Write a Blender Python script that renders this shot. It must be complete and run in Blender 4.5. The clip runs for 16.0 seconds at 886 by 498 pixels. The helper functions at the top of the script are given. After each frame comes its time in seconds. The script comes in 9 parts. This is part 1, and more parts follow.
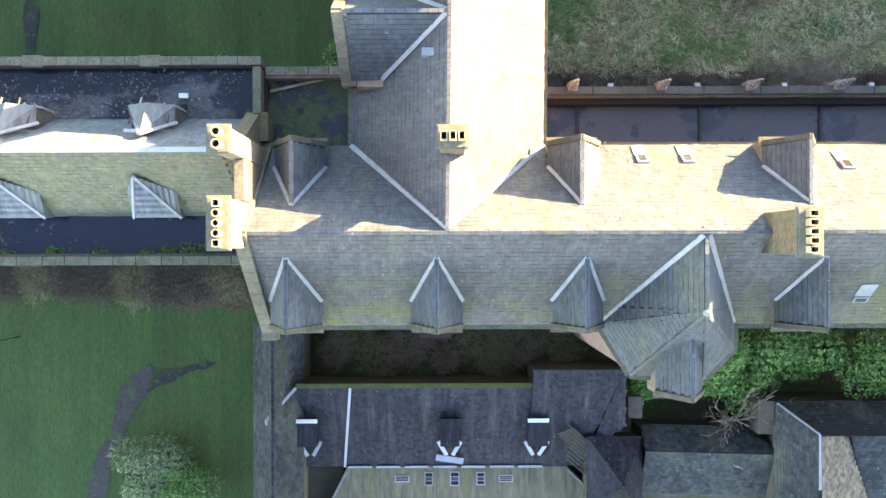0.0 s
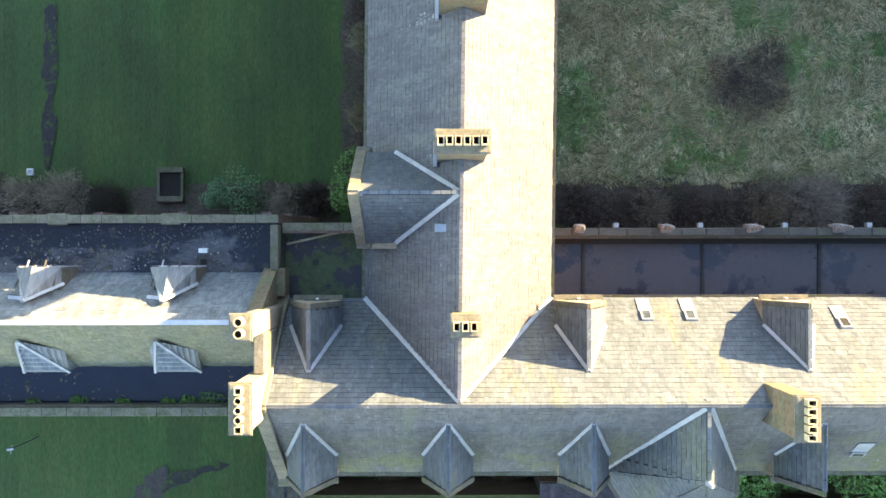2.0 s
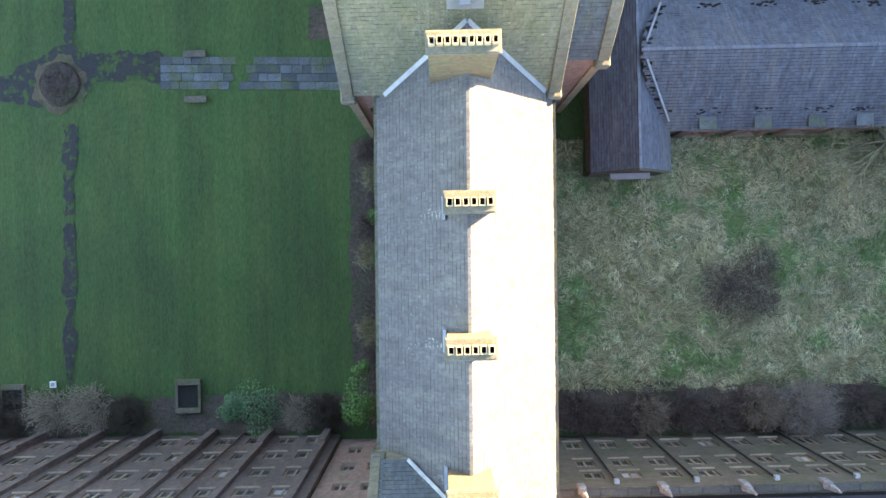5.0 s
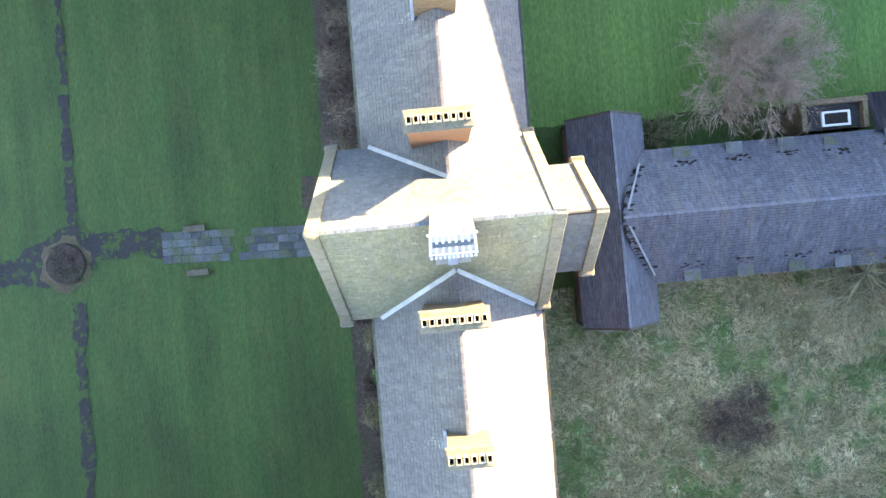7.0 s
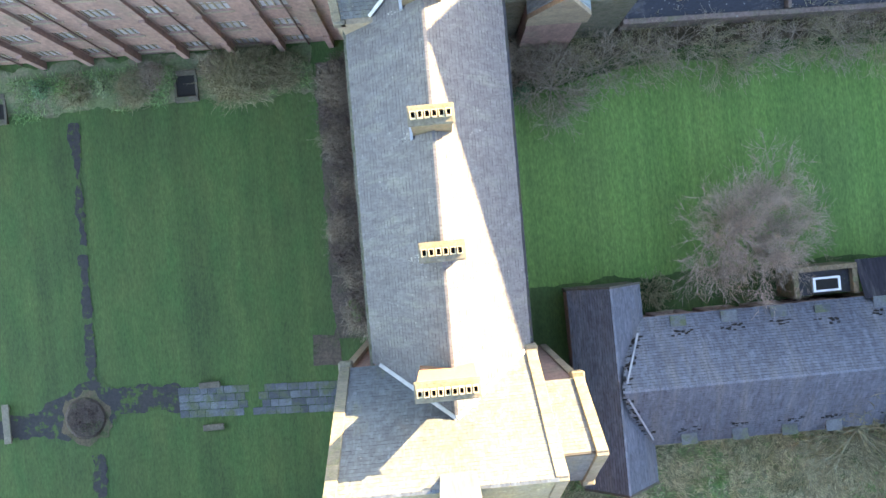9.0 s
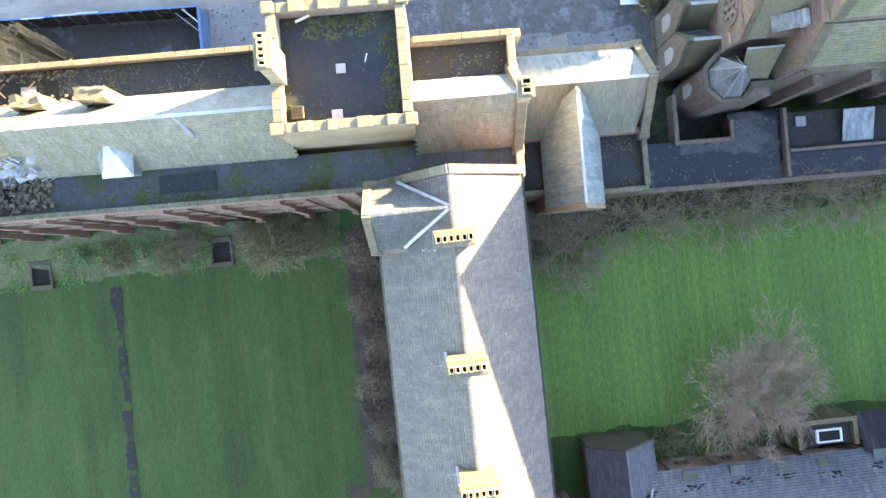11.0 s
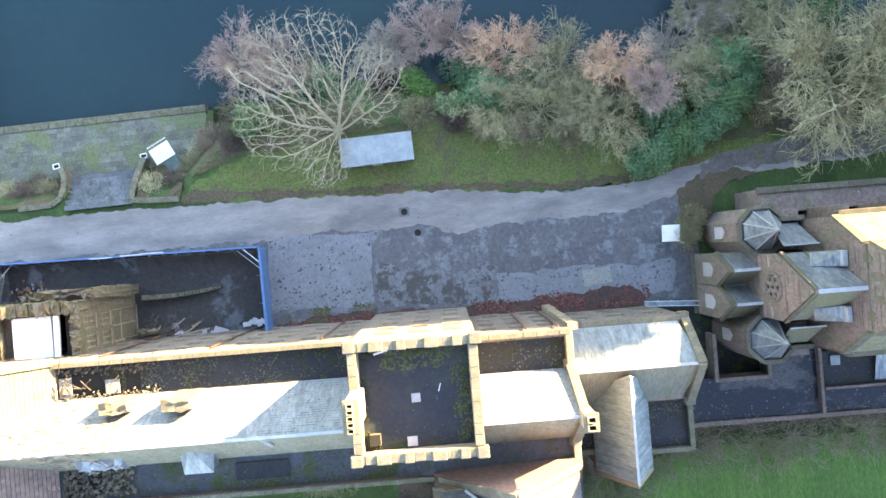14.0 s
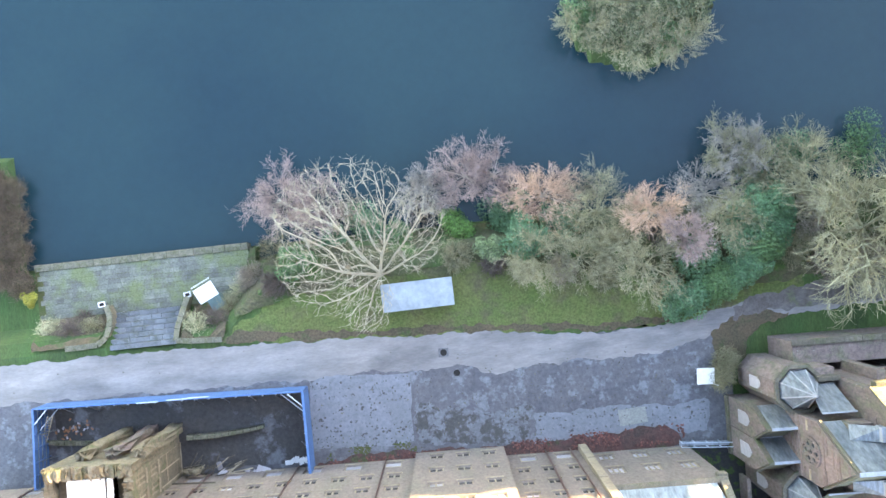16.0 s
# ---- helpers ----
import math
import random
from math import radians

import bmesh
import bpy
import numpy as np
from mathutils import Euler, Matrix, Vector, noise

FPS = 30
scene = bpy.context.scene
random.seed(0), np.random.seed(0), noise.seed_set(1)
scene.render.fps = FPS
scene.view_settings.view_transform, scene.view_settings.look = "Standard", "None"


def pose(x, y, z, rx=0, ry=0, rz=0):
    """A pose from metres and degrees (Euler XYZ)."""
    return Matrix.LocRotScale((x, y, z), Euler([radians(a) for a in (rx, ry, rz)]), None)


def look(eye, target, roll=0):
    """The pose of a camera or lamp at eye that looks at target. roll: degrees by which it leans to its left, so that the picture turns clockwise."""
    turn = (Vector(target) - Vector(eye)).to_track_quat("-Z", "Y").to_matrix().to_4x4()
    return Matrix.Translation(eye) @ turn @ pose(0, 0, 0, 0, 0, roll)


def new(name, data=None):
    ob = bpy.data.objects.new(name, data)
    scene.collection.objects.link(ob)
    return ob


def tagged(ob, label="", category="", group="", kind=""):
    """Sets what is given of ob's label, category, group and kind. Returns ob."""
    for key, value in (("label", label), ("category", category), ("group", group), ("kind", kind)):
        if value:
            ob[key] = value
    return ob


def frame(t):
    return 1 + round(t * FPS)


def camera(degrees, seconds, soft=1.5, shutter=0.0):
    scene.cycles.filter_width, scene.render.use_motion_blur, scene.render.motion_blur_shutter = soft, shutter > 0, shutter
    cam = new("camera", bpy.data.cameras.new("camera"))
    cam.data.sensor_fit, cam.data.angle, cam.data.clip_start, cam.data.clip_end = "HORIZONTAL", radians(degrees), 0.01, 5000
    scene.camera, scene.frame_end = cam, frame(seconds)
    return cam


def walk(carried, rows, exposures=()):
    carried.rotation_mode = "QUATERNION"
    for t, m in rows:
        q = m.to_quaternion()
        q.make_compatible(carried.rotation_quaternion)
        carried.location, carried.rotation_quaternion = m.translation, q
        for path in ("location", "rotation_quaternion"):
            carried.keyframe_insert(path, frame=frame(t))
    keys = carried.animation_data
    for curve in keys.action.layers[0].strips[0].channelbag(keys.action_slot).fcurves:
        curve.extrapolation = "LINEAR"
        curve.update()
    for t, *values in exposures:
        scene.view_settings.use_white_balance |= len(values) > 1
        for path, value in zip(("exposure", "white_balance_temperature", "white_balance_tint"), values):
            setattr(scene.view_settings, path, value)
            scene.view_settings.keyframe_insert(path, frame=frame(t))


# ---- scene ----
cam = camera(43.57, 16.0)
# seconds, x, y, z, and the turns about x, y and z in degrees: straight down at 0, 0
ROWS = [
    (0.0, 0.0, 0.4, 77.364, 0.024, -0.159, -0.191),
    (0.5, 0.02, 2.009, 77.825, 0.025, -0.115, -0.182),
    (1.0, -0.097, 3.827, 78.254, 0.019, -0.129, -0.152),
    (1.5, -0.258, 5.785, 78.718, 0.021, -0.128, -0.078),
    (2.0, -0.42, 7.912, 79.184, 0.025, -0.045, -0.087),
    (2.5, -0.573, 10.197, 79.654, 0.008, 0.051, -0.128),
    (3.0, -0.694, 12.578, 80.172, 0.013, 0.096, -0.21),
    (3.5, -0.71, 15.181, 80.676, -0.058, 0.15, -0.313),
    (4.0, -0.705, 17.852, 81.27, -0.101, 0.099, -0.314),
    (6.5, -0.099, 31.811, 84.53, 0.01, -0.024, -4.584),
    (7, 0.183, 34.83, 85.42, 0.009, -0.017, -5.207),
    (7.5, 0.424, 37.785, 86.238, -0.037, -0.005, -5.204),
    (8, 0.667, 40.897, 86.991, -0.033, 0.036, -5.255),
    (8.5, 0.893, 44.0, 87.77, 0.001, 0.079, -5.472),
    (9, 0.992, 47.089, 88.739, 0.068, 0.077, -5.528),
    (11.5, 0.16, 63.491, 95.278, 0.114, 0.032, -6.672),
    (12.0, -0.091, 66.891, 96.079, 0.042, 0.008, -6.671),
    (12.5, -0.342, 70.306, 96.748, -0.034, 0.042, -6.608),
    (13.0, -0.738, 73.744, 97.319, -0.108, 0.013, -6.536),
    (13.5, -1.106, 77.142, 97.852, -0.136, 0.044, -6.476),
    (14.0, -1.634, 80.432, 98.293, -0.099, 0.004, -6.389),
    (14.5, -2.23, 83.696, 98.729, -0.081, -0.054, -6.316),
    (15.0, -2.765, 86.715, 99.198, 0.079, -0.042, -6.252),
    (15.5, -3.302, 89.966, 99.728, 0.049, -0.062, -6.251),
    (16.0, -3.74, 92.839, 100.201, 0.179, 0.015, -6.246),
]
walk(cam, [(t, pose(x, y, z, rx, ry, rz)) for t, x, y, z, rx, ry, rz in ROWS],
     [(0.0, 3.38, 7450, 18), (2.0, 3.08, 7050, 14), (4.2, 3.22, 7000, 13), (6.4, 3.78, 7000, 18), (9.0, 3.7, 7300, 17), (12.0, 3.78, 7550, 16), (13.5, 3.7, 7550, 17), (15.0, 3.5, 7450, 17), (16.0, 4.05, 7800, 19)])

SKY_STRENGTH, SUN_STRENGTH, NAVE_RIDGE = 0.15, 5.0, 37.4

# ---- sky and sun ----
SUN_AZ, SUN_EL = radians(33.0), radians(12.2)      # from +x towards +y; above the horizon
world = bpy.data.worlds.new("sky")
scene.world = world
world.use_nodes = True
wn = world.node_tree.nodes
sky = wn.new("ShaderNodeTexSky")
sky.sky_type, sky.sun_disc = "NISHITA", False
sky.sun_elevation, sky.sun_rotation = SUN_EL, radians(90) - SUN_AZ
sky.air_density, sky.dust_density, sky.ozone_density = 1.0, 0.5, 1.6
wn["Background"].inputs["Strength"].default_value = SKY_STRENGTH
world.node_tree.links.new(sky.outputs["Color"], wn["Background"].inputs["Color"])
sun_data = bpy.data.lights.new("sun", "SUN")
sun_data.energy, sun_data.angle, sun_data.color = SUN_STRENGTH, radians(0.6), (1.0, 0.80, 0.45)
sun_dir = Vector((math.cos(SUN_AZ) * math.cos(SUN_EL), math.sin(SUN_AZ) * math.cos(SUN_EL), math.sin(SUN_EL)))
sun = new("sun", sun_data)
sun.matrix_world = look(sun_dir * 200, (0, 0, 0))

# ---- materials ----
def material(name, base, second=None, scale=1.0, rough=0.8, metal=0.0, fine=12.0, amount=0.5, bump=0.3, island=0.0, third=None, third_scale=0.4,
             third_cut=(0.5, 0.62), rough2=None, random_object=0.0, stretch=(1, 1, 1), depth=0.02, spots=None, low=None, rows=None):
    """A two-scale noise material: base to second by broad noise, fine grain, and a third colour in patches."""
    m = bpy.data.materials.new(name)
    m.use_nodes = True
    n, l = m.node_tree.nodes, m.node_tree.links
    bsdf = n["Principled BSDF"]
    bsdf.inputs["Roughness"].default_value, bsdf.inputs["Metallic"].default_value = rough, metal
    geo = n.new("ShaderNodeNewGeometry")
    mapp = n.new("ShaderNodeMapping")
    mapp.inputs["Scale"].default_value = stretch
    l.new(geo.outputs["Position"], mapp.inputs["Vector"])

    def noise_node(s, detail=5.0, roughness=0.6):
        t = n.new("ShaderNodeTexNoise")
        t.inputs["Scale"].default_value, t.inputs["Detail"].default_value, t.inputs["Roughness"].default_value = s, detail, roughness
        l.new(mapp.outputs["Vector"], t.inputs["Vector"])
        return t.outputs["Fac"]

    def noise_plain(s):
        t = n.new("ShaderNodeTexNoise")
        t.inputs["Scale"].default_value, t.inputs["Detail"].default_value, t.inputs["Roughness"].default_value = s, 6.0, 0.62
        l.new(geo.outputs["Position"], t.inputs["Vector"])
        return t.outputs["Fac"]

    def ramp(fac, lo, hi):
        r = n.new("ShaderNodeMapRange")
        r.inputs["From Min"].default_value, r.inputs["From Max"].default_value = lo, hi
        l.new(fac, r.inputs["Value"])
        return r.outputs["Result"]

    def mix(fac, a, b, kind="MIX"):
        x = n.new("ShaderNodeMix")
        x.data_type, x.blend_type = "RGBA", kind
        for sock, v in ((x.inputs["Factor"], fac), (x.inputs["A"], a), (x.inputs["B"], b)):
            if isinstance(v, (int, float)):
                sock.default_value = v
            elif isinstance(v, tuple):
                sock.default_value = (*v, 1)
            else:
                l.new(v, sock)
        return x.outputs["Result"]

    second = second or tuple(c * 0.7 for c in base)
    col = mix(ramp(noise_node(scale), 0.35, 0.68), base, second)
    grain = noise_node(fine, 6.0, 0.7)
    g = ramp(grain, 0.25, 0.75)
    dark = mix(g, (1 - amount,) * 3, (1 + amount * 0.35,) * 3)
    col = mix(1.0, col, dark, "MULTIPLY")
    if island:
        v = ramp(geo.outputs["Random Per Island"], 0, 1)
        col = mix(1.0, col, mix(v, (1 - island,) * 3, (1 + island * 0.6,) * 3), "MULTIPLY")
    if random_object:
        info = n.new("ShaderNodeObjectInfo")
        col = mix(1.0, col, mix(info.outputs["Random"], (1 - random_object,) * 3, (1 + random_object * 0.5,) * 3), "MULTIPLY")
    if third:
        patch = ramp(noise_node(third_scale, 7.0, 0.65), *third_cut)
        col = mix(patch, col, mix(1.0, third, dark, "MULTIPLY"))
        if rough2 is not None:
            rr = n.new("ShaderNodeMapRange")
            rr.inputs["To Min"].default_value, rr.inputs["To Max"].default_value = rough, rough2
            l.new(patch, rr.inputs["Value"])
            l.new(rr.outputs["Result"], bsdf.inputs["Roughness"])
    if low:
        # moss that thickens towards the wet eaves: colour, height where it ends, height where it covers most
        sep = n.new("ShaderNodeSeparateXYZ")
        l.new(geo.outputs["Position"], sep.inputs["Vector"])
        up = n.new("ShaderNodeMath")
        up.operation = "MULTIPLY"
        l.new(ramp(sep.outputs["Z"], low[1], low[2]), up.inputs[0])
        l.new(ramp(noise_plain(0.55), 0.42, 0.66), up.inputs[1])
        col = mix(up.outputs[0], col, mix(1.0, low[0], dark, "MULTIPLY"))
    if rows:
        # mown stripes: width in metres, depth of the change, axis
        sep = n.new("ShaderNodeSeparateXYZ")
        l.new(geo.outputs["Position"], sep.inputs["Vector"])
        for width, deep in rows:
            v = n.new("ShaderNodeTexNoise")
            v.noise_dimensions = "1D"
            v.inputs["Scale"].default_value, v.inputs["Detail"].default_value = 1.0 / width, 1.0
            l.new(sep.outputs["X"], v.inputs["W"])
            col = mix(1.0, col, mix(ramp(v.outputs["Fac"], 0.35, 0.65), (1 - deep,) * 3, (1 + deep,) * 3), "MULTIPLY")
    for colour, cells, size in spots or ():
        # lichen, grit or leaf specks
        vor = n.new("ShaderNodeTexVoronoi")
        vor.inputs["Scale"].default_value = cells
        l.new(geo.outputs["Position"], vor.inputs["Vector"])
        far = n.new("ShaderNodeMath")
        far.operation = "SUBTRACT"
        l.new(vor.outputs["Distance"], far.inputs[0])
        sepc = n.new("ShaderNodeSeparateColor")
        l.new(vor.outputs["Color"], sepc.inputs["Color"])
        l.new(ramp(sepc.outputs["Red"], 0.0, 1.0 / size), far.inputs[1])
        col = mix(ramp(far.outputs[0], 0.0, -0.07), col, colour)
    l.new(col, bsdf.inputs["Base Color"])
    if bump:
        b = n.new("ShaderNodeBump")
        b.inputs["Strength"].default_value, b.inputs["Distance"].default_value = bump, depth
        l.new(grain, b.inputs["Height"])
        l.new(b.outputs["Normal"], bsdf.inputs["Normal"])
    return m


MAT = {}
MAT["slate"] = material("slate", (0.124, 0.139, 0.154), (0.090, 0.103, 0.116), 2.6, 0.60, fine=9, amount=0.5, island=0.20, spots=(((0.21, 0.20, 0.195), 2.2, 0.17),), third=(0.145, 0.15, 0.095), third_scale=0.9, third_cut=(0.54, 0.76), stretch=(1, 0.2, 0.2))
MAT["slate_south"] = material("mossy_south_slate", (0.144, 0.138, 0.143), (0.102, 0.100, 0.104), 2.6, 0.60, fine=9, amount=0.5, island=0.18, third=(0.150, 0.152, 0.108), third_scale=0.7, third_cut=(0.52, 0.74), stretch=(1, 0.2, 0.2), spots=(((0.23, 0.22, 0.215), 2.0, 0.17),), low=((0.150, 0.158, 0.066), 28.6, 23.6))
MAT["slate_piece"] = material("slate_piece", (0.129, 0.127, 0.137), (0.096, 0.095, 0.104), 2.4, 0.62, fine=9, amount=0.5, random_object=0.15, third=(0.165, 0.165, 0.155), third_scale=1.0, third_cut=(0.52, 0.74), stretch=(0.2, 1, 0.2), spots=(((0.22, 0.215, 0.21), 2.2, 0.17),))
MAT["slate_blue"] = material("slate_blue", (0.037, 0.034, 0.047), (0.022, 0.021, 0.032), 2.2, 0.5, fine=6, amount=0.65, island=0.5, third=(0.085, 0.080, 0.082), third_scale=1.4, third_cut=(0.52, 0.72), stretch=(1, 0.12, 0.12), spots=(((0.12, 0.12, 0.13), 2.0, 0.16),))
MAT["slate_teal"] = material("teal_grey_slate", (0.058, 0.070, 0.074), (0.034, 0.042, 0.048), 1.6, 0.6, fine=6, amount=0.65, island=0.45, third=(0.100, 0.108, 0.085), third_scale=0.9, third_cut=(0.50, 0.70), stretch=(0.5, 0.3, 0.3), spots=(((0.13, 0.14, 0.14), 1.8, 0.18),))
MAT["slate_grey_blue"] = material("slate_grey_blue", (0.160, 0.175, 0.212), (0.104, 0.116, 0.148), 1.8, 0.45, fine=6, amount=0.6, island=0.2, third=(0.225, 0.215, 0.215), third_scale=0.9, third_cut=(0.50, 0.74), stretch=(1, 0.13, 0.13), spots=(((0.24, 0.25, 0.27), 2.0, 0.15),))
MAT["slate_under"] = material("roof_boards", (0.035, 0.035, 0.04), None, 1.0, 0.9)
MAT["dark_red_stone"] = material("weathered_red_stone", (0.235, 0.172, 0.155), (0.165, 0.130, 0.116), 0.7, 0.95, fine=4, amount=0.6, third=(0.140, 0.138, 0.092), third_scale=0.8, third_cut=(0.47, 0.66), random_object=0.15, stretch=(1, 1, 0.35), spots=(((0.26, 0.25, 0.22), 1.4, 0.18),))
MAT["chapel_course"] = material("red_sandstone_course", (0.245, 0.172, 0.152), (0.180, 0.135, 0.120), 1.2, 0.95, fine=5, amount=0.6, third=(0.15, 0.14, 0.10), third_scale=0.9, third_cut=(0.54, 0.70), random_object=0.25)
MAT["slate_mossy"] = material("slate_mossy", (0.225, 0.212, 0.128), (0.185, 0.182, 0.138), 1.1, 0.75, fine=7, amount=0.45, island=0.16, third=(0.128, 0.140, 0.070), third_scale=0.5, third_cut=(0.5, 0.72), stretch=(1, 0.3, 0.3), spots=(((0.30, 0.28, 0.20), 1.8, 0.18),))
MAT["mossy_lead"] = material("mossy_streaked_roof", (0.275, 0.260, 0.208), (0.205, 0.200, 0.160), 1.8, 0.65, fine=7, amount=0.5, island=0.10, third=(0.195, 0.190, 0.120), third_scale=0.6, third_cut=(0.5, 0.72), stretch=(1, 0.18, 0.18))
MAT["tile_red"] = material("red_slate", (0.30, 0.20, 0.17), (0.24, 0.17, 0.15), 0.6, 0.8, fine=5, amount=0.35, island=0.25)
MAT["lead"] = material("lead", (0.42, 0.44, 0.47), (0.30, 0.32, 0.35), 1.2, 0.5, metal=0.2, fine=9, amount=0.25, bump=0.15)
MAT["zinc_dark"] = material("weathered_lead_sheet", (0.19, 0.22, 0.245), (0.38, 0.41, 0.43), 1.6, 0.42, metal=0.35, fine=5, amount=0.6, bump=0.2, stretch=(1, 0.3, 0.25))
MAT["rubble_dark"] = material("mossy_rubble", (0.22, 0.18, 0.12), (0.16, 0.135, 0.09), 1.2, 0.95, fine=4, amount=0.6, bump=0.6, depth=0.06, third=(0.12, 0.13, 0.06), third_scale=0.6, third_cut=(0.5, 0.66), random_object=0.2)
MAT["slate_ns"] = material("slate_streaked", (0.129, 0.127, 0.137), (0.096, 0.095, 0.104), 2.4, 0.62, fine=9, amount=0.5, island=0.15, third=(0.165, 0.165, 0.155), third_scale=1.0, third_cut=(0.52, 0.74), stretch=(0.2, 1, 0.2), spots=(((0.22, 0.215, 0.21), 2.2, 0.17),))
MAT["yard_concrete"] = material("wet_yard_concrete", (0.185, 0.195, 0.218), (0.150, 0.158, 0.172), 0.35, 0.45, fine=3, amount=0.4, bump=0.2, third=(0.060, 0.058, 0.056), third_scale=1.7, third_cut=(0.585, 0.64), rough2=0.8, spots=(((0.050, 0.045, 0.040), 2.4, 0.30), ((0.040, 0.045, 0.030), 0.9, 0.18)))
MAT["yard_mottled"] = material("leaf_strewn_concrete", (0.165, 0.172, 0.190), (0.125, 0.13, 0.14), 0.6, 0.5, fine=4, amount=0.5, bump=0.2, third=(0.072, 0.068, 0.064), third_scale=1.1, third_cut=(0.48, 0.56), rough2=0.8, spots=(((0.05, 0.045, 0.04), 2.6, 0.32),))
MAT["coping_mossy"] = material("mossy_coping", (0.190, 0.175, 0.125), (0.13, 0.125, 0.090), 2.0, 0.95, fine=9, amount=0.6, bump=0.5, third=(0.095, 0.105, 0.052), third_scale=1.6, third_cut=(0.48, 0.66), random_object=0.10)
MAT["brick_red"] = material("red_brick", (0.40, 0.19, 0.10), (0.30, 0.17, 0.10), 1.5, 0.9, fine=9, amount=0.5, random_object=0.1)
MAT["lime"] = material("lime_stain", (0.40, 0.41, 0.38), (0.28, 0.29, 0.27), 2.0, 0.9, fine=8, amount=0.5, bump=0.1)
MAT["link_roof"] = material("flooded_felt", (0.020, 0.022, 0.030), (0.030, 0.030, 0.036), 0.9, 0.3, fine=4, amount=0.5, bump=0.15, third=(0.080, 0.105, 0.055), third_scale=0.40, third_cut=(0.46, 0.50), rough2=0.9, spots=(((0.03, 0.035, 0.03), 0.8, 0.35),))
MAT["terrace_flag"] = material("terrace_flag", (0.195, 0.200, 0.165), (0.135, 0.142, 0.115), 1.0, 0.8, fine=7, amount=0.6, random_object=0.32, third=(0.150, 0.175, 0.080), third_scale=0.45, third_cut=(0.44, 0.62))
MAT["wet_step"] = material("wet_step_stone", (0.135, 0.145, 0.155), (0.19, 0.20, 0.21), 0.7, 0.35, fine=5, amount=0.5, random_object=0.25, third=(0.08, 0.09, 0.075), third_scale=0.9, third_cut=(0.5, 0.62))
MAT["reed_brown"] = material("dead_reeds", (0.22, 0.165, 0.105), (0.17, 0.12, 0.085), 1.0, 0.95, fine=3, amount=0.3, bump=0, island=0.5)
MAT["bramble"] = material("bramble_stems", (0.15, 0.115, 0.10), (0.19, 0.145, 0.12), 1.0, 0.95, fine=3, amount=0.3, bump=0, island=0.4)
MAT["bramble_dark"] = material("dark_bramble_stems", (0.130, 0.098, 0.090), (0.165, 0.125, 0.110), 1.0, 0.95, fine=3, amount=0.3, bump=0, island=0.5)
MAT["heather"] = material("heather", (0.085, 0.06, 0.055), (0.12, 0.085, 0.07), 1.5, 0.95, fine=6, amount=0.4, bump=0, island=0.4)
MAT["green_blade"] = material("green_blades", (0.20, 0.38, 0.13), (0.30, 0.41, 0.18), 0.6, 1.0, fine=3, amount=0.3, bump=0, island=0.6)
MAT["puddle_felt"] = material("flooded_lead", (0.010, 0.014, 0.030), (0.014, 0.018, 0.034), 0.9, 0.06, fine=3, amount=0.3, bump=0.02, third=(0.05, 0.055, 0.06), third_scale=0.7, third_cut=(0.66, 0.72), rough2=0.6)
MAT["slate_pale"] = material("pale_slate", (0.225, 0.245, 0.260), (0.155, 0.170, 0.182), 2.2, 0.5, fine=7, amount=0.6, island=0.24, third=(0.29, 0.28, 0.24), third_scale=0.8, third_cut=(0.52, 0.72), stretch=(1, 0.2, 0.2))
MAT["lead_roof"] = material("streaked_lead_roof", (0.35, 0.44, 0.48), (0.19, 0.25, 0.28), 2.4, 0.5, fine=6, amount=0.55, bump=0.3, stretch=(0.3, 1, 0.2))
MAT["birch_haze"] = material("fine_birch_twigs", (0.38, 0.29, 0.225), (0.44, 0.335, 0.26), 0.8, 0.95, fine=3, amount=0.3, bump=0, island=0.4)
MAT["zinc_sheet"] = material("zinc_sheet", (0.50, 0.56, 0.61), (0.30, 0.35, 0.39), 1.6, 0.36, metal=0.5, fine=5, amount=0.5, bump=0.25, stretch=(1, 0.35, 0.2))
MAT["coping"] = material("coping_stone", (0.228, 0.198, 0.146), (0.155, 0.138, 0.102), 2.0, 0.9, fine=8, amount=0.6, bump=0.5, depth=0.04, third=(0.155, 0.150, 0.085), third_scale=1.4, third_cut=(0.50, 0.70), random_object=0.12)
MAT["dark_coping"] = material("dark_weathered_coping", (0.082, 0.080, 0.074), (0.056, 0.056, 0.054), 1.4, 0.9, fine=7, amount=0.5, bump=0.4, third=(0.075, 0.085, 0.05), third_scale=0.9, third_cut=(0.52, 0.66), random_object=0.2)
MAT["dark_stone"] = material("weathered_dark_stone", (0.15, 0.13, 0.10), (0.10, 0.09, 0.065), 0.8, 0.95, fine=5, amount=0.5, third=(0.09, 0.10, 0.045), third_scale=0.6, third_cut=(0.5, 0.66), random_object=0.15)
# Much lighter than mown_grass: makes up in colour for sky light the buildings block.
MAT["lawn_lightened"] = material("lightened_east_lawn_grass", (0.110, 0.235, 0.052), (0.138, 0.245, 0.062), 0.25, 0.95, fine=6, amount=0.55, bump=0.3, depth=0.03, third=(0.100, 0.185, 0.050), third_scale=0.15, third_cut=(0.45, 0.68), stretch=(1, 0.35, 1), rows=((3.5, 0.06), (0.5, 0.07)))
MAT["front_stone"] = material("weathered_front_stone", (0.240, 0.190, 0.160), (0.185, 0.152, 0.130), 0.6, 0.92, fine=4, amount=0.5, third=(0.20, 0.175, 0.135), third_scale=0.5, third_cut=(0.5, 0.7), random_object=0.06, stretch=(1, 1, 0.35))
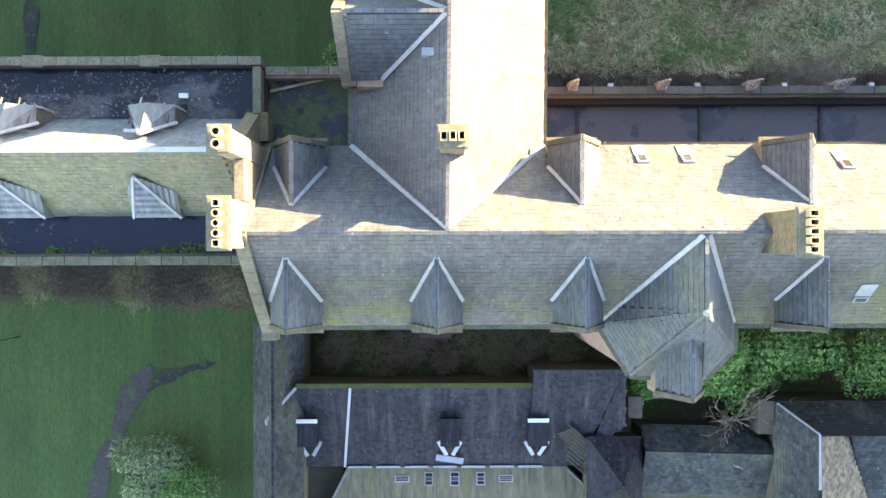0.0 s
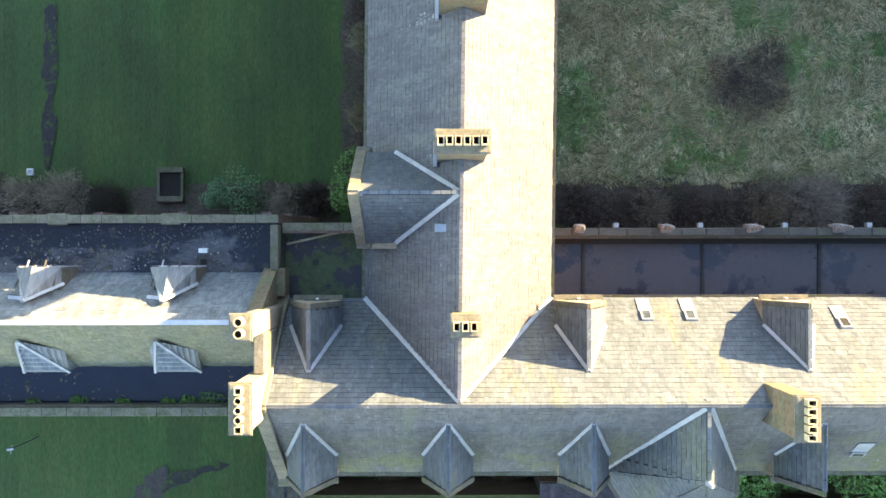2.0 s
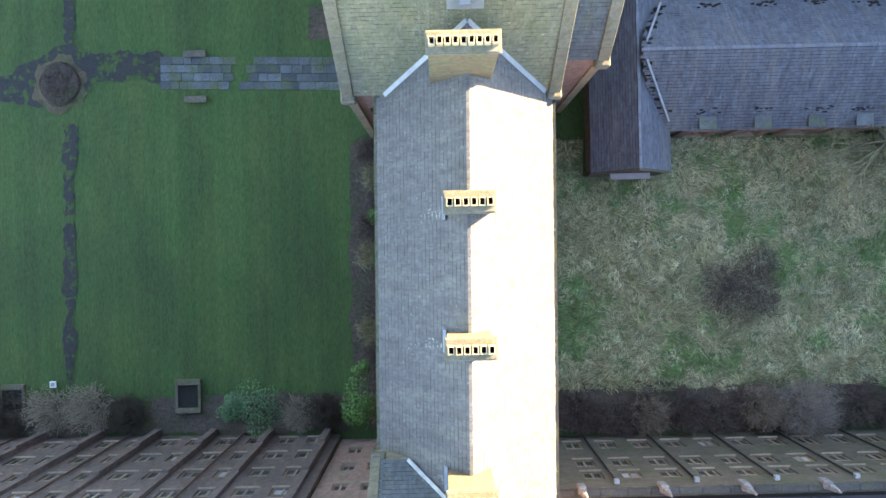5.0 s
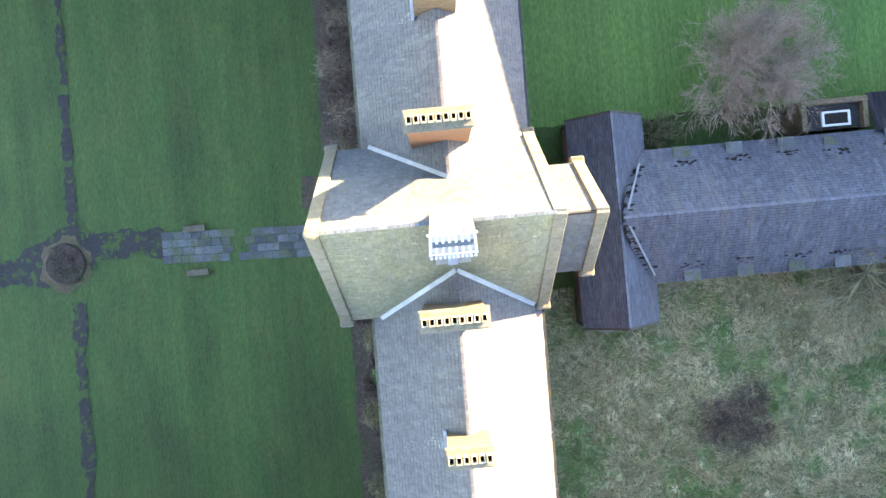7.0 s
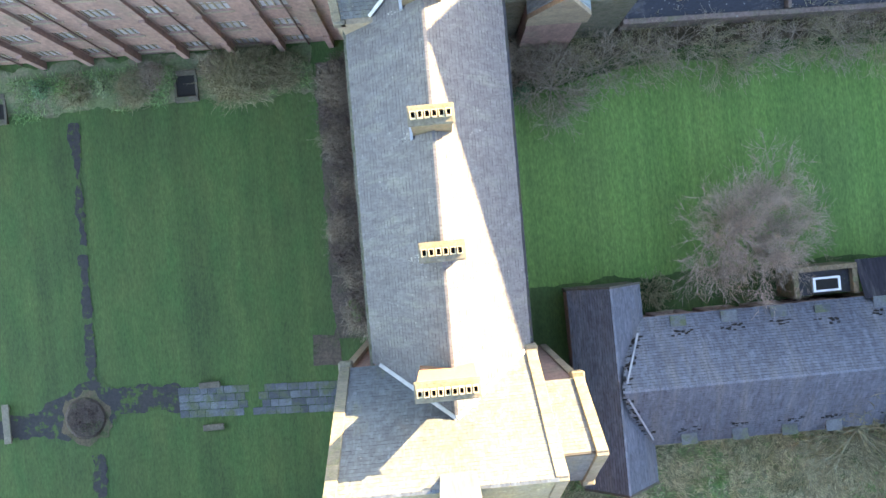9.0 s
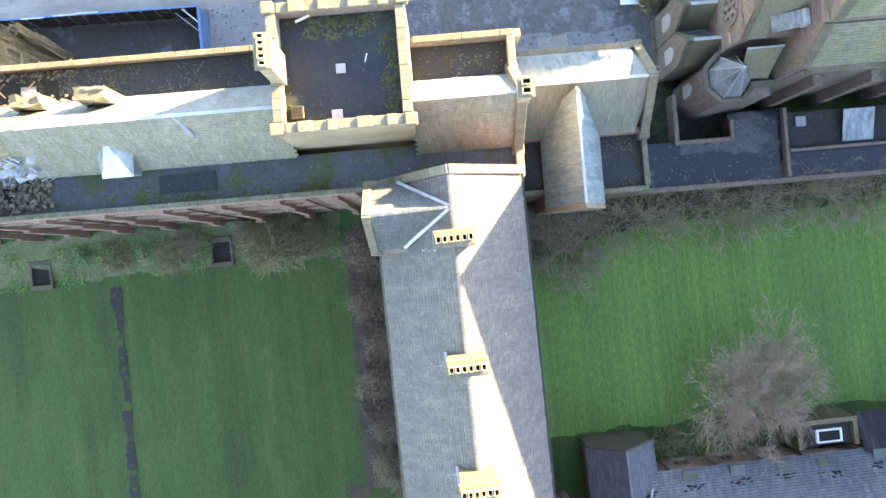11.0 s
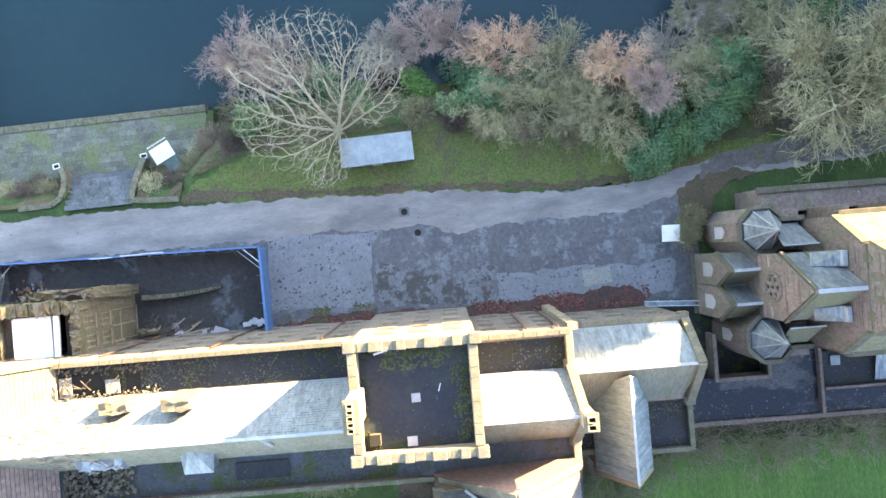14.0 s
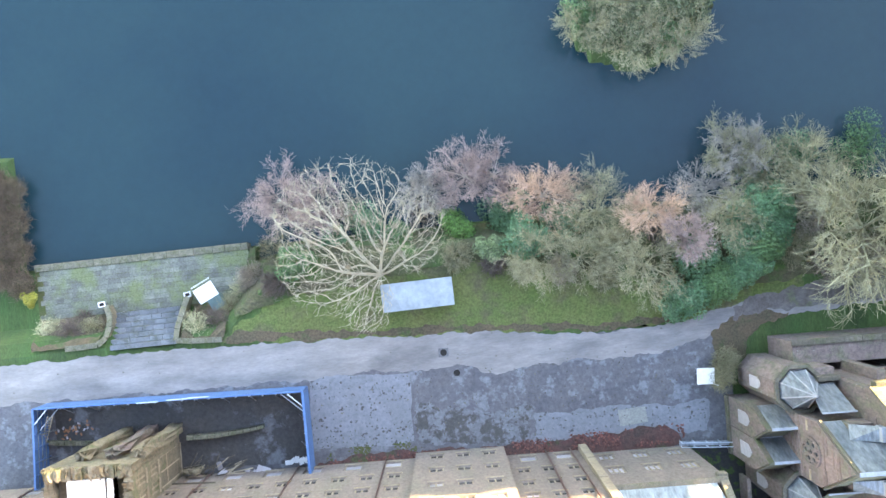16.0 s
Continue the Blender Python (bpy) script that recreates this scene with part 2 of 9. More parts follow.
MAT["pale_stone"] = material("pale_weathered_stone", (0.30, 0.30, 0.305), (0.19, 0.19, 0.195), 3.0, 0.9, fine=9, amount=0.6, bump=0.5)
MAT["bay_roof"] = material("stained_stone_roof", (0.245, 0.205, 0.130), (0.110, 0.095, 0.066), 1.6, 0.85, fine=6, amount=0.55, third=(0.20, 0.185, 0.095), third_scale=0.8, third_cut=(0.5, 0.66), stretch=(1.2, 0.15, 1))
# Darker version of the red sandstone, used on the north-facing walls.
MAT["dark_sandstone"] = material("dark_red_brown_sandstone", (0.165, 0.118, 0.108), (0.115, 0.088, 0.082), 0.7, 0.92, fine=4, amount=0.6, third=(0.20, 0.125, 0.11), third_scale=0.5, third_cut=(0.5, 0.7), random_object=0.12, stretch=(1, 1, 0.3))
MAT["sandstone"] = material("red_sandstone", (0.35, 0.215, 0.18), (0.27, 0.175, 0.15), 0.5, 0.92, fine=3, amount=0.5, third=(0.24, 0.20, 0.15), third_scale=0.4, third_cut=(0.52, 0.72), random_object=0.12, stretch=(1, 1, 0.4))
MAT["buff"] = material("buff_stone", (0.36, 0.29, 0.20), (0.26, 0.21, 0.15), 0.6, 0.92, fine=4, amount=0.4, random_object=0.15)
MAT["brick"] = material("chimney_brick", (0.22, 0.155, 0.095), (0.17, 0.135, 0.08), 1.5, 0.9, fine=5, amount=0.7, bump=0.6, depth=0.05, third=(0.16, 0.16, 0.085), third_scale=1.2, third_cut=(0.48, 0.64), random_object=0.1)
MAT["pot"] = material("chimney_pot", (0.55, 0.45, 0.27), (0.42, 0.34, 0.2), 3, 0.85, fine=12, amount=0.35, random_object=0.2)
# Near-black for flues and iron, and for darkness painted over holes and openings.
MAT["soot_and_hole_black"] = material("soot_and_hole_black", (0.02, 0.018, 0.016), None, 3, 0.95)
MAT["felt"] = material("roof_felt", (0.036, 0.036, 0.040), (0.022, 0.023, 0.029), 0.7, 0.55, fine=5, amount=0.7, bump=0.35, third=(0.052, 0.052, 0.030), third_scale=0.55, third_cut=(0.50, 0.66), rough2=1.0, spots=(((0.17, 0.16, 0.13), 2.6, 0.16), ((0.075, 0.10, 0.03), 3.4, 0.22)))
MAT["south_felt"] = material("mossy_wet_felt", (0.038, 0.040, 0.043), (0.066, 0.074, 0.092), 0.45, 0.5, fine=4, amount=0.6, bump=0.3, third=(0.062, 0.080, 0.028), third_scale=0.5, third_cut=(0.50, 0.60), rough2=1.0, spots=(((0.20, 0.19, 0.17), 1.6, 0.14), ((0.09, 0.12, 0.04), 2.8, 0.24)))
MAT["tower_felt"] = material("tower_roof_felt", (0.026, 0.027, 0.034), (0.018, 0.020, 0.028), 0.4, 0.5, fine=4, amount=0.5, bump=0.25, third=(0.034, 0.042, 0.036), third_scale=0.35, third_cut=(0.50, 0.62), spots=(((0.22, 0.21, 0.18), 1.1, 0.10),))
MAT["wet_felt"] = material("wet_roof_felt", (0.075, 0.070, 0.074), (0.125, 0.128, 0.140), 0.8, 0.5, fine=6, amount=0.75, bump=0.1, third=(0.018, 0.021, 0.034), third_scale=0.26, third_cut=(0.44, 0.50), rough2=0.12, stretch=(0.5, 1, 1), spots=(((0.045, 0.042, 0.04), 1.3, 0.30), ((0.28, 0.27, 0.25), 3.0, 0.20)))
MAT["cloister_lead"] = material("wet_cloister_felt", (0.080, 0.070, 0.078), (0.066, 0.060, 0.070), 0.5, 0.35, fine=4, amount=0.35, bump=0.08, third=(0.030, 0.032, 0.048), third_scale=0.3, third_cut=(0.52, 0.58), rough2=0.15)
MAT["litter"] = material("leaf_scraps", (0.125, 0.11, 0.08), (0.085, 0.085, 0.06), 2.0, 0.9, fine=5, amount=0.3, bump=0, island=0.6)
MAT["moss"] = material("moss", (0.07, 0.09, 0.025), (0.10, 0.10, 0.04), 2.0, 1.0, fine=14, amount=0.6, bump=0.6, depth=0.05)
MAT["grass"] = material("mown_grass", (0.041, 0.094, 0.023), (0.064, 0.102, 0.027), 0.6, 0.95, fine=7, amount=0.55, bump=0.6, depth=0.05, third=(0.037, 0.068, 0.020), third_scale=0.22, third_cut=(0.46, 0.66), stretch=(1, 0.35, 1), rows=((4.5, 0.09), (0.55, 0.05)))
MAT["rough_grass"] = material("rough_grass", (0.270, 0.255, 0.155), (0.185, 0.205, 0.105), 0.9, 1.0, fine=5, amount=0.65, bump=0.9, depth=0.2, third=(0.135, 0.215, 0.085), third_scale=0.7, third_cut=(0.46, 0.68))
MAT["soil"] = material("bare_soil", (0.105, 0.080, 0.064), (0.075, 0.062, 0.046), 0.8, 1.0, fine=5, amount=0.65, bump=0.9, depth=0.12, third=(0.055, 0.07, 0.026), third_scale=0.6, third_cut=(0.5, 0.65))
MAT["scrub"] = material("bank_scrub", (0.10, 0.085, 0.05), (0.075, 0.09, 0.035), 0.6, 1.0, fine=4, amount=0.6, bump=0.9, depth=0.15, third=(0.06, 0.12, 0.03), third_scale=0.4, third_cut=(0.5, 0.65))
MAT["asphalt"] = material("old_asphalt", (0.118, 0.116, 0.122), (0.082, 0.082, 0.092), 0.35, 0.55, fine=3.0, amount=0.55, bump=0.25, third=(0.165, 0.172, 0.190), third_scale=0.8, third_cut=(0.54, 0.62), rough2=0.4, spots=(((0.06, 0.055, 0.05), 2.2, 0.26),))
MAT["gravel"] = material("gravel_road", (0.270, 0.252, 0.240), (0.180, 0.166, 0.158), 0.8, 0.55, fine=7, amount=0.25, bump=0.15, third=(0.135, 0.126, 0.122), third_scale=0.45, third_cut=(0.46, 0.66), rough2=0.35, stretch=(0.3, 1, 1), spots=(((0.10, 0.09, 0.08), 1.2, 0.16),))
MAT["flag"] = material("stone_flag", (0.120, 0.132, 0.140), (0.072, 0.080, 0.088), 1.0, 0.55, fine=7, amount=0.6, random_object=0.6, third=(0.08, 0.10, 0.04), third_scale=0.6, third_cut=(0.48, 0.62))
MAT["dark_path"] = material("dark_path", (0.020, 0.020, 0.024), (0.032, 0.029, 0.028), 1.4, 0.85, fine=4, amount=0.6, bump=0.4, third=(0.05, 0.085, 0.022), third_scale=1.3, third_cut=(0.53, 0.60), rough2=1.0)
MAT["bark"] = material("pale_bark", (0.50, 0.43, 0.31), (0.36, 0.305, 0.21), 1.5, 0.9, fine=8, amount=0.4)
MAT["twig"] = material("twig_brown", (0.32, 0.265, 0.20), (0.38, 0.315, 0.24), 0.8, 0.9, fine=3, amount=0.3, bump=0, island=0.35)
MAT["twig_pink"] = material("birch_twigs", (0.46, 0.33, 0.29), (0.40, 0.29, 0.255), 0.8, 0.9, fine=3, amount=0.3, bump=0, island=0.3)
MAT["twig_dark"] = material("dark_twigs", (0.06, 0.045, 0.035), (0.09, 0.07, 0.05), 0.8, 0.95, fine=3, amount=0.3, bump=0, island=0.3)
MAT["twig_green"] = material("mossy_twigs", (0.36, 0.325, 0.20), (0.28, 0.262, 0.145), 0.8, 0.9, fine=3, amount=0.3, bump=0, island=0.4)
# Lighter, more orange birch twigs: low sunlight on two crowns put into the colour.
MAT["twig_sun_tint"] = material("sun_tinted_birch_twigs", (0.74, 0.47, 0.31), (0.64, 0.42, 0.30), 0.8, 0.9, fine=3, amount=0.3, bump=0, island=0.35)
MAT["twig_pale"] = material("pale_birch_twigs", (0.43, 0.375, 0.325), (0.37, 0.32, 0.275), 0.8, 0.9, fine=3, amount=0.3, bump=0, island=0.3)
MAT["birch_bark"] = material("birch_bark", (0.55, 0.48, 0.40), (0.44, 0.38, 0.31), 1.5, 0.9, fine=8, amount=0.4)
MAT["leaf"] = material("evergreen_leaf", (0.11, 0.25, 0.05), (0.14, 0.285, 0.065), 0.6, 0.5, fine=3, amount=0.3, bump=0, island=0.65)
MAT["leaf_blue"] = material("laurel_leaf", (0.085, 0.200, 0.090), (0.120, 0.240, 0.110), 0.6, 0.45, fine=3, amount=0.3, bump=0, island=0.55)
MAT["leaf_mid"] = material("holly_leaf", (0.085, 0.185, 0.060), (0.125, 0.225, 0.085), 0.6, 0.5, fine=3, amount=0.35, bump=0, island=0.6)
MAT["leaf_fresh"] = material("fresh_evergreen_leaf", (0.105, 0.245, 0.050), (0.14, 0.285, 0.062), 0.6, 0.5, fine=3, amount=0.3, bump=0, island=0.6)
MAT["leaf_olive"] = material("olive_leaf", (0.115, 0.140, 0.060), (0.160, 0.175, 0.085), 0.7, 0.6, fine=3, amount=0.35, bump=0, island=0.6)
MAT["leaf_pale"] = material("pale_leaf", (0.17, 0.25, 0.105), (0.25, 0.31, 0.16), 1.5, 0.6, fine=3, amount=0.3, bump=0, island=0.5)
MAT["leaf_yellow"] = material("yellow_leaf", (0.40, 0.36, 0.05), (0.28, 0.28, 0.05), 1.5, 0.6, fine=3, amount=0.3, bump=0, island=0.4)
MAT["dead_grass"] = material("dead_grass", (0.66, 0.62, 0.40), (0.47, 0.46, 0.26), 0.6, 1.0, fine=3, amount=0.3, bump=0, island=0.7)
MAT["white"] = material("white_paint", (0.75, 0.75, 0.74), (0.62, 0.63, 0.63), 1.5, 0.5, fine=6, amount=0.15, bump=0.05)
MAT["blue"] = material("blue_paint", (0.070, 0.175, 0.38), (0.055, 0.14, 0.31), 0.7, 0.5, fine=5, amount=0.3, bump=0.05)
MAT["steel"] = material("galvanised_steel", (0.35, 0.37, 0.38), None, 2, 0.4, metal=0.8)
MAT["pipe"] = material("cast_iron_pipe", (0.13, 0.055, 0.045), (0.08, 0.05, 0.042), 2, 0.6)
MAT["wood"] = material("grey_timber", (0.13, 0.11, 0.085), (0.09, 0.08, 0.06), 1.5, 0.9, fine=10, amount=0.5)
MAT["cabin"] = material("cabin_sheet", (0.50, 0.56, 0.62), (0.40, 0.46, 0.52), 0.7, 0.4, fine=4, amount=0.2, bump=0.05)
MAT["cabin_roof"] = material("cabin_roof", (0.29, 0.335, 0.355), (0.215, 0.25, 0.275), 0.45, 0.35, fine=2, amount=0.35, bump=0.05)
MAT["cabin_side"] = material("cabin_side_sheet", (0.15, 0.17, 0.20), (0.11, 0.125, 0.15), 0.8, 0.45, fine=5, amount=0.3, bump=0.05)
MAT["teal"] = material("teal_sheet", (0.12, 0.2, 0.2), None, 1, 0.6)
MAT["rubble"] = material("rubble_stone", (0.34, 0.27, 0.18), (0.24, 0.2, 0.15), 1.5, 0.95, fine=5, amount=0.5, island=0.4)
MAT["glass"] = material("window_glass", (0.05, 0.06, 0.07), (0.08, 0.09, 0.10), 2.0, 0.08, fine=2, amount=0.2, bump=0)
MAT["board"] = material("boarded_window", (0.42, 0.40, 0.42), (0.34, 0.32, 0.33), 1.5, 0.7, fine=6, amount=0.25, random_object=0.3)
w = material("lake_water", (0.013, 0.038, 0.044), (0.008, 0.028, 0.038), 0.05, 0.06, fine=1.2, amount=0.1, bump=0.05, depth=0.02)
w.node_tree.nodes["Principled BSDF"].inputs["IOR"].default_value = 1.33
w.node_tree.nodes["Principled BSDF"].inputs["Specular IOR Level"].default_value = 0.6
MAT["water"] = w
for key, level in (("slate_blue", 0.22), ("slate_teal", 0.25), ("puddle_felt", 0.35), ("wet_felt", 0.3), ("link_roof", 0.3), ("felt", 0.3), ("tower_felt", 0.3), ("cloister_lead", 0.4)):
    MAT[key].node_tree.nodes["Principled BSDF"].inputs["Specular IOR Level"].default_value = level

# ---- mesh tools ----
def mesh_object(name, verts, faces, mat, parent=None, label="", kind=""):
    me = bpy.data.meshes.new(name)
    me.from_pydata([tuple(v) for v in verts], [], [tuple(int(i) for i in f) for f in faces])
    me.materials.append(mat)
    me.update()
    ob = new(name, me)
    ob.parent = parent
    return tagged(ob, label=label, kind=kind)


def part(name, bm, mat, parent, label="", kind="", bevel=0.0):
    """Links a bmesh as one mesh object under a thing or a part."""
    if bevel:
        bmesh.ops.bevel(bm, geom=[e for e in bm.edges], offset=bevel, segments=1, affect="EDGES", clamp_overlap=True)
    bmesh.ops.recalc_face_normals(bm, faces=bm.faces)
    me = bpy.data.meshes.new(name)
    bm.to_mesh(me)
    bm.free()
    me.materials.append(mat)
    ob = new(name, me)
    ob.parent = parent
    return tagged(ob, label=label, kind=kind)


def thing(name, label, category, group="", kind="", at=(0, 0, 0), turn=0.0):
    ob = new(name)
    ob.matrix_basis = pose(*at, 0, 0, turn)
    ob.empty_display_size = 0.2
    return tagged(ob, label, category, group, kind)


def box_bm(x0, x1, y0, y1, z0, z1, bm=None, m=None):
    bm = bm or bmesh.new()
    vs = [bm.verts.new((x, y, z)) for z in (z0, z1) for y in (y0, y1) for x in (x0, x1)]
    for f in ((0, 2, 3, 1), (4, 5, 7, 6), (0, 1, 5, 4), (2, 6, 7, 3), (0, 4, 6, 2), (1, 3, 7, 5)):
        bm.faces.new([vs[i] for i in f])
    if m is not None:
        bmesh.ops.transform(bm, matrix=m, verts=vs)
    return bm


def beam_bm(a, b, w, h, bm=None, up=(0, 0, 1)):
    """A bar from a to b, w wide and h high, its top edge h above the line."""
    bm = bm or bmesh.new()
    a, b = Vector(a), Vector(b)
    d = (b - a).normalized()
    s = d.cross(Vector(up))
    s = (s.normalized() if s.length > 1e-5 else Vector((1, 0, 0))) * (w / 2)
    t = s.normalized().cross(d).normalized()
    vs = []
    for p in (a, b):
        for q in (-s, s):
            for k in (-h * 0.4, h * 0.6):
                vs.append(bm.verts.new(p + q + t * k))
    for f in ((0, 1, 3, 2), (4, 6, 7, 5), (0, 4, 5, 1), (2, 3, 7, 6), (1, 5, 7, 3), (0, 2, 6, 4)):
        bm.faces.new([vs[i] for i in f])
    return bm


def prism_bm(points, z0, z1, bm=None):
    bm = bm or bmesh.new()
    lo = [bm.verts.new((x, y, z0)) for x, y in points]
    hi = [bm.verts.new((x, y, z1)) for x, y in points]
    bm.faces.new(lo[::-1])
    bm.faces.new(hi)
    n = len(points)
    for i in range(n):
        bm.faces.new((lo[i], lo[(i + 1) % n], hi[(i + 1) % n], hi[i]))
    return bm


def solid_bm(top, thick, bm=None):
    """A flat polygon in space given thickness downwards."""
    bm = bm or bmesh.new()
    a = [bm.verts.new(p) for p in top]
    b = [bm.verts.new((p[0], p[1], p[2] - thick)) for p in top]
    bm.faces.new(a)
    bm.faces.new(b[::-1])
    n = len(top)
    for i in range(n):
        bm.faces.new((a[i], b[i], b[(i + 1) % n], a[(i + 1) % n]))
    return bm


def tube_bm(a, b, r0, r1, sides=8, bm=None, caps=True):
    bm = bm or bmesh.new()
    a, b = Vector(a), Vector(b)
    q = (b - a).to_track_quat("Z", "Y")
    rings = []
    for p, r in ((a, r0), (b, r1)):
        rings.append([bm.verts.new(p + q @ Vector((r * math.cos(k * math.tau / sides), r * math.sin(k * math.tau / sides), 0))) for k in range(sides)])
    for k in range(sides):
        bm.faces.new((rings[0][k], rings[0][(k + 1) % sides], rings[1][(k + 1) % sides], rings[1][k]))
    if caps:
        bm.faces.new(rings[0][::-1])
        bm.faces.new(rings[1])
    return bm


def inside(px, py, poly):
    res = np.zeros(len(px), bool)
    n = len(poly)
    for i in range(n):
        (x0, y0), (x1, y1) = poly[i], poly[(i + 1) % n]
        cross = ((y0 > py) != (y1 > py)) & (px < (x1 - x0) * (py - y0) / ((y1 - y0) or 1e-9) + x0)
        res ^= cross
    return res


RNG = np.random.default_rng(7)
GAP = 0.84      # share of a course that its slates cover; the rest is the dark joint


def slate_slope(parent, poly, mat, gauge=0.36, width=0.30, lost=0.0, holes=(), name="roof_slope", uneven=0.009, singles=None):
    """A roof slope: a boarded backing slab and its courses of slates, each a raised piece. poly: corners in space, in one plane."""
    P = np.array(poly, float)
    nrm = np.zeros(3)
    for i in range(1, len(P) - 1):
        nrm += np.cross(P[i] - P[0], P[i + 1] - P[0])
    nrm /= np.linalg.norm(nrm)
    if nrm[2] < 0:
        nrm = -nrm
    w = np.array([0, 0, 1.0]) - nrm[2] * nrm
    w /= np.linalg.norm(w)
    u = np.cross(w, nrm)
    o = P[0]
    q = np.c_[(P - o) @ u, (P - o) @ w]
    slope = part(name, solid_bm([tuple(p) for p in P], 0.12), MAT["slate_under"], parent)
    rows = np.arange(q[:, 1].min(), q[:, 1].max() + gauge, gauge)
    us, ws = [], []
    for k, r in enumerate(rows):
        c = np.arange(q[:, 0].min() - width, q[:, 0].max() + width, width) + (width / 2 if k % 2 else 0)
        us.append(c)
        ws.append(np.full(len(c), r))
    us, ws = np.concatenate(us), np.concatenate(ws)
    keep = inside(us, ws + gauge * 0.5, q) & (RNG.random(len(us)) > lost)
    for hx, hy, hr in holes:
        d = np.hypot(us - hx, ws - hy) + RNG.normal(0, hr * 0.2, len(us))
        keep &= d > hr
    us, ws = us[keep], ws[keep]
    if singles:
        near = np.argsort(np.hypot(us - singles[0], ws - singles[1]))[:singles[2]]
        me = bpy.data.meshes.new("slate")
        hw = width * 0.485
        me.from_pydata([(-hw, 0, 0.036), (hw, 0, 0.036), (hw, gauge * GAP, 0.016), (-hw, gauge * GAP, 0.016), (-hw, 0, 0), (hw, 0, 0)], [], [(0, 1, 2, 3), (4, 5, 1, 0), (4, 0, 3), (5, 2, 1)])
        me.materials.append(MAT["slate_piece"])
        for k in near:
            ob = new("slate", me)
            ob.parent = slope
            p = o + us[k] * u + ws[k] * w + nrm * abs(RNG.normal(0, 0.006))
            ob.matrix_basis = Matrix(((u[0], w[0], nrm[0], p[0]), (u[1], w[1], nrm[1], p[1]), (u[2], w[2], nrm[2], p[2]), (0, 0, 0, 1)))
        rest = np.ones(len(us), bool)
        rest[near] = False
        us, ws = us[rest], ws[rest]
    n = len(us)
    if not n:
        return slope
    hw = width * 0.492
    lift = 0.026 + RNG.normal(0, uneven, n).clip(-0.014, 0.025)
    skew = RNG.normal(0, 0.006, n)
    corners = []
    for du, dw, top in ((-hw, 0, 1), (hw, 0, 1), (hw, gauge * GAP, 0), (-hw, gauge * GAP, 0)):
        base = o + np.outer(us + du, u) + np.outer(ws + dw + skew * np.sign(du) * (1 if top else 0), w)
        h = lift + 0.012 if top else np.full(n, 0.016)
        corners.append(base + np.outer(h, nrm))
    low = [corners[0] - np.outer(lift + 0.012, nrm), corners[1] - np.outer(lift + 0.012, nrm)]
    V = np.stack([*corners, *low], 1).reshape(-1, 3)
    b = np.arange(n)[:, None] * 6
    F = np.concatenate([b + [0, 1, 2, 3], b + [4, 5, 1, 0]], 0)
    T = np.concatenate([b + [4, 0, 3], b + [5, 2, 1]], 0)
    ob = mesh_object("slating", V, [*F, *T], mat, slope, kind="stuff")
    return slope


def ridge_tiles(parent, a, b, mat, size=0.17, step=0.45, name="ridge_tile"):
    """Saddle tiles along a ridge or hip, joined into one part with their joints showing."""
    a, b = Vector(a), Vector(b)
    n = max(1, int((b - a).length / step))
    bm = bmesh.new()
    for i in range(n):
        p, q = a.lerp(b, (i + 0.03) / n), a.lerp(b, (i + 0.97) / n)
        z = 0.006 * ((i * 7) % 3)
        beam_bm(p + Vector((0, 0, z)), q + Vector((0, 0, z)), size, 0.07, bm)
    return part(name, bm, mat, parent, kind="stuff")


def flashing(parent, a, b, width=0.2, mat=None, name="lead_flashing"):
    return part(name, beam_bm(a, b, width, 0.12), mat or MAT["lead"], parent, "pale lead flashing in the roof valley")


def coping_run(parent, a, b, w, h, pieces, mat=None, name="coping_stone"):
    """Coping stones laid end to end from a to b, each its own piece."""
    a, b = Vector(a), Vector(b)
    for i in range(pieces):
        cut0, cut1 = 0.05 * math.sin(i * 2.7), 0.05 * math.sin(i * 2.7 + 2.7)      # stones of uneven length
        p, q = a.lerp(b, (i + (cut0 if i else 0) + 0.006) / pieces), a.lerp(b, (i + 1 + (cut1 if i < pieces - 1 else 0) - 0.006) / pieces)
        lift = Vector((0, 0, 0.008 * ((i * 5) % 3)))
        part(name, beam_bm(p + lift, q + lift, w, h), mat or MAT["coping"], parent, bevel=0.025)


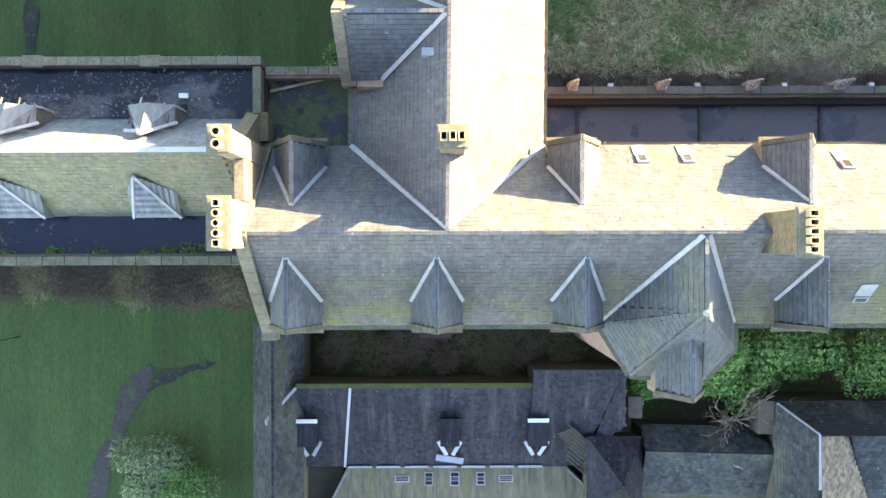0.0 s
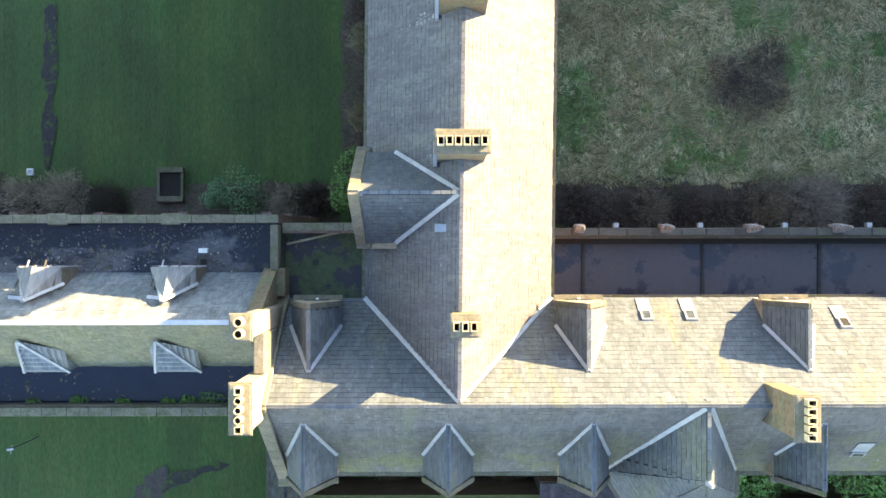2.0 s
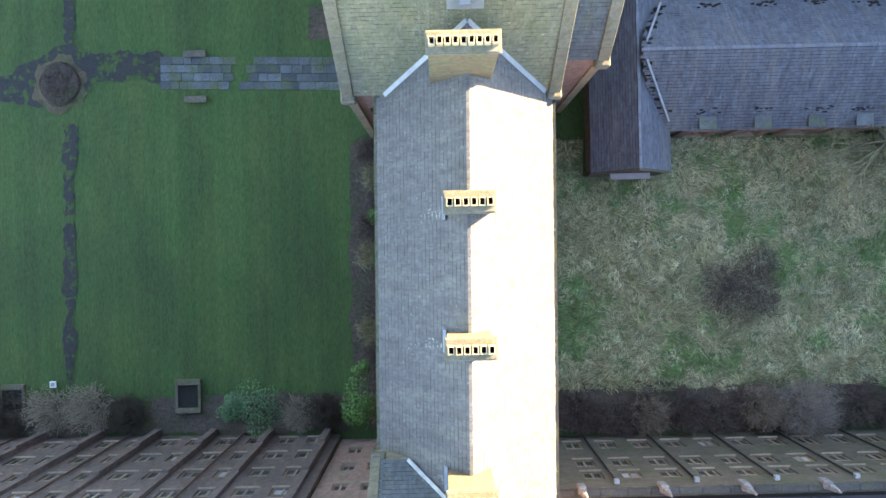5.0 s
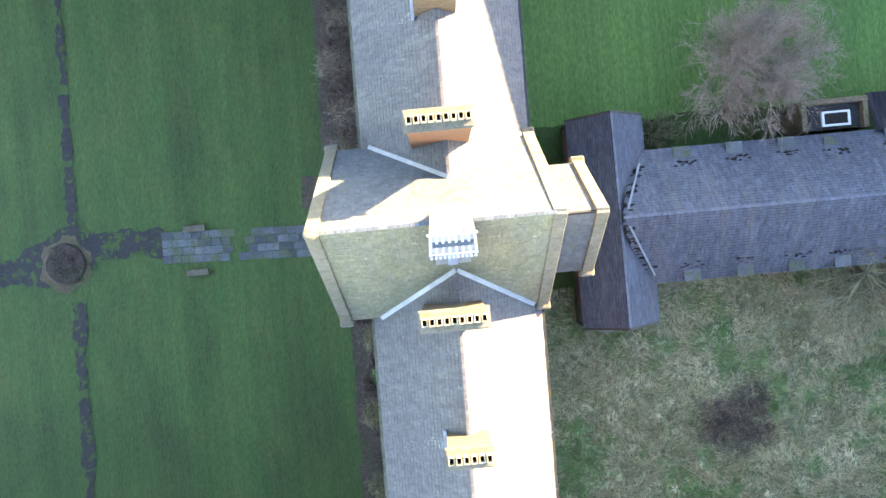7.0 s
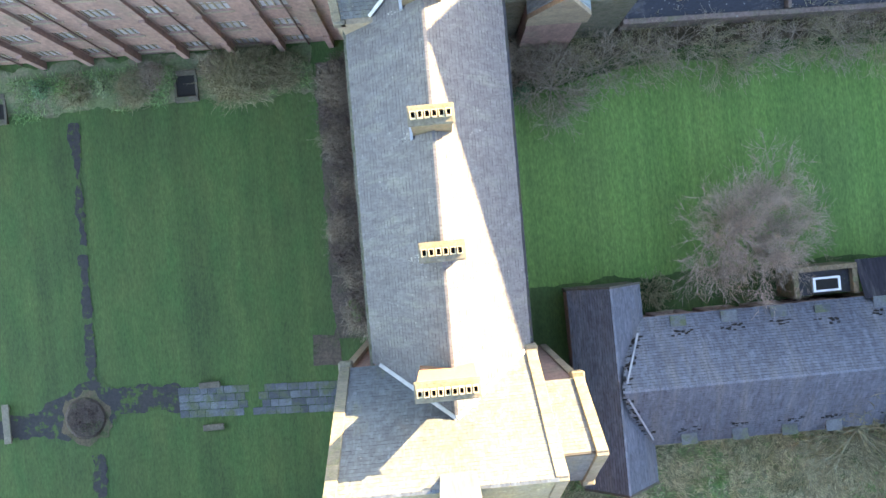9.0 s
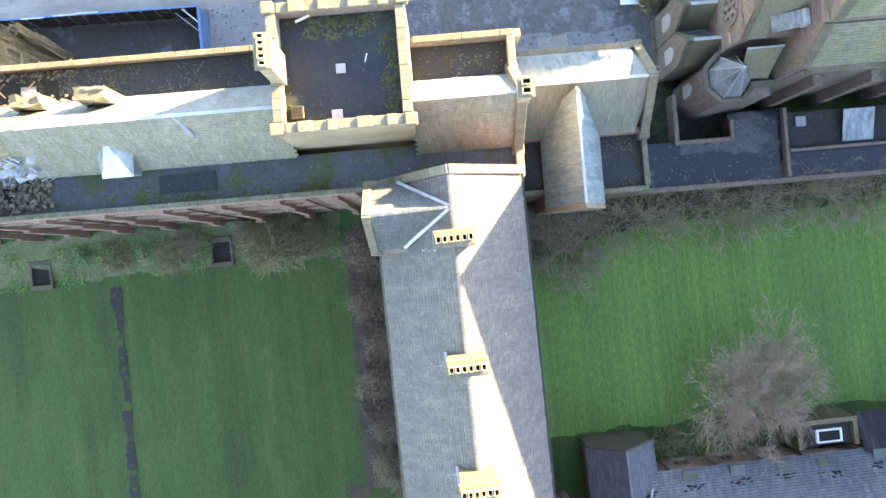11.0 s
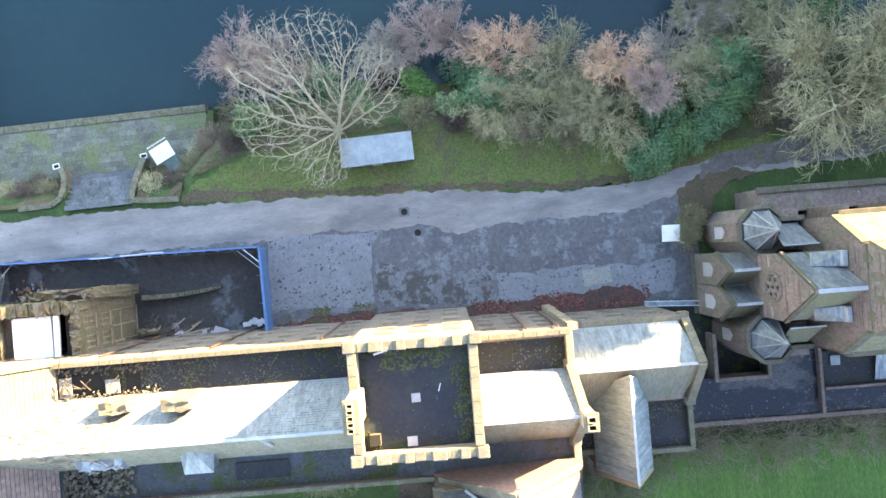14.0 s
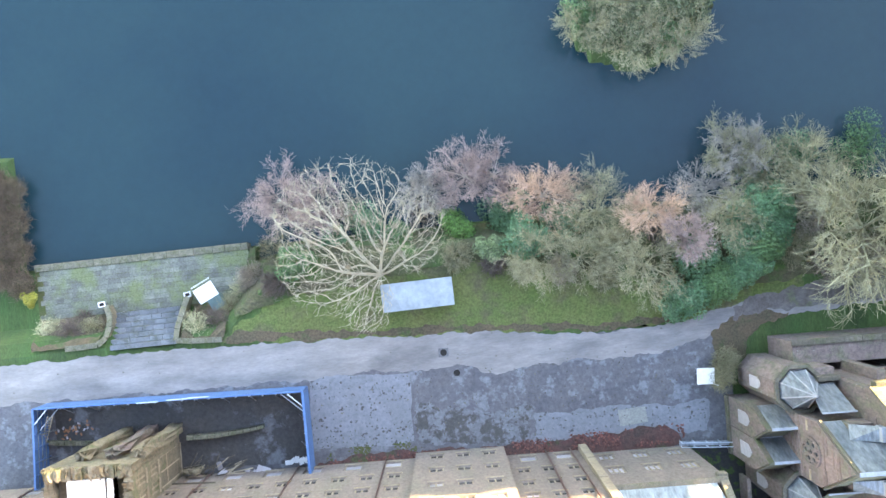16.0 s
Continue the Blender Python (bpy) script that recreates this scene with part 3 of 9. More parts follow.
def wall_bm(a, b, z0, z1, thick, openings=(), bm=None):
    """A wall from a to b with real openings (u0, u1, z0, z1), u in metres from a; its thickness lies to the left of a-b."""
    bm = bm or bmesh.new()
    a, b = Vector((*a, 0)), Vector((*b, 0))
    d = b - a
    L = d.length
    d.normalize()
    nrm = Vector((-d.y, d.x, 0)) * thick
    U = sorted({0.0, L, *[min(max(v, 0), L) for o in openings for v in o[:2]]})
    Z = sorted({z0, z1, *[min(max(v, z0), z1) for o in openings for v in o[2:4]]})
    grid = {}

    def vert(i, j, k):
        if (i, j, k) not in grid:
            grid[i, j, k] = bm.verts.new(a + d * U[i] + nrm * k + Vector((0, 0, Z[j])))
        return grid[i, j, k]

    def solid(i, j):
        if not (0 <= i < len(U) - 1 and 0 <= j < len(Z) - 1):
            return False
        uc, zc = (U[i] + U[i + 1]) / 2, (Z[j] + Z[j + 1]) / 2
        return not any(o[0] < uc < o[1] and o[2] < zc < o[3] for o in openings)

    for i in range(len(U) - 1):
        for j in range(len(Z) - 1):
            if not solid(i, j):
                continue
            for k in (0, 1):
                bm.faces.new([vert(i, j, k), vert(i + 1, j, k), vert(i + 1, j + 1, k), vert(i, j + 1, k)])
            if not solid(i - 1, j):
                bm.faces.new([vert(i, j, 0), vert(i, j + 1, 0), vert(i, j + 1, 1), vert(i, j, 1)])
            if not solid(i + 1, j):
                bm.faces.new([vert(i + 1, j, 0), vert(i + 1, j + 1, 0), vert(i + 1, j + 1, 1), vert(i + 1, j, 1)])
            if not solid(i, j - 1):
                bm.faces.new([vert(i, j, 0), vert(i + 1, j, 0), vert(i + 1, j, 1), vert(i, j, 1)])
            if not solid(i, j + 1):
                bm.faces.new([vert(i, j + 1, 0), vert(i + 1, j + 1, 0), vert(i + 1, j + 1, 1), vert(i, j + 1, 1)])
    return bm


def facade(parent, a, b, z0, z1, thick, openings, mat, lights=3, pane="glass", name="wall"):
    """A wall with openings, each with a stone surround, mullions, a transom and its panes."""
    wall = part(name, wall_bm(a, b, z0, z1, thick, openings), mat, parent)
    A, B = Vector((*a, 0)), Vector((*b, 0))
    d = (B - A).normalized()
    nrm = Vector((-d.y, d.x, 0))

    def block(u0, u1, t0, t1, za, zb, bm):
        m = Matrix(((d.x, nrm.x, 0, A.x), (d.y, nrm.y, 0, A.y), (0, 0, 1, 0), (0, 0, 0, 1)))
        return box_bm(u0, u1, t0, t1, za, zb, bm, m)

    for k, o in enumerate(openings):
        u0, u1, za, zb = o[:4]
        n = o[4] if len(o) > 4 else lights
        kind = o[5] if len(o) > 5 else pane
        win = part("window", block(u0 - 0.1, u1 + 0.1, -0.09, 0.16, za - 0.16, za - 0.003, None), MAT["buff"], parent)
        bm = bmesh.new()
        for i in range(n + 1):
            c = u0 + (u1 - u0) * i / n
            lo, hi = (c, c + 0.1) if i == 0 else ((c - 0.1, c) if i == n else (c - 0.06, c + 0.06))
            block(lo, hi, 0.10, 0.30, za, zb, bm)
        block(u0 + 0.1, u1 - 0.1, 0.12, 0.28, zb - 0.1, zb, bm)
        if zb - za > 1.6:
            zt = za + (zb - za) * 0.62
            block(u0 + 0.1, u1 - 0.1, 0.13, 0.27, zt - 0.05, zt + 0.05, bm)
        part("mullion_frame", bm, MAT["buff"], win)
        for i in range(n):
            c0, c1 = u0 + (u1 - u0) * i / n + 0.06, u0 + (u1 - u0) * (i + 1) / n - 0.06
            part("pane", block(c0, c1, 0.17, 0.20, za + 0.01, zb - 0.1, None), MAT[kind], win)
    return wall


def buttress(parent, x, y, nx, ny, z0, z1, w=0.7, d0=1.1, d1=0.45, mat=None):
    """A stepped buttress against a wall at (x, y) whose outward normal is (nx, ny)."""
    bm = bmesh.new()
    tx, ty = -ny, nx
    steps = ((z0, z0 + (z1 - z0) * 0.35, d0), (z0 + (z1 - z0) * 0.35, z0 + (z1 - z0) * 0.7, (d0 + d1) / 2), (z0 + (z1 - z0) * 0.7, z1, d1))
    for za, zb, d in steps:
        prof = [(-w / 2, 0), (w / 2, 0), (w / 2, d), (-w / 2, d)]
        prism_bm([(x + tx * s + nx * t, y + ty * s + ny * t) for s, t in prof], za, zb, bm)
    return part("buttress", bm, mat or MAT["sandstone"], parent)


def chimney(parent, x, y, z0, z1, sx, sy, pots, along="x", pot_h=0.55, label="", square=True, mat=None, roof_z=None):
    """A stack with plinth, oversailing courses and a row of pots."""
    st = part("chimney_stack", box_bm(x - sx / 2, x + sx / 2, y - sy / 2, y + sy / 2, z0, z1 - 0.35), mat or MAT["brick"], parent, label or "tall stone chimney stack with a row of pots", bevel=0.02)
    for k, (grow, za, zb) in enumerate(((0.06, z1 - 0.35, z1 - 0.22), (0.11, z1 - 0.22, z1 - 0.07), (0.05, z1 - 0.07, z1))):
        part("stack_course", box_bm(x - sx / 2 - grow, x + sx / 2 + grow, y - sy / 2 - grow, y + sy / 2 + grow, za, zb), MAT["coping"], st, bevel=0.015)
    n = pots
    span = (sx if along == "x" else sy)
    for i in range(n):
        c = (i + 0.5) / n * span - span / 2
        px, py = (x + c, y) if along == "x" else (x, y + c)
        s = min(span / n * 0.40, 0.19)
        e = s * 1.35 if square else s
        bm = bmesh.new()
        t = 0.045
        ox, oy = (s, e) if along == "x" else (e, s)
        if not square and 0 < i < n - 1 or n == 2 and not square:
            top = z1 + pot_h
            tube_bm((px, py, z1), (px, py, top), s * 1.15, s * 1.05, 10, bm, caps=False)
            tube_bm((px, py, top), (px, py, top - 0.3), s * 0.78, s * 0.78, 10, bm, caps=False)
            for k in range(10):
                a0, a1 = k * math.tau / 10, (k + 1) * math.tau / 10
                bm.faces.new([bm.verts.new((px + r * math.cos(a), py + r * math.sin(a), top)) for r, a in ((s * 0.78, a0), (s * 1.05, a0), (s * 1.05, a1), (s * 0.78, a1))])
            p = part("chimney_pot", bm, MAT["pot"], st)
            part("flue", tube_bm((px, py, top - 0.3), (px, py, top - 0.25), s * 0.76, s * 0.76, 10), MAT["soot_and_hole_black"], p)
            continue
        for x0, x1, y0, y1 in ((-ox, ox, -oy, -oy + t), (-ox, ox, oy - t, oy), (-ox, -ox + t, -oy + t, oy - t), (ox - t, ox, -oy + t, oy - t)):
            box_bm(px + x0, px + x1, py + y0, py + y1, z1, z1 + pot_h * (0.92 + 0.12 * ((i * 3) % 4) / 3), bm)
        p = part("chimney_pot", bm, MAT["pot"], st)
        part("flue", box_bm(px - ox + t, px + ox - t, py - oy + t, py + oy - t, z1 + 0.002, z1 + 0.06), MAT["soot_and_hole_black"], p)
    return st


def gable_dormer(parent, x, y_back, y_front, half, z_ridge, z_eave, z_base, side, mat, pitch=1.77):
    """A gabled dormer on an east-west roof: side is -1 where it looks along -y, +1 along +y; pitch: rise of the main roof per metre."""
    y_eave = y_back + side * (z_ridge - z_eave) / pitch
    dm = part("dormer", box_bm(x - half, x + half, min(y_front, y_eave), max(y_front, y_eave), z_base, z_eave), MAT["buff"], parent, "gabled slate dormer with a stone front")
    over = 0.08
    for s in (-1, 1):
        slate_slope(dm, [(x, y_back, z_ridge), (x, y_front, z_ridge), (x + s * (half + over), y_front, z_eave - 0.1), (x + s * (half + over), y_eave, z_eave - 0.1)], mat, name="dormer_slope")
        flashing(dm, (x, y_back - side * 0.06, z_ridge + 0.08), (x + s * (half + 0.1), y_eave, z_eave + 0.08), 0.17)
    bm = bmesh.new()
    f = [(x - half, z_base), (x + half, z_base), (x + half, z_eave), (x, z_ridge - 0.1), (x - half, z_eave)]
    for t in (0, 1):
        yy = y_front + side * (0.02 + 0.22 * t)
        vs = [bm.verts.new((px, yy, pz)) for px, pz in f]
        bm.faces.new(vs)
        if t:
            n = len(f)
            for i in range(n):
                bm.faces.new((first[i], first[(i + 1) % n], vs[(i + 1) % n], vs[i]))
        first = vs
    part("dormer_front", bm, MAT["buff"], dm)
    for s in (-1, 1):
        coping_run(dm, (x, y_front + side * 0.12, z_ridge + 0.02), (x + s * (half + 0.12), y_front + side * 0.12, z_eave - 0.05), 0.26, 0.12, 2, MAT["dark_stone"], name="dormer_coping")
    part("gutter", beam_bm((x - half - 0.1, y_front + side * 0.34, z_eave - 0.75), (x + half + 0.1, y_front + side * 0.34, z_eave - 0.75), 0.3, 0.16), MAT["coping"], dm, "mossy stone gutter ledge")
    win = part("dormer_window", box_bm(x - half * 0.55, x + half * 0.55, y_front + side * 0.24, y_front + side * 0.30, z_base + 0.5, z_eave - 0.15), MAT["glass"], dm)
    part("mullion", box_bm(x - 0.05, x + 0.05, y_front + side * 0.30, y_front + side * 0.36, z_base + 0.5, z_eave - 0.15), MAT["white"], win)
    ridge_tiles(dm, (x, y_back, z_ridge + 0.02), (x, y_front, z_ridge + 0.02), mat, 0.2)
    return dm


def skylight(parent, c, nrm_y, slope, w=0.55, h=0.85, open_=False):
    """A roof light lying on a north or south slope."""
    m = Matrix.Translation(c) @ Matrix.Rotation(slope, 4, "X")
    fr = part("skylight", box_bm(-w / 2, w / 2, -h / 2, h / 2, 0.0, 0.14, None, m), MAT["lead"], parent, "small roof light with a lead frame")
    part("pane", box_bm(-w / 2 + 0.1, w / 2 - 0.1, -h / 2 + 0.1, h / 2 - 0.1, 0.142, 0.16, None, m), MAT["soot_and_hole_black"] if open_ else MAT["glass"], fr)
    part("apron", box_bm(-w / 2 - 0.04, w / 2 + 0.04, h / 2 + 0.004, h / 2 + 1.15, 0.04, 0.065, None, m), MAT["lead"], fr, "streaked lead apron")
    return fr


def gable_block(profile, x0, x1):
    """A wall or block of one (y, z) profile between two x."""
    bm = bmesh.new()
    rings = [[bm.verts.new((xx, yy, zz)) for yy, zz in profile] for xx in (x0, x1)]
    bm.faces.new(rings[0])
    bm.faces.new(rings[1][::-1])
    n = len(profile)
    for i in range(n):
        bm.faces.new((rings[0][i], rings[0][(i + 1) % n], rings[1][(i + 1) % n], rings[1][i]))
    return bm


def ragged_box(x0, x1, y0, y1, z0, z1, jitter, seed, cuts=3):
    """A block of broken masonry with uneven faces."""
    bm = box_bm(x0, x1, y0, y1, z0, z1)
    bmesh.ops.subdivide_edges(bm, edges=bm.edges[:], cuts=cuts, use_grid_fill=True)
    rg_ = random.Random(seed)
    for v in bm.verts:
        k = jitter * (0.4 + 1.2 * (v.co.z - z0) / (z1 - z0))
        v.co += Vector((rg_.gauss(0, k), rg_.gauss(0, k), rg_.gauss(0, k * 1.3) if v.co.z > z0 + 0.1 else 0))
    return bm


def litter(parent, x0, x1, y0, y1, z, n, mat, size=0.07, seed=1, name="litter", clump=0.25):
    """Small debris and leaf scraps lying on a flat roof, in drifts."""
    rg_ = np.random.default_rng(seed)
    V, F = [], []
    k = 0
    while k < n:
        x, y = rg_.uniform(x0, x1), rg_.uniform(y0, y1)
        if noise.noise(Vector((x * 0.5, y * 0.5, seed))) < clump * rg_.random() * 2 - 0.1:
            k += 1
            continue
        s, a = size * rg_.uniform(0.4, 1.6), rg_.uniform(0, math.tau)
        dx, dy = s * math.cos(a), s * math.sin(a)
        h = rg_.uniform(0.01, 0.06)
        b = len(V)
        V += [(x - dx, y - dy, z + 0.004), (x + dy * 0.6, y - dx * 0.6, z + 0.004), (x + dx, y + dy, z + 0.004), (x - dy * 0.6, y + dx * 0.6, z + 0.004), (x, y, z + h)]
        F += [(b, b + 1, b + 4), (b + 1, b + 2, b + 4), (b + 2, b + 3, b + 4), (b + 3, b, b + 4)]
        k += 1
    return mesh_object(name, V, F, mat, parent, kind="stuff")


def leaf_mass(rg, blobs, n, size):
    """Many small leaf faces clustered on uneven clumps; blobs: rows of x, y, z, rx, ry, rz."""
    B = np.array(blobs, float)
    w = (B[:, 3] * B[:, 4])
    idx = rg.choice(len(B), n, p=w / w.sum())
    v = rg.normal(0, 1, (n, 3))
    v /= np.linalg.norm(v, axis=1)[:, None]
    v[:, 2] = np.abs(v[:, 2]) * 1.0 - 0.15
    sub = np.round(v * 2.6) / 2.6
    k = (0.72 + 0.33 * rg.random(n) ** 0.6)
    c = B[idx, :3] + (v * 0.65 + sub * 0.35) * B[idx, 3:6] * k[:, None]
    nn = v + rg.normal(0, 0.55, (n, 3)) + np.array([0, 0, 0.35])
    nn /= np.linalg.norm(nn, axis=1)[:, None]
    s = np.cross(nn, rg.normal(0, 1, (n, 3)))
    s /= np.linalg.norm(s, axis=1)[:, None] + 1e-9
    t = np.cross(nn, s)
    L = size * rg.uniform(0.6, 1.3, n)[:, None]
    V = np.stack([c - s * L * 0.5, c + t * L * 0.22 + nn * L * 0.08, c + s * L * 0.5, c - t * L * 0.22 + nn * L * 0.08], 1).reshape(-1, 3)
    F = np.arange(n)[:, None] * 4 + [0, 1, 2, 3]
    return V, F

# ---- the college buildings ----
def ground_z(x, y):
    """Height of the land: level courts, a fall to the west lawn, and the bank down to the lake."""
    west = max(0.0, -x - 6.0)
    z = 0.5 - min(0.085 * west, 3.0) * (1 - min(max((y - 62) / 8, 0), 1))
    k = min(max((-18.0 - x) / 6.0, 0), 1)
    y0 = 93.0 * (1 - k) + 88.2 * k
    s = min(max((y - y0) / (3.2 - 1.2 * k), 0), 1)
    z -= s * s * (3 - 2 * s) * (3.2 if k > 0.5 and y < 95.3 else 5.2)
    if -34.6 < x < -28.6 and 87.3 < y < 91:
        z = min(z, 0.1 - (y - 87.3) * 0.9)
    if x < -42.0 and 93 < y < 106:
        z = max(z, -3.5 + min(-42.0 - x, 1.5) * 0.6 + 0.2 * math.sin(y))
    d = math.hypot((x - 16.0) / 5.5, (y - 112.0) / 4.0)
    if d < 1.3:
        z = max(z, -3.3 if d < 1 else -3.3 - (d - 1) * 5)
    return z


def cx(y):
    return 0.30 + 0.0132 * y


def bays(length, first, step, width, floors, lights=3, pane="glass"):
    out = []
    u = first
    k = 0
    while u + width < length - 0.4:
        for j, (z0, h) in enumerate(floors):
            kind = "board" if (k * 5 + j * 3) % 7 == 2 and pane == "glass" else pane
            out.append((u, u + width, z0, z0 + h, lights, kind))
        u += step
        k += 1
    return out


# --- south range: ridge runs east-west ---
SR = thing("college_wing", "long three-storey stone college wing with steep slate roofs and gabled dormers", "building", "college wings")
RY, RZ, EZ, SY, NY, XW, XE = 1.1, 31.0, 23.3, -3.25, 5.45, -8.25, 44.0
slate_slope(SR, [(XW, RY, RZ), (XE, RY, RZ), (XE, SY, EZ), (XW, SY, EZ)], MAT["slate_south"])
slate_slope(SR, [(XE, RY, RZ), (XW, RY, RZ), (XW, NY, EZ), (XE, NY, EZ)], MAT["slate"])
ridge_tiles(SR, (XW, RY, RZ + 0.03), (XE, RY, RZ + 0.03), MAT["slate"])
part("wall", wall_bm((XW, SY + 0.3), (XE, SY + 0.3), -1.0, EZ + 0.2, 0.6, bays(52, 1.5, 3.4, 1.6, ((2, 2.6), (8, 2.6), (14, 2.4), (19, 2.0)))), MAT["sandstone"], SR)
facade(SR, (5.6, NY - 0.3), (-4.6, NY - 0.3), 10.0, EZ + 0.1, 0.6, [], MAT["sandstone"])
facade(SR, (44.0, NY - 0.3), (5.6, NY - 0.3), 12.0, EZ + 0.1, 0.6, bays(38.4, 1.0, 2.45, 1.15, ((17.8, 2.0), (20.6, 1.6)), 2), MAT["dark_sandstone"])
part("wall", wall_bm((XW + 0.2, NY - 0.3), (XW + 0.2, SY + 0.3), -1.0, EZ, 0.6), MAT["sandstone"], SR)
# stone gutter ledge on both eaves
part("eaves_gutter", beam_bm((XW, SY - 0.08, EZ - 0.12), (XE, SY - 0.08, EZ - 0.12), 0.34, 0.22), MAT["coping_mossy"], SR, "mossy stone eaves gutter")
part("eaves_gutter", beam_bm((5.4, NY + 0.08, EZ - 0.12), (XE, NY + 0.08, EZ - 0.12), 0.16, 0.14), MAT["felt"], SR)
# west gable with its copings and the two end stacks
g = bmesh.new()
for xx in (XW - 0.35, XW + 0.1):
    vs = [g.verts.new((xx, yy, zz)) for yy, zz in ((SY, 10), (NY, 10), (NY, EZ), (RY, RZ + 0.1), (SY, EZ))]
    g.faces.new(vs)
    if xx > XW:
        for i in range(5):
            g.faces.new((prev[i], prev[(i + 1) % 5], vs[(i + 1) % 5], vs[i]))
    prev = vs
part("gable_wall", g, MAT["buff"], SR)
coping_run(SR, (XW - 0.12, RY, RZ + 0.2), (XW - 0.12, SY - 0.3, EZ + 0.0), 0.6, 0.22, 9)
coping_run(SR, (XW - 0.12, RY, RZ + 0.2), (XW - 0.12, NY + 0.1, EZ + 0.2), 0.6, 0.22, 9)
part("kneeler", box_bm(XW - 0.45, XW + 0.35, SY - 0.75, SY + 0.1, EZ - 0.7, EZ + 0.15), MAT["coping"], SR, bevel=0.06)
chimney(SR, -8.62, 1.45, 22.0, 34.3, 0.75, 1.95, 5, "y", mat=MAT["buff"], square=False, label="broad buff stone chimney stack with five pots")
chimney(SR, -8.62, 4.75, 22.0, 34.2, 0.75, 0.95, 2, "y", mat=MAT["buff"], square=False, label="narrow buff stone chimney stack with two pots")
part("gable_parapet", box_bm(-8.7, -8.2, 2.45, 4.25, 24.0, 30.6), MAT["coping"], SR, bevel=0.05)
for x in (-6.72, -0.15, 6.42, 16.85, 25.0):
    gable_dormer(SR, x, 0.02, -3.05, 1.1, 29.12, 25.6, 22.6, -1, MAT["slate"])
for x in (-6.5, 6.25, 16.3, 26.5):
    gable_dormer(SR, x, 2.42, 5.2, 1.1, 28.8, 25.6, 22.6, 1, MAT["slate"])
sl = math.atan2(RZ - EZ, NY - RY)
for x, op in ((9.6, False), (11.75, False), (19.1, True)):
    y = 4.6 - 0.35 * (x > 15)
    skylight(SR, (x, y, RZ - (y - RY) * (RZ - EZ) / (NY - RY) + 0.03), 1, -sl, open_=op)
skylight(SR, (19.6, -1.9, RZ - (RY + 1.9) * (RZ - EZ) / (RY - SY) + 0.03), -1, sl, 0.7, 0.5)
chimney(SR, 14.35, 1.05, 28.0, 34.5, 0.85, 1.75, 5, "y", label="mossy brick chimney stack with five square pots on the ridge")
# hipped bay towards the south
BX = 11.2
slate_slope(SR, [(BX, 1.2, 30.9), (BX, -2.3, 30.9), (7.65, -2.3, EZ), (7.65, 1.2, EZ)], MAT["slate"], name="bay_slope")
slate_slope(SR, [(BX, -2.3, 30.9), (BX, 1.2, 30.9), (14.35, 1.2, EZ), (14.35, -2.3, EZ)], MAT["slate"], name="bay_slope")
ring = [(7.65, -2.3), (7.72, -3.3), (9.25, -5.75), (12.85, -5.95), (14.3, -4.5), (14.35, -2.3)]
for i in range(5):
    slate_slope(SR, [(BX, -2.3, 30.9), (*ring[i], EZ), (*ring[i + 1], EZ)], MAT["slate"], name="bay_slope")
    part("eaves_gutter", beam_bm((*ring[i], EZ - 0.05), (*ring[i + 1], EZ - 0.05), 0.38, 0.25), MAT["coping"], SR)
    if 0 < i < 5:
        ridge_tiles(SR, (BX, -2.3, 30.93), (*ring[i], EZ + 0.05), MAT["slate"], 0.18)
part("bay_wall", prism_bm([(7.9, 0), *[(x * 0.97 + 0.33, y * 0.97) for x, y in ring], (14.1, 0)], -1, EZ - 0.1), MAT["sandstone"], SR)
ridge_tiles(SR, (BX, 1.1, 30.95), (BX, -2.3, 30.95), MAT["slate"])
part("finial", tube_bm((BX, -2.3, 30.8), (BX, -2.35, 31.6), 0.16, 0.05, 8), MAT["lead"], SR, "lead finial on the hip")
flashing(SR, (BX - 0.1, 1.0, 30.9), (7.7, -3.15, 23.45), 0.22)
flashing(SR, (BX + 0.1, 1.0, 30.9), (14.3, -3.15, 23.45), 0.22)
gable_dormer(SR, 11.25, -3.3, -6.25, 1.0, 28.0, 25.2, 22.4, -1, MAT["slate"], 2.1)

# --- long middle wing, ridge runs north-south ---
NW = thing("college_wing", "long slate-roofed middle wing with a row of ridge chimney stacks", "building", "college wings")
H = 4.66


def wing_slopes(y0, y1, e0, e1):
    for s in (-1, 1):
        slate_slope(NW, [(cx(y0), y0, RZ), (cx(y1), y1, RZ), (cx(e1) + s * H, e1, EZ), (cx(e0) + s * H, e0, EZ)], MAT["slate_ns"],
                    singles=((15.0 * -s, -4.0, 140) if y0 < 20 else None))
    ridge_tiles(NW, (cx(y0), y0, RZ + 0.03), (cx(y1), y1, RZ + 0.03), MAT["slate_ns"])


wing_slopes(1.15, 34.1, 5.4, 31.3)
wing_slopes(38.0, 64.6, 40.9, 64.6)
for s in (-1, 1):
    for ya, yb in ((5.4, 31.6), (40.6, 64.6)):
        a, b = (cx(ya) + s * (H - 0.35), ya), (cx(yb) + s * (H - 0.35), yb)
        ops = bays(yb - ya, 1.2, 3.3, 1.7, ((1.8, 2.8), (8.0, 2.6), (13.8, 2.4), (19.0, 2.0)))
        if s > 0:
            facade(NW, a, b, -1, EZ, 0.6, ops, MAT["sandstone"])
        else:
            facade(NW, b, a, -1, EZ, 0.6, ops, MAT["sandstone"])
        part("eaves_gutter", beam_bm((cx(ya) + s * (H + 0.06), ya, EZ - 0.1), (cx(yb) + s * (H + 0.06), yb, EZ - 0.1), 0.26, 0.2), MAT["coping_mossy"] if s < 0 else MAT["felt"], NW)
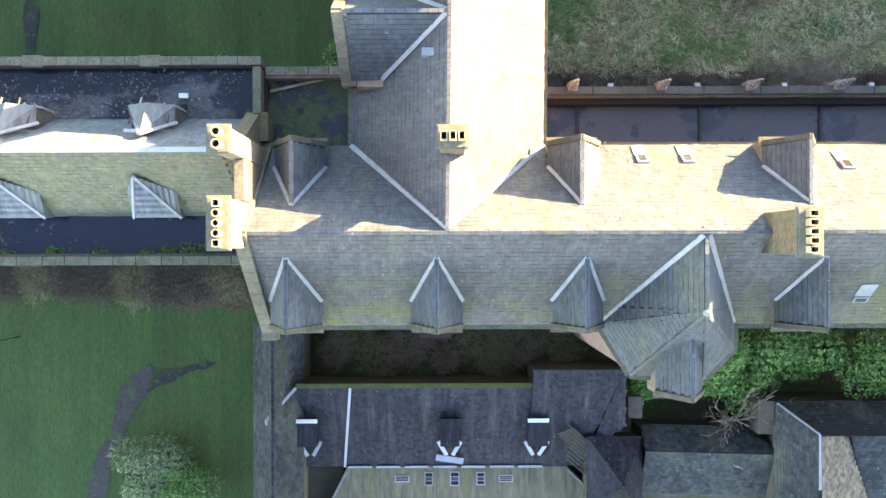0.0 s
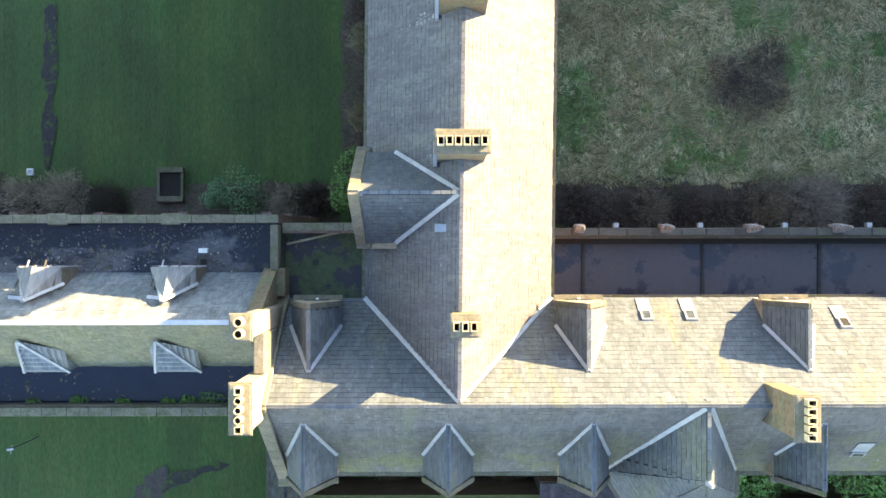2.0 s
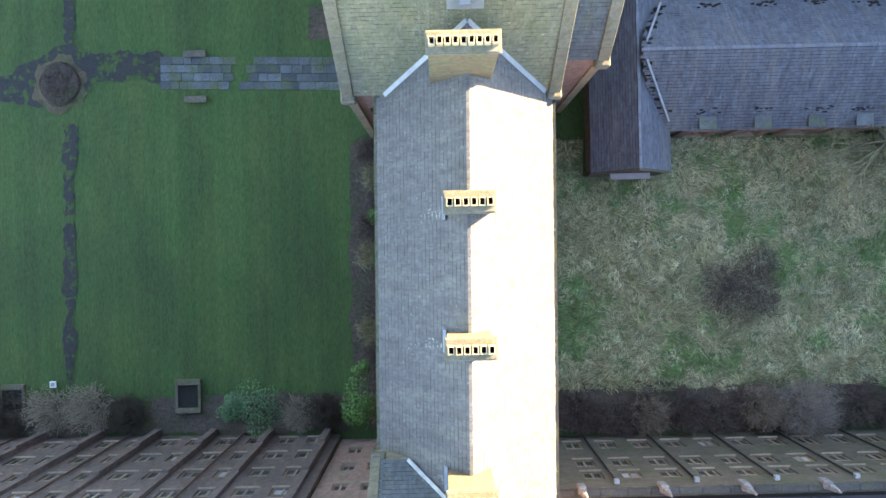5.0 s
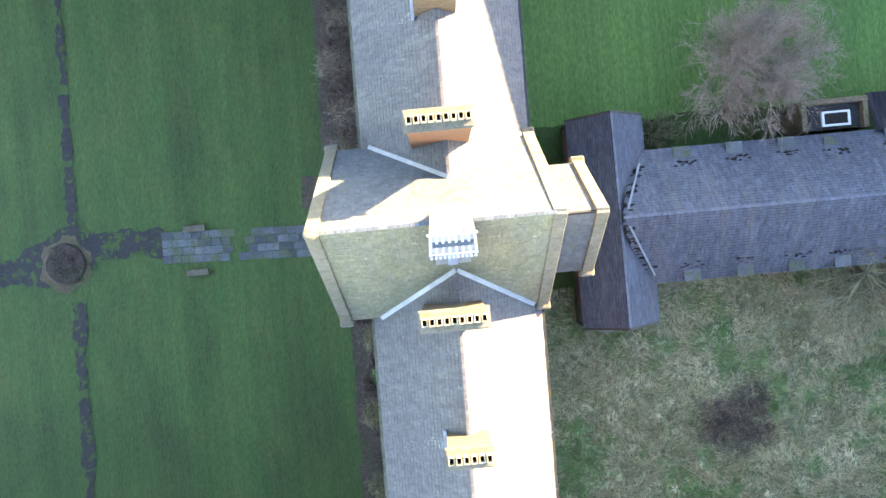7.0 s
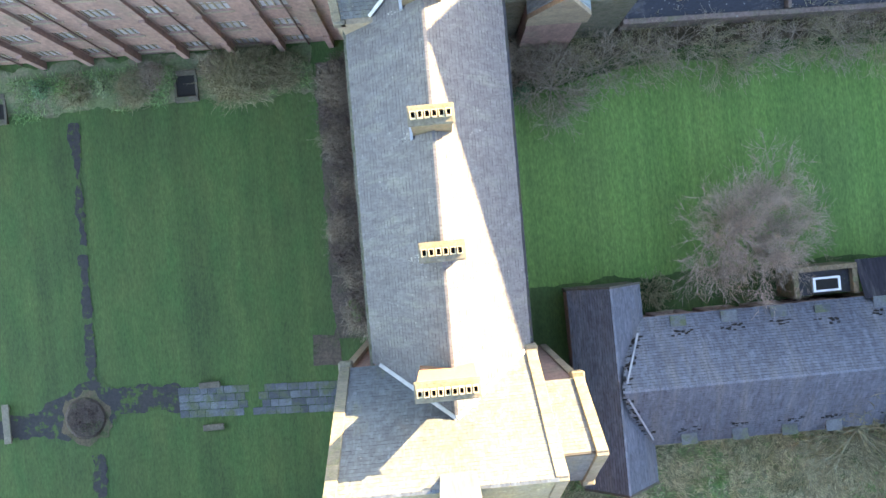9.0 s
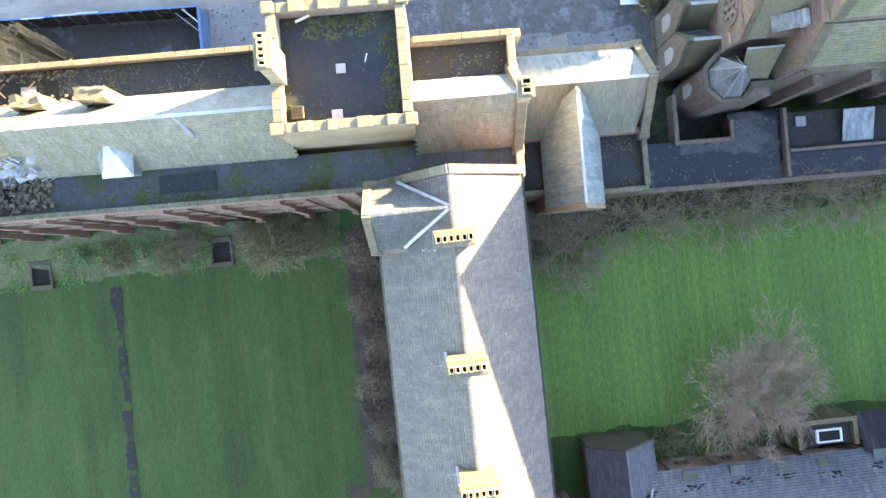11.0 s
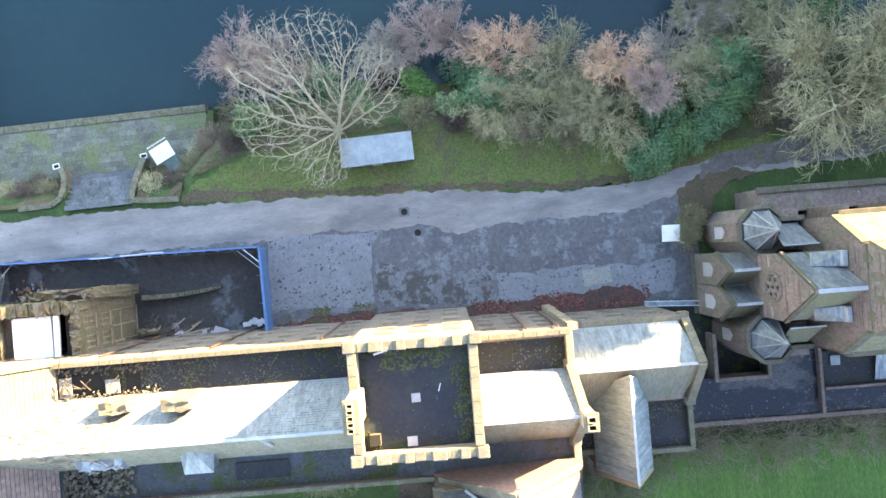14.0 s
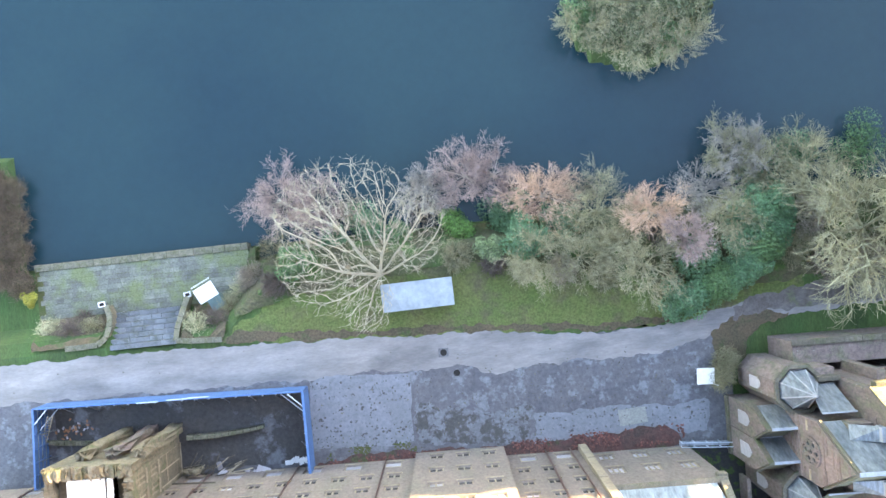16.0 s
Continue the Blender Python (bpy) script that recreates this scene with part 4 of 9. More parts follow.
flashing(NW, (cx(1.3), 1.3, 30.95), (cx(5.4) - H, 5.45, 23.4), 0.24)
flashing(NW, (cx(1.3), 1.3, 30.95), (cx(5.4) + H, 5.45, 23.4), 0.2)
for s in (-1, 1):
    flashing(NW, (cx(34), 33.76, 31.12), (cx(31.4) + s * 4.2, 31.36, 24.2), 0.24)
    flashing(NW, (cx(38.2), 38.32, 31.12), (cx(41) + s * 4.2, 40.8, 24.2), 0.22)
for y in (12.4, 19.0, 25.35, 47.2, 53.9, 60.9):
    chimney(NW, cx(y) - 0.05, y - 0.15, 28.5, 34.75, 2.1, 0.8, 6, "x", label="stone ridge chimney stack with six square pots")
    part("stack_flashing", box_bm(cx(y) - 1.27, cx(y) - 1.11, y - 0.75, y + 0.35, 27.3, 29.5), MAT["lead"], NW)
chimney(NW, cx(5) + 0.15, 4.8, 28.5, 34.2, 1.05, 0.75, 3, "x", label="small stone ridge stack with three square pots")


rs = random.Random(4)
for y, n, far in ((25.35, 90, 1.9), (19.0, 50, 2.4), (12.4, 14, 0.8), (47.2, 20, 1.2), (53.9, 24, 1.0), (60.9, 12, 0.8), (4.8, 16, 0.9)):
    bm = bmesh.new()
    z = lambda x: RZ - (cx(y) - x) * (RZ - EZ) / H + 0.05
    for k in range(n):
        q = abs(rs.gauss(0, 0.5)) * far
        xa, yy = cx(y) - (1.1 if y > 6 else 0.4) - q, y - 0.45 + rs.gauss(0, 0.16) - 0.22 * q
        l, w = rs.uniform(0.05, 0.28), rs.uniform(0.02, 0.07)
        solid_bm([(xa, yy, z(xa)), (xa, yy + w, z(xa)), (xa - l, yy + w * 0.7 - 0.1 * l, z(xa - l)), (xa - l, yy - 0.1 * l, z(xa - l))], 0.02, bm)
    part("lime_stain", bm, MAT["lime"], NW, "white lime stain on the slates", kind="stuff")


def cross_gable(yc, half, ze, x_out, y_wall=None):
    """A gabled cross roof on the west slope, with coped gable."""
    xr = cx(yc)
    for s in (-1, 1):
        slate_slope(NW, [(xr, yc, RZ - 0.05), (x_out, yc, RZ - 0.05), (x_out, yc + s * half, ze), (xr - 3.2, yc + s * half, ze)], MAT["slate"], name="gable_slope")
        flashing(NW, (xr - 0.1, yc + s * 0.05, RZ - 0.05), (xr - 3.05, yc + s * half, ze + 0.15), 0.2)
        coping_run(NW, (x_out - 0.18, yc, RZ + 0.1), (x_out - 0.18, yc + s * (half + 0.1), ze - 0.3), 0.5, 0.2, 5)
        part("kneeler", box_bm(x_out - 0.42, x_out + 0.3, yc + s * half - 0.3, yc + s * half + 0.3, ze - 0.9, ze - 0.05), MAT["coping"], NW, bevel=0.05)
    ridge_tiles(NW, (xr, yc, RZ), (x_out, yc, RZ), MAT["slate"])
    bm = bmesh.new()
    prof = [(yc - half, 0.0), (yc + half, 0.0), (yc + half, ze), (yc, RZ), (yc - half, ze)]
    rings = [[bm.verts.new((xx, yy, zz)) for yy, zz in prof] for xx in (x_out - 0.35, x_out + 0.2)]
    bm.faces.new(rings[0])
    bm.faces.new(rings[1][::-1])
    for i in range(5):
        bm.faces.new((rings[0][i], rings[0][(i + 1) % 5], rings[1][(i + 1) % 5], rings[1][i]))
    part("gable_wall", bm, MAT["buff"], NW)
    for s in (-1, 1):
        part("wall", box_bm(x_out, xr - 2.6, yc + s * half - 0.3, yc + s * half + 0.05, 10, ze - 0.15), MAT["buff"], NW)


cross_gable(10.4, 2.15, 26.2, -4.1)
cross_gable(62.6, 2.0, 26.4, -3.62)
part("roof_hatch", box_bm(-0.75, -0.2, 8.7, 9.05, 29.2, 29.95), MAT["lead"], NW, "small lead roof hatch")
# north gable of the middle wing
bm = bmesh.new()
yN = 64.6
prof = [(cx(yN) - H, 10), (cx(yN) + H, 10), (cx(yN) + H, EZ), (cx(yN), RZ), (cx(yN) - H, EZ)]
rings = [[bm.verts.new((xx, yy, zz)) for xx, zz in prof] for yy in (yN - 0.1, yN + 0.4)]
bm.faces.new(rings[0])
bm.faces.new(rings[1][::-1])
for i in range(5):
    bm.faces.new((rings[0][i], rings[0][(i + 1) % 5], rings[1][(i + 1) % 5], rings[1][i]))
part("gable_wall", bm, MAT["sandstone"], NW)
for s in (-1, 1):
    coping_run(NW, (cx(yN), yN + 0.15, RZ + 0.12), (cx(yN) + s * (H + 0.1), yN + 0.15, EZ + 0.1), 0.55, 0.2, 9)

# --- tall cross pavilion with its east porch bay ---
PV = thing("pavilion_block", "tall gabled cross block with mossy slate roof and coped stone gables", "building", "college wings")
PY, PZ, PS, PN, PE = 36.0, 37.3, 31.4, 40.75, 24.0
for ye, m in ((PS, MAT["slate_mossy"]), (PN, MAT["slate"])):
    slate_slope(PV, [(-5.3, PY, PZ), (5.3, PY, PZ), (5.3, ye, PE), (-5.3, ye, PE)], m)
ridge_tiles(PV, (-5.3, PY, PZ + 0.03), (5.3, PY, PZ + 0.03), MAT["slate"])


def ew_gable(parent, x, yc, ys, yn, zr, ze, sgn, mat, pieces=9, z0=0.0):
    bm = bmesh.new()
    prof = [(ys, z0), (yn, z0), (yn, ze), (yc, zr), (ys, ze)]
    rings = [[bm.verts.new((xx, yy, zz)) for yy, zz in prof] for xx in (x - 0.25, x + 0.25)]
    bm.faces.new(rings[0])
    bm.faces.new(rings[1][::-1])
    for i in range(5):
        bm.faces.new((rings[0][i], rings[0][(i + 1) % 5], rings[1][(i + 1) % 5], rings[1][i]))
    part("gable_wall", bm, mat, parent)
    for ye in (ys, yn):
        coping_run(parent, (x, yc, zr + 0.16), (x, ye, ze + 0.1), 0.62, 0.24, pieces)
        part("kneeler", box_bm(x - 0.4, x + 0.4, ye - 0.4, ye + 0.4, ze - 1.0, ze + 0.05), MAT["coping"], parent, bevel=0.08)


ew_gable(PV, -5.45, PY, PS, PN, PZ, PE, -1, MAT["buff"])
ew_gable(PV, 5.45, PY, PS, PN, PZ - 0.3, PE, 1, MAT["buff"])
part("wall", wall_bm((-5.4, PS + 0.3), (5.4, PS + 0.3), 0, PE, 0.6, [(0.6, 1.2, 14, 16), (9.6, 10.2, 14, 16)]), MAT["sandstone"], PV)
part("wall", wall_bm((5.4, PN - 0.3), (-5.4, PN - 0.3), 0, PE, 0.6, [(0.6, 1.2, 14, 16)]), MAT["sandstone"], PV)
part("finial", tube_bm((-5.5, PY, PZ), (-5.5, PY, PZ + 0.9), 0.34, 0.22, 10), MAT["coping"], PV, "round stone gable finial", bevel=0.04)
for ye in (33.0, 38.9):
    slate_slope(PV, [(5.4, PY, 31.9), (8.0, PY, 31.9), (8.0, ye, 24.0), (5.4, ye, 24.0)], MAT["slate"], name="porch_slope")
    part("wall", box_bm(5.4, 8.0, min(ye, PY) + 0.1, max(ye, PY) - 0.1, 0, 24.0), MAT["sandstone"], PV)
ew_gable(PV, 8.05, PY, 33.0, 38.9, 31.9, 24.0, 1, MAT["buff"], 6)
chimney(PV, 0.42, 31.7, 28.0, 36.9, 2.95, 0.8, 9, "x", label="wide stone chimney stack with nine pots")
chimney(PV, 0.52, 40.55, 26.0, 36.9, 2.95, 0.8, 9, "x", mat=MAT["brick_red"], label="wide brick chimney stack with nine pots")
# ventilator on the ridge
vent = part("roof_ventilator", prism_bm([(-0.25, 34.9), (1.55, 34.9), (1.45, 36.5), (-0.15, 36.5)], 34.6, 37.2), MAT["slate"], PV, "white lead-covered louvred roof ventilator")
part("ventilator_roof", solid_bm([(-0.35, 35.55, 38.05), (1.65, 35.55, 38.05), (1.5, 36.75, 37.35), (-0.2, 36.75, 37.35)], 0.1), MAT["slate"], vent)
part("ventilator_front", solid_bm([(-0.35, 35.52, 38.0), (1.65, 35.52, 38.0), (1.75, 34.55, 35.9), (-0.45, 34.55, 35.9)], 0.08), MAT["lead"], vent)
for i in range(8):
    part("roof_roll", beam_bm((-0.3 + i * 0.272, 35.5, 38.06), (-0.4 + i * 0.30, 34.57, 35.98), 0.1, 0.07), MAT["white"], vent)
for k, (z, y) in enumerate(((37.9, 35.45), (36.05, 34.6))):
    part("front_rail", beam_bm((-0.45, y, z + 0.1), (1.75, y, z + 0.1), 0.1, 0.08), MAT["white"], vent)
for i in range(11):
    part("drip_louvre", box_bm(-0.4 + i * 0.2, -0.29 + i * 0.2, 34.38, 34.5, 34.6 + 0.2 * (i % 3), 35.85), MAT["white"], vent)
streak = random.Random(14)
for i in range(26):
    x = streak.uniform(-1.6, 2.9)
    y0 = 34.4 + streak.uniform(-0.15, 0.2) if -0.5 < x < 1.8 else 35.9 - streak.random() * 1.2
    l = streak.uniform(0.5, 2.2)
    z = lambda y: PZ - (PY - y) * (PZ - PE) / (PY - PS) + 0.055
    part("lime_streak", solid_bm([(x, y0, z(y0)), (x + streak.uniform(0.03, 0.1), y0, z(y0)), (x + 0.05, y0 - l, z(y0 - l)), (x + 0.02, y0 - l, z(y0 - l))], 0.015), MAT["lime"], PV, "white lime stain on the slates")
part("lead_apron", solid_bm([(-0.2, 34.75, 33.95), (1.5, 34.75, 33.95), (1.5, 34.1, 32.05), (-0.2, 34.1, 32.05)], 0.06), MAT["lead"], PV)
part("roof_hatch", box_bm(0.38, 0.85, 34.05, 34.5, 32.1, 33.1), MAT["lead"], PV)

# --- west range with leads behind parapets ---
WR = thing("college_wing", "west college range with narrow slate roof between flat leads", "building", "college wings")
WX0, WX1 = -52.0, -8.9
WRY, WRZ, WFN, WFS, WFZ = 4.7, 30.0, 6.75, 2.1, 23.5
slate_slope(WR, [(WX0, WRY, WRZ), (WX1, WRY, WRZ), (WX1, WFN, WFZ), (WX0, WFN, WFZ)], MAT["slate_pale"])
slate_slope(WR, [(WX0, WRY, WRZ), (WX1 - 0.4, WRY, WRZ), (WX1 - 0.4, WFS, WFZ), (WX0, WFS, WFZ)], MAT["slate_mossy"])
part("lead_ridge", beam_bm((WX0, WRY, WRZ + 0.05), (WX1 - 0.6, WRY, WRZ + 0.05), 0.22, 0.12), MAT["lead"], WR)
for y0, y1, m in ((WFN - 0.05, 9.3, "wet_felt"), (-0.05, WFS + 0.05, "puddle_felt")):
    part("flat_roof", box_bm(WX0, WX1 + 0.4, y0, y1, WFZ - 0.4, WFZ - 0.02), MAT[m], WR, "wet felted flat roof behind the parapet")
facade(WR, (WX1 + 0.4, 9.6), (WX0, 9.6), -4, 24.3, 0.36, bays(43, 1.0, 2.15, 1.25, ((1.2, 2.4), (6.9, 2.4), (12.6, 2.4), (18.3, 2.0), (21.4, 1.1)), 2), MAT["dark_sandstone"])
facade(WR, (WX0, -0.25), (WX1 + 0.4, -0.25), -4, 24.2, 0.5, bays(43, 1.0, 4.3, 1.5, ((8, 2.2), (14, 2.2)), 2), MAT["dark_stone"])
for i in range(10):
    buttress(WR, -9.4 - i * 4.3, 9.6, 0, 1, -4, 22.5, 0.5, 0.55, 0.25, MAT["dark_sandstone"])
    if i % 2:
        part("rainwater_pipe", tube_bm((-11.5 - i * 4.3, 9.75, -3), (-11.5 - i * 4.3, 9.75, 23.6), 0.07, 0.07, 6), MAT["pipe"], WR)
coping_run(WR, (WX1 + 0.4, 9.44, 24.4), (WX0, 9.44, 24.4), 0.42, 0.18, 40, MAT["coping_mossy"])
coping_run(WR, (WX1 + 0.1, -0.08, 24.3), (WX0, -0.08, 24.3), 0.44, 0.18, 38, MAT["coping_mossy"])
for i in range(7):
    part("parapet_block", box_bm(-14.3 - i * 5.6, -13.3 - i * 5.6, 9.14, 9.72, 24.3, 24.56), MAT["coping_mossy"], WR, bevel=0.05)
part("gable_wall", gable_block([(1.9, 21), (7.0, 21), (7.0, 24.2), (4.7, 30.25), (1.9, 24.2)], -9.25, -8.6), MAT["brick"], WR, "stained brick gable wall")
for xx in (-13.3, -19.7, -26.1, -32.5, -38.9):
    d = part("dormer", box_bm(xx - 0.95, xx + 1.0, 6.0, 7.0, 23.3, 26.0), MAT["wood"], WR, "hipped lead-roofed dormer with rotten frame")
    bm = bmesh.new()
    tv = bm.verts.new((xx + 0.02, 5.6, 28.2))
    mid = bm.verts.new((xx + 0.05, 7.1, 27.2))
    lf, rt_ = bm.verts.new((xx - 1.05, 7.1, 26.3)), bm.verts.new((xx + 1.12, 7.1, 26.3))
    rb0 = bm.verts.new((xx + 1.1, 6.2, 26.25))
    lb0 = bm.verts.new((xx - 0.9, 6.3, 26.25))
    bm.faces.new((tv, lb0, lf, mid))
    bm.faces.new((tv, mid, rt_, rb0))
    part("dormer_roof", bm, MAT["slate_pale"], d)
    flashing(d, (xx, 5.55, 28.3), (xx + 1.15, 6.3, 26.1), 0.14)
    flashing(d, (xx, 5.55, 28.3), (xx - 0.95, 6.9, 25.9), 0.14)
    part("broken_bargeboard", beam_bm((xx - 0.75, 5.75, 27.95), (xx - 0.1, 5.7, 28.15), 0.16, 0.1), MAT["lead"], d)
    for q in range(7):
        part("loose_board", beam_bm((xx - 0.9 + 0.3 * q, 6.2 + 0.12 * (q % 3), 26.75), (xx - 0.62 + 0.26 * q, 7.25 + 0.2 * math.sin(q * 2.1 + xx), 26.35 + 0.1 * (q % 2)), 0.07, 0.05), MAT["board"] if q % 2 else MAT["wood"], d)
    part("frame_rail", beam_bm((xx - 1.0, 7.12, 25.4), (xx + 1.1, 7.12, 25.4), 0.07, 0.07), MAT["board"], d)
    for k in range(4):
        part("frame_post", beam_bm((xx - 0.95 + k * 0.66, 7.12, 23.6), (xx - 0.95 + k * 0.66, 7.12, 26.2), 0.07, 0.07), MAT["board"], d)
    s2 = part("dormer", box_bm(xx - 0.95, xx + 0.95, 2.0, 3.0, 23.3, 25.0), MAT["zinc_sheet"], WR, "small zinc-covered hipped dormer")
    top = (xx - 0.35, 3.7, 28.0)
    c = [(xx - 1.1, 3.1, 26.0), (xx - 1.1, 1.95, 25.0), (xx + 1.1, 1.95, 25.0), (xx + 1.15, 3.1, 26.0)]
    for i in range(3):
        part("dormer_slope", solid_bm([top, c[i], c[i + 1]], 0.08), MAT["slate_pale"], s2)
        for q in range(1, 7):
            f = q / 7
            a_, b_ = Vector(top).lerp(Vector(c[i]), f), Vector(top).lerp(Vector(c[i + 1]), f)
            part("slate_course", beam_bm(a_ + Vector((0, 0, 0.05)), b_ + Vector((0, 0, 0.05)), 0.2, 0.03), MAT["slate_pale"], s2)
        flashing(s2, (top[0], top[1], top[2] + 0.06), (c[i][0], c[i][1], c[i][2] + 0.08), 0.12) if i else None
# link roof between the west range and the middle wing
part("flat_roof", box_bm(-8.45, -4.3, 5.4, 9.2, 21.4, 22.6), MAT["link_roof"], WR, "mossy flat felt roof with standing water")
facade(WR, (-4.2, 9.25), (-8.45, 9.25), -1, 23.6, 0.5, [(0.7, 1.6, 4, 6, 2), (2.4, 3.3, 4, 6, 2), (0.7, 1.6, 10, 12, 2), (2.4, 3.3, 10, 12, 2), (0.7, 1.6, 16, 18, 2), (2.4, 3.3, 16, 18, 2)], MAT["sandstone"])
coping_run(WR, (-4.3, 9.05, 23.7), (-8.4, 9.05, 23.7), 0.42, 0.2, 4, MAT["coping_mossy"])
part("parapet", box_bm(-8.9, -8.5, 6.9, 9.15, 22.4, 24.55), MAT["coping_mossy"], WR, bevel=0.04)
part("cross_wall", box_bm(-8.8, -8.2, 5.6, 7.0, 22.0, 24.3), MAT["brick"], WR, bevel=0.04)
part("pole", tube_bm((-8.3, 8.2, 22.9), (-5.0, 8.95, 22.8), 0.075, 0.06, 6), MAT["bark"], WR, "loose pole lying on the flat roof")

# --- east cloister with flat leads and pinnacled buttresses ---
EC = thing("cloister_range", "two-storey cloister range with wet flat roof and pinnacled buttresses", "building", "college wings")
part("flat_roof", box_bm(5.1, 50, 5.2, 8.6, 15.9, 16.5), MAT["cloister_lead"], EC, "wet dark felted flat roof")
for x in (7.55, 14.3, 20.9, 27.5, 34):
    part("roof_joint", box_bm(x - 0.09, x + 0.09, 5.3, 8.3, 16.504, 16.62), MAT["felt"], EC)
facade(EC, (50, 9.1), (5.2, 9.1), -0.5, 18.0, 0.6, bays(44, 1.2, 2.35, 1.2, ((3, 2.8), (9.5, 2.4), (13.4, 2.2)), 2), MAT["dark_stone"])
coping_run(EC, (50, 8.85, 18.15), (5.2, 8.85, 18.15), 0.42, 0.24, 30, MAT["dark_coping"])
part("roof_upstand", box_bm(5.2, 50, 8.2, 8.5, 16.4, 17.6), MAT["soot_and_hole_black"], EC)
for i in range(7):
    x = 7.1 + i * 4.72
    part("rainwater_pipe", tube_bm((x + 2.2, 9.22, 0), (x + 2.2, 9.22, 17.2), 0.06, 0.06, 6), MAT["soot_and_hole_black"], EC)
    part("hopper", box_bm(x + 2.06, x + 2.34, 9.12, 9.38, 16.9, 17.3), MAT["lead"], EC)
    p = part("pinnacle", prism_bm([(x - 0.24, 8.8), (x + 0.24, 8.8), (x + 0.24, 9.3), (x - 0.24, 9.3)], 17.5, 18.6), MAT["pale_stone"], EC, "weathered carved stone pinnacle", bevel=0.06)
    part("pinnacle_cap", tube_bm((x, 9.05, 18.6), (x + 0.02, 9.08, 20.6), 0.20, 0.07, 8), MAT["pale_stone"], p)
    for q in range(3):
        part("crocket", box_bm(x - 0.21 + 0.04 * q, x + 0.21 - 0.04 * q, 8.85 + 0.04 * q, 9.27 - 0.04 * q, 18.8 + 0.5 * q, 18.92 + 0.5 * q), MAT["pale_stone"], p, bevel=0.03)
part("gutter", beam_bm((5.3, 5.25, 16.8), (44, 5.25, 16.8), 0.12, 0.12), MAT["pipe"], EC)

# --- far east wing, out of view: added to keep the low sun off the court ---
FE = thing("college_wing", "unseen slate-roofed east wing added to shade the court", "building", "college wings")
for s in (-1, 1):
    slate_slope(FE, [(62, -8, 33.8), (62, 62, 33.8), (62 + s * 4.8, 62, 23.3), (62 + s * 4.8, -8, 23.3)], MAT["slate"], gauge=0.5, width=0.7)
part("wall", box_bm(57.6, 66.4, -7.8, 61.8, -1, 23.3), MAT["sandstone"], FE)
for y in (-7.9, 61.9):
    part("gable_wall", prism_bm([(57.6, y - 0.2), (66.4, y - 0.2), (66.4, y + 0.2), (57.6, y + 0.2)], -1, 23.5), MAT["sandstone"], FE)

litter(WR, -50, -9, 6.9, 9.0, WFZ - 0.02, 3600, MAT["litter"], 0.08, 31)
litter(WR, -40, -9, 6.9, 9.1, WFZ - 0.018, 2400, MAT["board"], 0.035, 35, "roof_grit", 0.2)
litter(WR, -50, -9, 0.3, 2.0, WFZ - 0.02, 500, MAT["litter"], 0.09, 32)
litter(WR, -8.3, -4.5, 7.6, 9.0, 22.6, 160, MAT["litter"], 0.08, 33)
for k, (xx, yy, r) in enumerate(((-12.0, 0.35, 0.75), (-14.2, 0.25, 0.4), (-16.5, 0.25, 0.4), (-18.7, 0.3, 0.5), (-21, 0.25, 0.4), (-13.2, 0.3, 0.5), (-23.5, 0.25, 0.5), (-26, 0.3, 0.45))):
    rows_ = [(xx + r * 0.5 * math.cos(a), yy + r * 0.25 * math.sin(a), WFZ + 0.1 * r, r * 0.6, r * 0.45, r * 0.4) for a in (0.3, 2.2, 4.1)]
    ob = mesh_object("roof_weed_clump", *leaf_mass(np.random.default_rng(k), rows_, 420, 0.11), MAT["leaf"], WR, kind="stuff")
part("roof_box", box_bm(-12.6, -12.15, 7.75, 8.0, WFZ, WFZ + 0.3), MAT["white"], WR, "small white box on the wet leads", bevel=0.02)
part("puddle_board", box_bm(-12.5, -12.25, 7.15, 7.45, WFZ, WFZ + 0.3), MAT["soot_and_hole_black"], WR)
litter(EC, 5.4, 48, 5.5, 8.2, 16.5, 300, MAT["litter"], 0.06, 34)

# ---- low range in the east court, with a damaged roof ----
LB = thing("low_range", "single-storey brick range with worn blue slate roof, holed in places", "building")
slate_slope(LB, [(12.6, 28.2, 9.0), (12.6, 43.2, 9.0), (9.85, 43.2, 5.2), (9.85, 28.2, 5.2)], MAT["slate_grey_blue"], gauge=0.27, width=0.27, lost=0.0)
slate_slope(LB, [(12.6, 28.2, 9.0), (12.6, 43.2, 9.0), (15.35, 43.2, 5.2), (15.35, 28.2, 5.2)], MAT["slate_grey_blue"], gauge=0.27, width=0.27, lost=0.0)
for s, ye in ((-1, 31.0), (1, 40.6)):
    slate_slope(LB, [(12.6, 35.85, 10.3), (48, 35.85, 10.3), (48, ye, 5.4), (14.2, ye, 5.4)], MAT["slate_grey_blue"], gauge=0.27, width=0.27, lost=0.0,
                holes=[])
ridge_tiles(LB, (12.6, 35.85, 10.33), (48, 35.85, 10.33), MAT["slate_grey_blue"], 0.18)
ridge_tiles(LB, (12.6, 28.2, 9.03), (12.6, 43.2, 9.03), MAT["slate_grey_blue"])
for y0, y1, x0, x1 in ((28.4, 43.0, 10.05, 15.15), (31.2, 40.4, 15.0, 48)):
    part("wall", box_bm(x0, x1, y0, y1, -0.5, 5.3), MAT["sandstone"], LB)
